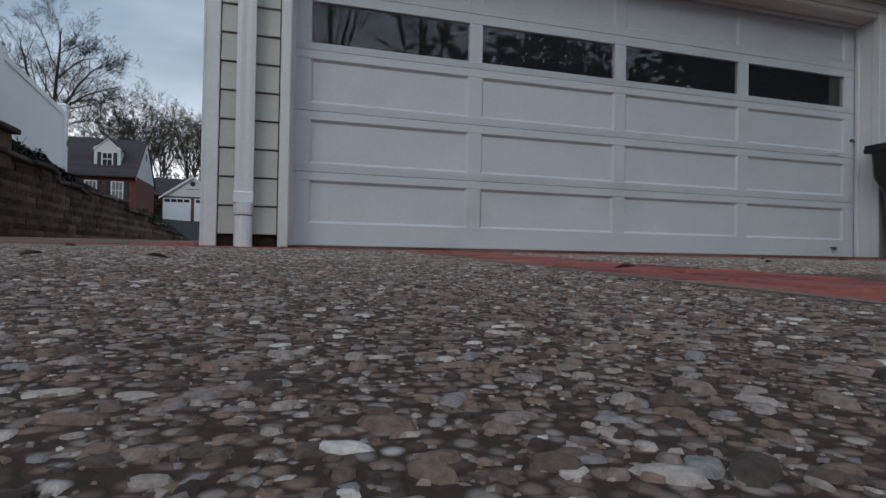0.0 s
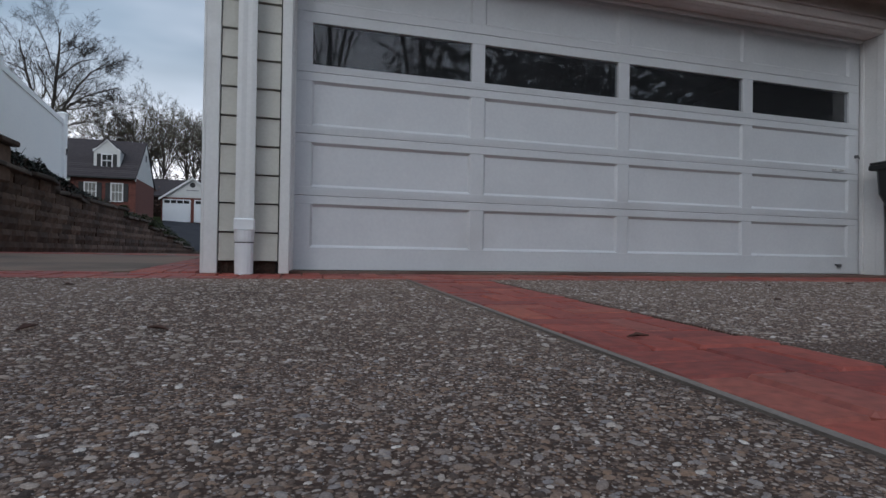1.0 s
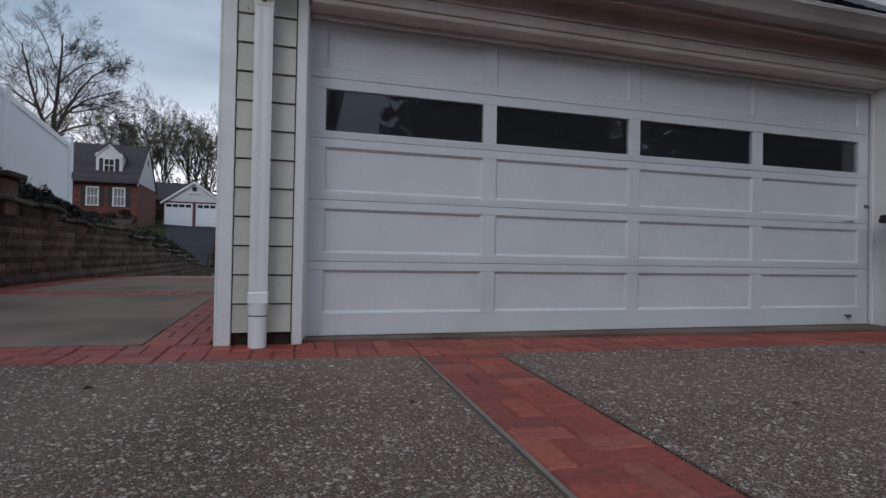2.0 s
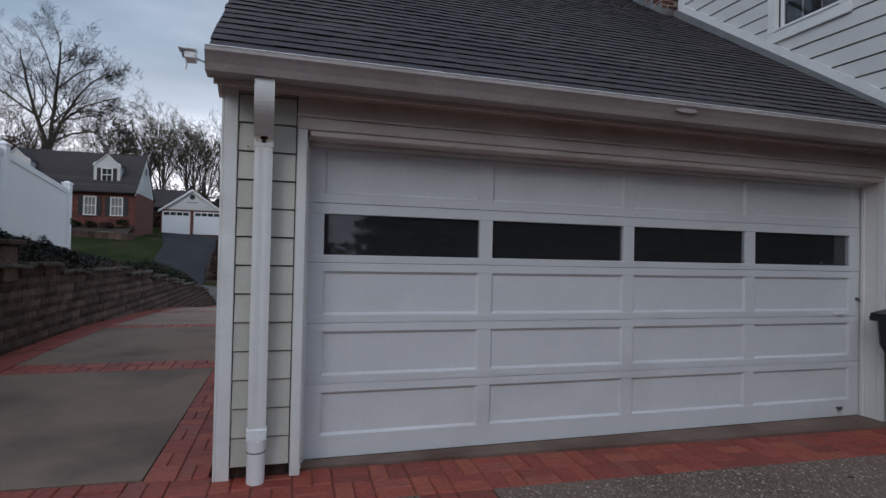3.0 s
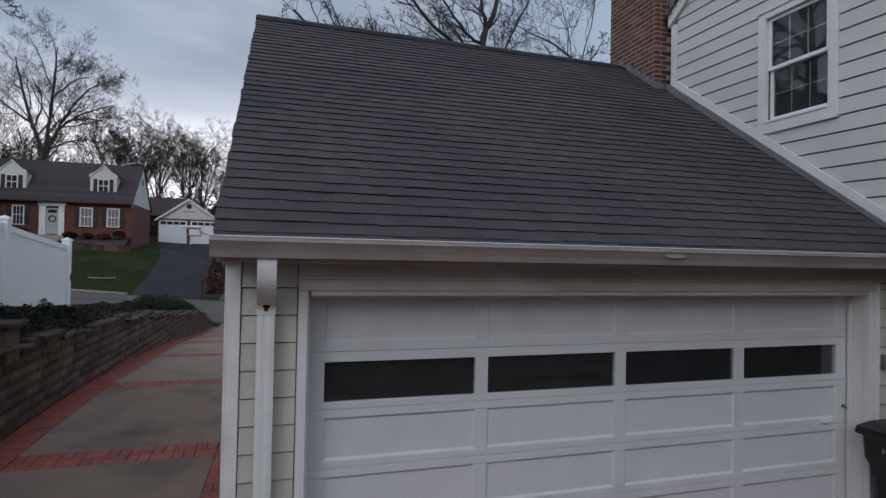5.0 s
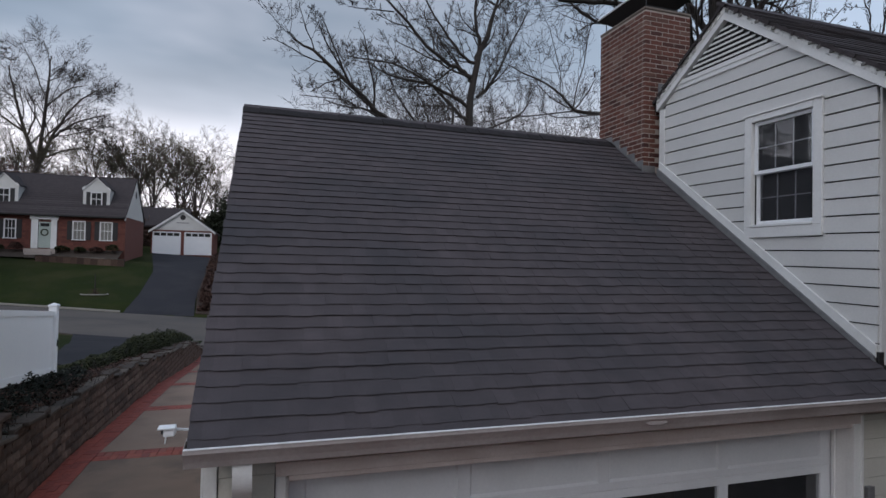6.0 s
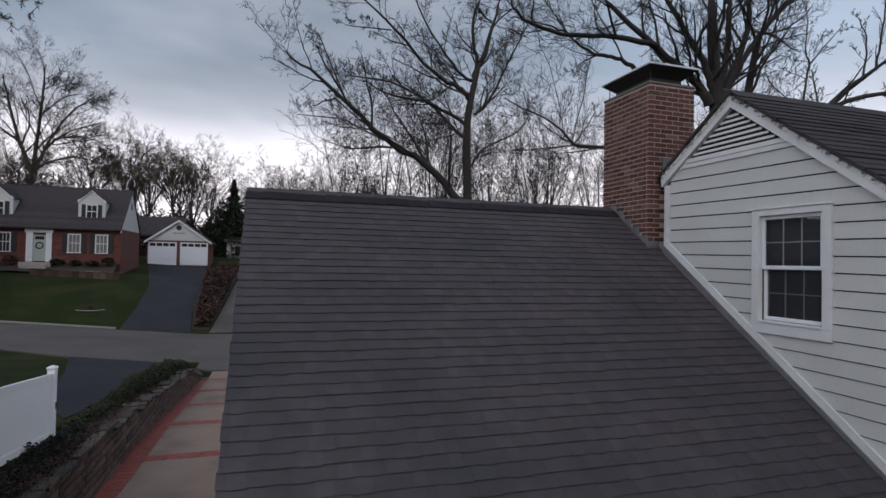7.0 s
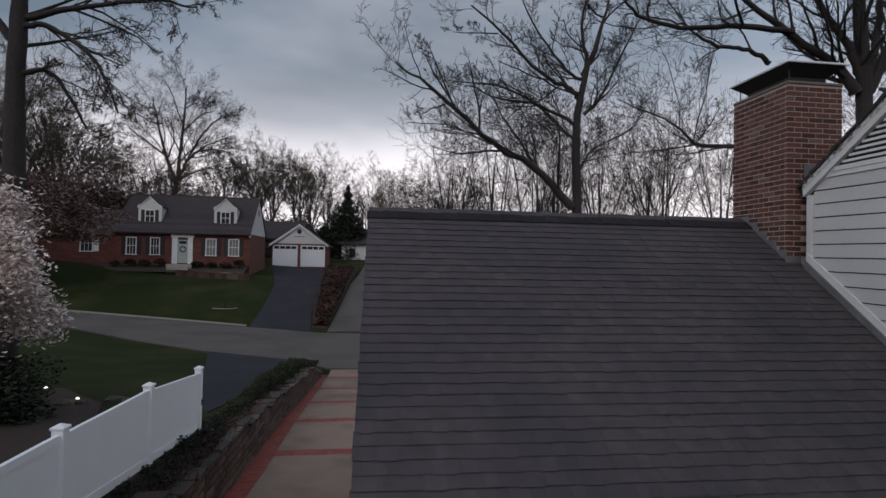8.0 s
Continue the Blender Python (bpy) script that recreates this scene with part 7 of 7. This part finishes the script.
high_limbs = [
    (cross_tree([(12.5, 16.3), (11.9, 16.4), (10.0, 18.5), (8.5, 21.4)], Y1, 0.07), 0.13, 0.03),
    (cross_tree([(12.7, 14.1), (13.6, 14.8), (16.3, 20.4)], Y1, 0.07), 0.13, 0.03),
    (cross_tree([(12.5, 10.7), (13.2, 12.0), (15.5, 13.0), (16.2, 13.9)], Y1, -0.12), 0.11, 0.025),
    (cross_tree([(13.8, 20.3), (13.2, 20.7), (12.8, 21.5)], Y1, 0.25), 0.08, 0.03),
    (cross_tree([(13.9, 20.0), (14.4, 20.7), (15.8, 21.8)], Y1, -0.25), 0.08, 0.03),
]
big_limbs = low_limbs + mid_limbs + high_limbs
hb = dict(HABIT, bends=3, wander=0.27, many=[15, 8, 4, 3], short=(0.28, 0.50), thin=0.011, angle=(26, 66), tip=0.6, full=9.0, **{"from": 0.15})
guided_tree("tall_tree", "tall bare tree with one long low limb behind the garage", (12.4, Y1, 0.0), big_limbs, 12, hb, depth=4)

# the many-stemmed tree behind the house
Y2 = 12.0
stems = [
    (cross_tree([(15.02, -0.5), (15.02, 8.1), (14.57, 15.27)], Y2, 0.0), 0.36, 0.15),
    (cross_tree([(14.76, 10.78), (14.33, 11.82), (13.35, 13.07), (12.7, 14.25)], Y2, 0.07), 0.15, 0.06),
    (cross_tree([(15.0, 10.8), (15.45, 12.58), (15.23, 13.77), (15.43, 14.51)], Y2, -0.07), 0.13, 0.06),
    (cross_tree([(15.01, 10.3), (16.35, 13.11), (16.55, 14.9)], Y2, 0.1), 0.14, 0.06),
    (cross_tree([(15.08, 10.31), (15.84, 11.71), (16.87, 13.19), (18.36, 14.9)], Y2, -0.1), 0.14, 0.06),
    (cross_tree([(14.59, 10.26), (14.09, 11.0), (12.77, 11.72), (10.5, 13.3)], Y2, 0.05), 0.2, 0.06),
    (cross_tree([(12.42, 12.04), (10.41, 12.14), (8.84, 11.81), (7.43, 12.01), (6.95, 12.29), (6.71, 12.64)], Y2, -0.04), 0.11, 0.02),
]
over_limbs = [
    (cross_tree([(11.63, 11.0), (11.29, 11.28), (10.74, 11.46), (10.09, 11.46), (9.56, 11.67), (9.24, 12.09), (8.62, 12.36), (7.23, 12.51)], Y2, 0.04), 0.09, 0.015),
    (cross_tree([(13.75, 8.6), (9.5, 8.34), (9.19, 8.39), (8.47, 9.05), (6.7, 9.62)], Y2, 0.0), 0.09, 0.009),
    (cross_tree([(9.19, 8.39), (10.12, 9.61)], Y2, 0.25), 0.034, 0.009),
    (cross_tree([(10.09, 11.43), (9.22, 10.98), (9.02, 10.5)], Y2, -0.25), 0.03, 0.009),
    (cross_tree([(13.84, 12.45), (13.12, 12.74), (12.06, 13.56)], Y2, 0.25), 0.053, 0.022),
    (cross_tree([(16.03, 9.39), (16.74, 12.76), (17.27, 13.46), (19.07, 15.01)], Y2, 0.15), 0.15, 0.068),
]
guided_tree("forked_tree", "large dark tree with many rising stems behind the house", (15.0, Y2, 0.0), stems + over_limbs, 19, dict(HABIT, bends=3, wander=0.27, many=[11, 6, 4, 3], short=(0.32, 0.58), thin=0.006, full=4.5, **{"from": 0.15}), depth=4)
Y4 = 18.0
side_limbs = [
    (cross_tree([(26.6, -0.9), (26.6, 9.2), (27.2, 12.8), (32.9, 16.5)], Y4, 0.0), 0.24, 0.14),
    (cross_tree([(27.6, 12.7), (29.5, 13.7), (32.9, 14.5)], Y4, 0.12), 0.16, 0.1),
    (cross_tree([(25.9, 12.2), (26.8, 15.3), (26.6, 15.9), (27.0, 17.9)], Y4, 0.12), 0.07, 0.02),
    (cross_tree([(26.8, 15.3), (28.9, 17.5)], Y4, -0.25), 0.045, 0.015),
    (cross_tree([(27.4, 12.8), (26.9, 15.0)], Y4, 0.25), 0.06, 0.025),
    (cross_tree([(30.5, 14.8), (31.0, 17.2), (30.7, 18.4)], Y4, 0.25), 0.07, 0.02),
    (cross_tree([(31.5, 15.5), (32.0, 18.3), (31.8, 19.4)], Y4, -0.25), 0.07, 0.02),
    (cross_tree([(25.7, 12.9), (23.6, 14.2), (23.8, 14.8)], Y4, 0.0), 0.04, 0.012),
]
guided_tree("side_tree", "bare tree with low limbs reaching out beyond the house roof", (26.6, Y4, 0.0), side_limbs, 23, dict(HABIT, many=[8, 5, 4, 3], short=(0.22, 0.40), thin=0.010), depth=4)

# the dark tree at the edge of the neighbour's yard
Y3 = 14.0
near_limbs = [
    (cross_tree([(-10.9, 0.5), (-10.75, 4.0), (-10.75, 7.1), (-10.8, 8.8), (-10.8, 10.6), (-10.7, 13.0), (-10.4, 17.0)], Y3, 0.0), 0.34, 0.18),
    (cross_tree([(-10.7, 11.3), (-10.2, 11.5), (-9.6, 11.25), (-8.8, 10.7), (-8.3, 10.0), (-7.9, 8.9)], Y3, -0.02), 0.11, 0.025),
    (cross_tree([(-10.75, 9.9), (-10.2, 10.15), (-9.8, 10.05), (-9.4, 9.4), (-8.9, 8.5)], Y3, 0.03), 0.10, 0.03),
    (cross_tree([(-10.6, 11.6), (-9.6, 11.9), (-8.4, 12.1), (-6.9, 12.3), (-5.6, 12.0)], Y3, -0.12), 0.12, 0.02),
    (cross_tree([(-10.8, 10.8), (-11.9, 12.2), (-13.0, 13.6), (-14.0, 16.0)], Y3, 0.1), 0.14, 0.03),
    (cross_tree([(-10.6, 12.6), (-9.6, 13.6), (-8.4, 14.2), (-7.0, 13.9), (-6.0, 13.2)], Y3, -0.2), 0.12, 0.02),
]
yard_tree = guided_tree("yard_tree", "dark tree with drooping limbs and first buds in the neighbour's yard", (-10.9, Y3, 0.9), near_limbs, 29, dict(HABIT, many=[13, 7, 4, 3], short=(0.3, 0.5), lift=0.02, full=5.0), depth=4)

twig_tips = [v.co.copy() for ob in yard_tree.children if ob.name.startswith("crown") for v in ob.data.vertices]
part("bloom", leaf_cloud(15000, 79, lambda q: q.choice(twig_tips) + Vector((q.gauss(0, 0.05), q.gauss(0, 0.05), q.gauss(-0.02, 0.05))), 0.022), BUD, yard_tree, "first pale buds on the twigs")

# the spreading tree behind the brick house
Y5 = 90.0
oak_stems = [
    (cross_tree([(-31.2, 5.0), (-31.2, 10.8), (-31.2, 16.8)], Y5, 0.0), 0.62, 0.45),
    (cross_tree([(-31.2, 16.4), (-33.5, 22.4), (-35.1, 29.8)], Y5, 0.25), 0.34, 0.06),
    (cross_tree([(-30.9, 16.7), (-29.8, 31.7)], Y5, -0.25), 0.34, 0.06),
    (cross_tree([(-30.8, 16.5), (-29.8, 19.5), (-28.5, 21.2), (-27.1, 22.6), (-22.8, 24.7)], Y5, 0.38), 0.3, 0.05),
    (cross_tree([(-29.6, 19.7), (-27.1, 24.7), (-23.6, 27.6)], Y5, -0.38), 0.22, 0.05),
]
oak_limbs = [
    (cross_tree([(-28.6, 21.1), (-25.3, 22.0), (-22.7, 21.2)], Y5, 0.25), 0.13, 0.04),
    (cross_tree([(-33.0, 20.7), (-38.5, 24.6)], Y5, 0.25), 0.2, 0.04),
    (cross_tree([(-32.5, 19.9), (-31.2, 23.8), (-32.8, 26.9)], Y5, -0.25), 0.16, 0.04),
    (cross_tree([(-30.7, 16.9), (-27.7, 18.4), (-25.5, 18.8), (-23.3, 18.3)], Y5, 0.0), 0.16, 0.04),
    (cross_tree([(-30.3, 24.3), (-27.6, 27.5), (-25.4, 28.2)], Y5, 0.5), 0.14, 0.04),
    (cross_tree([(-30.3, 28.0), (-27.3, 29.6)], Y5, -0.5), 0.1, 0.03),
]
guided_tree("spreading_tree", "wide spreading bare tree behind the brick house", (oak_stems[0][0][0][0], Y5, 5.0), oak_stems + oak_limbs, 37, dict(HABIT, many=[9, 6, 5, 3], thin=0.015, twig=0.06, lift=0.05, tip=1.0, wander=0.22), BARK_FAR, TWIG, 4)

# a low tree that has kept its brown leaves, before the wing of the brick house
russet_tree = free_tree("russet_tree", "low spreading tree still in reddish brown leaf beside the brick house", (-31.0, 48.0, land_z(-31, 48)), 9.5, 0.24, 211, 7, 6.0, dict(HABIT, bends=1, many=[5, 4, 3, 2], tip=0.8, thin=0.012), split=0.3)


def russet_spot(q):
    a, b, k = q.uniform(0, 6.283), math.acos(q.uniform(-0.35, 1)), q.uniform(0.3, 1.0) ** 0.6
    k *= 1 + 0.35 * noise.noise(Vector((math.cos(a) * 2, math.sin(a) * 2, math.cos(b) * 3)))
    return 8.6 * k * math.sin(b) * math.cos(a), 3.4 * k * math.sin(b) * math.sin(a), 5.6 + 4.6 * k * math.cos(b)


part("foliage", leaf_cloud(26000, 212, russet_spot, 0.15), RUSSET, russet_tree)

# tree line behind: a few kinds, set out many times
far_habit = dict(HABIT, bends=1, tip=0.8, thin=0.015, twig=0.07, many=[6, 5, 4, 3], short=(0.4, 0.66))
kinds = [free_tree("bare_tree", "bare grey tree in the distant tree line", (-20.5, 96, land_z(-20, 96)), 15.5, 0.26, 201, 7, 5.0, far_habit, twig=TWIG_BUD),
         free_tree("bare_tree", "bare tree in the distant tree line, faintly green with buds", (-12.5, 97, land_z(-12, 97)), 15.5, 0.24, 202, 8, 5.6, far_habit, twig=TWIG_BUD),
         free_tree("bare_tree", "bare grey tree in the distant tree line", (0.5, 104, land_z(0, 104)), 15.0, 0.27, 203, 6, 4.2, far_habit, twig=TWIG_BUD, split=0.2),
         free_tree("slender_tree", "slender upright bare tree", (10.3, 44, land_z(10.3, 44)), 17.6, 0.20, 204, 6, 3.4, dict(HABIT, thin=0.014, wander=0.26, many=[6, 5, 3, 2], tip=0.9), BARK, TWIG, 4, 0.15)]
for k in kinds:
    tagged(k, group="tree line")
r = random.Random(55)
for i in range(22):
    x = -62 + i * 5.4 + r.uniform(-1.5, 1.5)
    y = r.uniform(94, 128)
    s = r.uniform(0.62, 0.95)
    t = copy_thing(kinds[r.randrange(3)], Matrix.Translation((x, y, land_z(x, y))) @ Matrix.Rotation(r.uniform(0, 6.28), 4, "Z") @ Matrix.Scale(s, 4))
for x, y, s in ((6.8, 47, 0.9), (13.3, 43, 1.05), (16.2, 47, 0.95), (20.4, 45, 0.85), (24.5, 44, 0.95), (27.6, 47, 1.05), (30.5, 43, 1.0), (39, 33, 1.2), (18.3, 52, 0.95), (22.4, 51, 1.0)):
    copy_thing(kinds[3], Matrix.Translation((x, y, land_z(x, y))) @ Matrix.Rotation(r.uniform(0, 6.28), 4, "Z") @ Matrix.Scale(s, 4))
for x, y, s, k in ((40, 74, 1.1, 1), (50, 66, 1.0, 2), (58, 60, 1.1, 0), (15, 90, 0.95, 0), (-24, 92, 1.0, 1), (-20, 98, 1.05, 2), (-16.5, 92, 1.0, 0), (-14, 100, 1.1, 1), (-10.5, 93, 0.95, 2), (-8, 99, 0.9, 0), (1.5, 96, 0.85, 1), (5, 100, 0.9, 0), (9, 97, 0.85, 1), (12.5, 101, 0.9, 2), (66, 50, 1.1, 1), (-52, 77, 1.1, 0), (-60, 68, 1.2, 2), (-46, 73, 1.0, 1), (-39, 79, 0.95, 0), (-31, 78, 0.8, 2), (-40, 66, 1.0, 0), (-45, 62, 1.1, 1), (-51, 58, 1.1, 0), (-27, 74, 0.9, 1), (-48, 49, 0.9, 2), (-40, 74, 1.1, 1), (-36, 57, 1.2, 0), (-33, 60, 1.05, 1), (-41, 55, 1.2, 2)):
    copy_thing(kinds[k], Matrix.Translation((x, y, land_z(x, y))) @ Matrix.Rotation(r.uniform(0, 6.28), 4, "Z") @ Matrix.Scale(s, 4))
# trees behind the forecourt, whose reflections stand in the door's panes
for x, y, s, k in ((1.5, -17, 0.85, 3), (-5, -21, 1.1, 3), (7, -24, 1.2, 3), (-12, -26, 0.9, 0), (16, -30, 0.95, 1), (-22, -18, 0.8, 0)):
    copy_thing(kinds[k], Matrix.Translation((x, y, land_z(x, y) - 0.1)) @ Matrix.Rotation(r.uniform(0, 6.28), 4, "Z") @ Matrix.Scale(s, 4))


def fir(px, py, height, width, seed):
    base = land_z(px, py)
    t = thing("conifer", "dark narrow evergreen conifer", "tree", group="conifers", at=pose(px, py, base))
    part("trunk", Form().tube([(0, 0, -0.4), (0, 0, height * 0.95)], [0.22, 0.03], 7), BARK, t)

    def spot(q):
        h = q.random() ** 0.7
        a = q.uniform(0, 6.283)
        tier = 0.75 + 0.25 * math.sin(h * 60)
        d = width * (1 - h) * math.sqrt(q.uniform(0.1, 1)) * tier * (1 + 0.7 * noise.noise(Vector((math.cos(a) * 1.5, math.sin(a) * 1.5, h * 7 + seed))))
        return d * math.cos(a), d * math.sin(a), height * (0.06 + 0.94 * h) - d * 0.25
    part("needles", leaf_cloud(8000, seed, spot, 0.22), CONIFER, t)


fir(-4.4, 95, 12.6, 4.6, 301)


def thicket(name, label, px, py, pz, w, d, h, n, size, mat, seed):
    t = thing(name, label, "shrubbery", at=pose(px, py, pz))

    def spot(q):
        a, b = q.uniform(0, 6.283), math.acos(q.uniform(-0.1, 1))
        k = q.uniform(0.45, 1.0) * (1 + 0.45 * noise.noise(Vector((math.cos(a) * 2, math.sin(a) * 2, math.cos(b) * 3 + seed))))
        return w * k * math.sin(b) * math.cos(a), d * k * math.sin(b) * math.sin(a), h * k * math.cos(b)
    part("foliage", leaf_cloud(n, seed, spot, size), mat, t)
    stem = Form()
    q = random.Random(seed)
    for _ in range(9):
        x, y = q.uniform(-0.5, 0.5) * w, q.uniform(-0.5, 0.5) * d
        stem.tube([(x * 0.4, y * 0.4, -0.4), (x, y, h * 0.4), (x * 1.3, y * 1.3, h * 0.8)], [0.05, 0.03, 0.01], 5)
    part("stems", stem, BARK, t)
    return t


# brown and evergreen masses at the left end of the brick house
thicket("brown_thicket", "dark reddish brown thicket beside the brick house", -37, 68, land_z(-37, 68), 10.5, 4, 11.0, 34000, 0.22, RUSSET, 401)
thicket("brown_thicket", "dark reddish brown thicket behind the brick house", -30, 71, land_z(-30, 71), 8.0, 3, 9.0, 30000, 0.22, RUSSET, 412)
thicket("brown_thicket", "brown thicket along the back of the brick house", -26, 76, land_z(-26, 76), 9, 3, 8.0, 30000, 0.21, RUSSET, 413)
thicket("budding_thicket", "grey-brown mass of budding twigs in the tree line", -16, 93, land_z(-16, 93), 9, 3, 6.5, 14000, 0.24, TWIG_BUD, 414)
thicket("budding_thicket", "grey-brown mass of budding twigs in the tree line", -33, 96, land_z(-33, 96), 12, 3, 8.0, 16000, 0.24, TWIG_BUD, 415)
thicket("budding_thicket", "grey-brown mass of budding twigs in the tree line", 6, 99, land_z(6, 99), 10, 3, 6.5, 14000, 0.24, TWIG_BUD, 416)
thicket("brown_thicket", "dark reddish brown thicket beside the brick house", -42, 50, land_z(-42, 50), 7.0, 4, 11.5, 22000, 0.21, RUSSET, 402)
thicket("brown_thicket", "dark undergrowth below the tree line", -27, 82, land_z(-27, 82), 13, 4, 4.5, 8000, 0.32, BROWN_LEAF, 403)
thicket("brown_thicket", "dark undergrowth below the tree line", -9, 92, land_z(-9, 92), 9, 4, 3.0, 6000, 0.32, BROWN_LEAF, 404)
thicket("brown_thicket", "dark undergrowth below the tree line", 12, 100, land_z(12, 100), 14, 4, 3.2, 7000, 0.32, BROWN_LEAF, 405)
thicket("dark_evergreen", "broad dark evergreen bush under the flowering tree", -9.3, 9.3, land_z(-9.3, 9.3), 2.0, 1.7, 1.75, 20000, 0.075, CONIFER, 407)
# out of view; the last two are added to shade the door's right side
for i, (x, y, h) in enumerate(((-16, -17, 5.0), (-9, -19, 5.6), (-2, -20, 4.0), (7.6, -18, 9.0), (13, -19, 10.5), (10.8, -4.8, 9.5), (13.0, -1.5, 9.0))):
    thicket("dark_evergreen", "unseen dark evergreen that darkens the door's panes and right side", x, y, -0.4, 4.8, 2.4, h, 9000, 0.32, CONIFER, 420 + i)
thicket("dark_evergreen", "dark evergreen mass beyond the far garage", -7.2, 91, land_z(-7.2, 91), 3.6, 2.5, 5.0, 9000, 0.24, CONIFER, 411)
thicket("dark_evergreen", "tall dark evergreen mass beyond the white outbuilding", -4.6, 90, land_z(-4.6, 90), 3.9, 2.5, 8.8, 20000, 0.22, CONIFER, 430)
thicket("brown_thicket", "dark leafless thicket behind the far garage", -12.0, 93, land_z(-12, 93), 4.6, 2.5, 6.4, 9000, 0.20, BROWN_LEAF, 431)
thicket("budding_thicket", "grey-brown mass of budding twigs behind the brick house", -27, 86, land_z(-27, 86), 9, 3, 8.5, 16000, 0.22, TWIG_BUD, 432)
def bank_spot(q):
    y = q.uniform(43.0, 68.0)
    x = ramp(y, [(42.6, -4.9), (52.5, -5.2), (70, -6.1)]) * (1 - (k := q.uniform(0.05, 0.95))) + ramp(y, [(42.6, -3.75), (52.5, -2.65), (70, -2.0)]) * k
    tuft = 0.5 + noise.noise(Vector((x * 1.1, y * 0.6, 8)))
    return x, y, land_z(x, y) + 0.40 * min(1.0, (y - 42.5) / 4) + max(0.0, tuft) * q.uniform(0, 0.85)


whole("dead_stalks", leaf_cloud(20000, 409, bank_spot, 0.11), BROWN_LEAF, "dead brown stalks covering the bank", "plant stalks", "stuff")

# flowering magnolia
mag = thing("magnolia", "magnolia covered in pale pink blossom", "tree", at=pose(-9.6, 9.6, land_z(-9.6, 9.6)))
mt, mw = Form(), Form()
q = random.Random(77)
trunk = [Vector((0, 0, -0.3)), Vector((0.05, 0, 1.0)), Vector((0.1, 0.05, 1.9))]
mt.tube(trunk, [0.14, 0.11, 0.09], 8)
tips = []
for i in range(15):
    a = 6.283 * i / 15 + q.uniform(-0.2, 0.2)
    out, top = q.uniform(1.2, 2.5), q.uniform(0.8, 5.4)
    line = smooth_line([(0.1, 0.05, 1.6), (out * 0.45 * math.cos(a), out * 0.45 * math.sin(a), 1.9 + top * 0.45), (out * 0.85 * math.cos(a), out * 0.85 * math.sin(a), 1.6 + top * 0.75), (out * 1.05 * math.cos(a), out * 1.05 * math.sin(a), 0.9 + top * 0.7)])
    mw.tube(line, [0.05 - 0.045 * j / (len(line) - 1) for j in range(len(line))], 5)
    tips += line[3:]
part("trunk", mt, BARK, mag)
part("limbs", mw, BARK, mag)
part("blossom", leaf_cloud(42000, 78, lambda q: (lambda b: (b.x + q.gauss(0, 0.21), b.y + q.gauss(0, 0.21), b.z + q.gauss(0, 0.25)))(q.choice(tips)), 0.066, 0.2), BLOSSOM, mag)

# fallen leaves on the forecourt
r = random.Random(88)
for x, y in ((0.70, -2.62), (0.35, -1.55), (-0.9, -1.1), (-0.62, -2.3), (2.6, -1.2), (-0.35, -2.35), (3.4, -1.05), (1.9, -1.9)):
    lf = Form().add([(-0.022, 0, 0.004), (0, 0.010, 0.012), (0.026, 0, 0.006), (0, -0.011, 0.010), (-0.022, 0, 0.002), (0, 0.010, 0.009), (0.026, 0, 0.003), (0, -0.011, 0.007)], [(0, 1, 2), (0, 2, 3), (6, 5, 4), (7, 6, 4), (0, 4, 5, 1), (1, 5, 6, 2), (2, 6, 7, 3), (3, 7, 4, 0)])
    ob = whole("fallen_leaf", lf, BROWN_LEAF, "curled brown leaf on the paving", "leaf", group="fallen leaves")
    ob.matrix_world = pose(x, y, fore_z(y) + 0.003, r.uniform(-8, 8), r.uniform(-8, 8), r.uniform(0, 360))

# ---- brick bands ----
brick_band("front_brick_band", "band of red brick pavers along the garage front", -4.2, 5.96, -0.6136, -0.128, fore_z, True, 1, skewed=True)
strip = brick_band("forecourt_brick_band", "band of red brick pavers running across the forecourt", STRIP_L, STRIP_R, -9.0, -0.618, fore_z, True, 2, skewed=True)
lip = Form()
ring = [askew(u, v) for u, v in ((STRIP_L - 0.019, -9.0), (STRIP_L - 0.001, -9.0), (STRIP_L - 0.001, -0.62), (STRIP_L - 0.019, -0.62))]
lip.add([(x, y, fore_z(y) + 0.001) for x, y in ring] + [(x, y, fore_z(y) - 0.05) for x, y in ring], [(0, 1, 2, 3), (0, 4, 5, 1), (1, 5, 6, 2), (2, 6, 7, 3), (3, 7, 4, 0)])
part("mortar_edging", lip, EDGING, strip, "thin worn mortar edging")
brick_band("side_brick_band", "band of red brick pavers along the garage side", -0.893, -0.53, -0.155, 7.6, drive_z, True, 3, skewed=True, stop_x=-0.50)
for i, (c, h) in enumerate(CROSS):
    brick_band("cross_brick_band", "band of red brick pavers across the driveway", slab_x(c), side_edge(c) - 0.004 if c < 8 else 0.6, c - h + 0.005, c + h - 0.005, drive_z, i < 2, 10 + i)
brick_band("wall_brick_band", "band of red brick pavers at the retaining wall's foot", -0.469, -0.005, -0.045, 25.1, drive_z, False, 30, slab_x, 0.16)
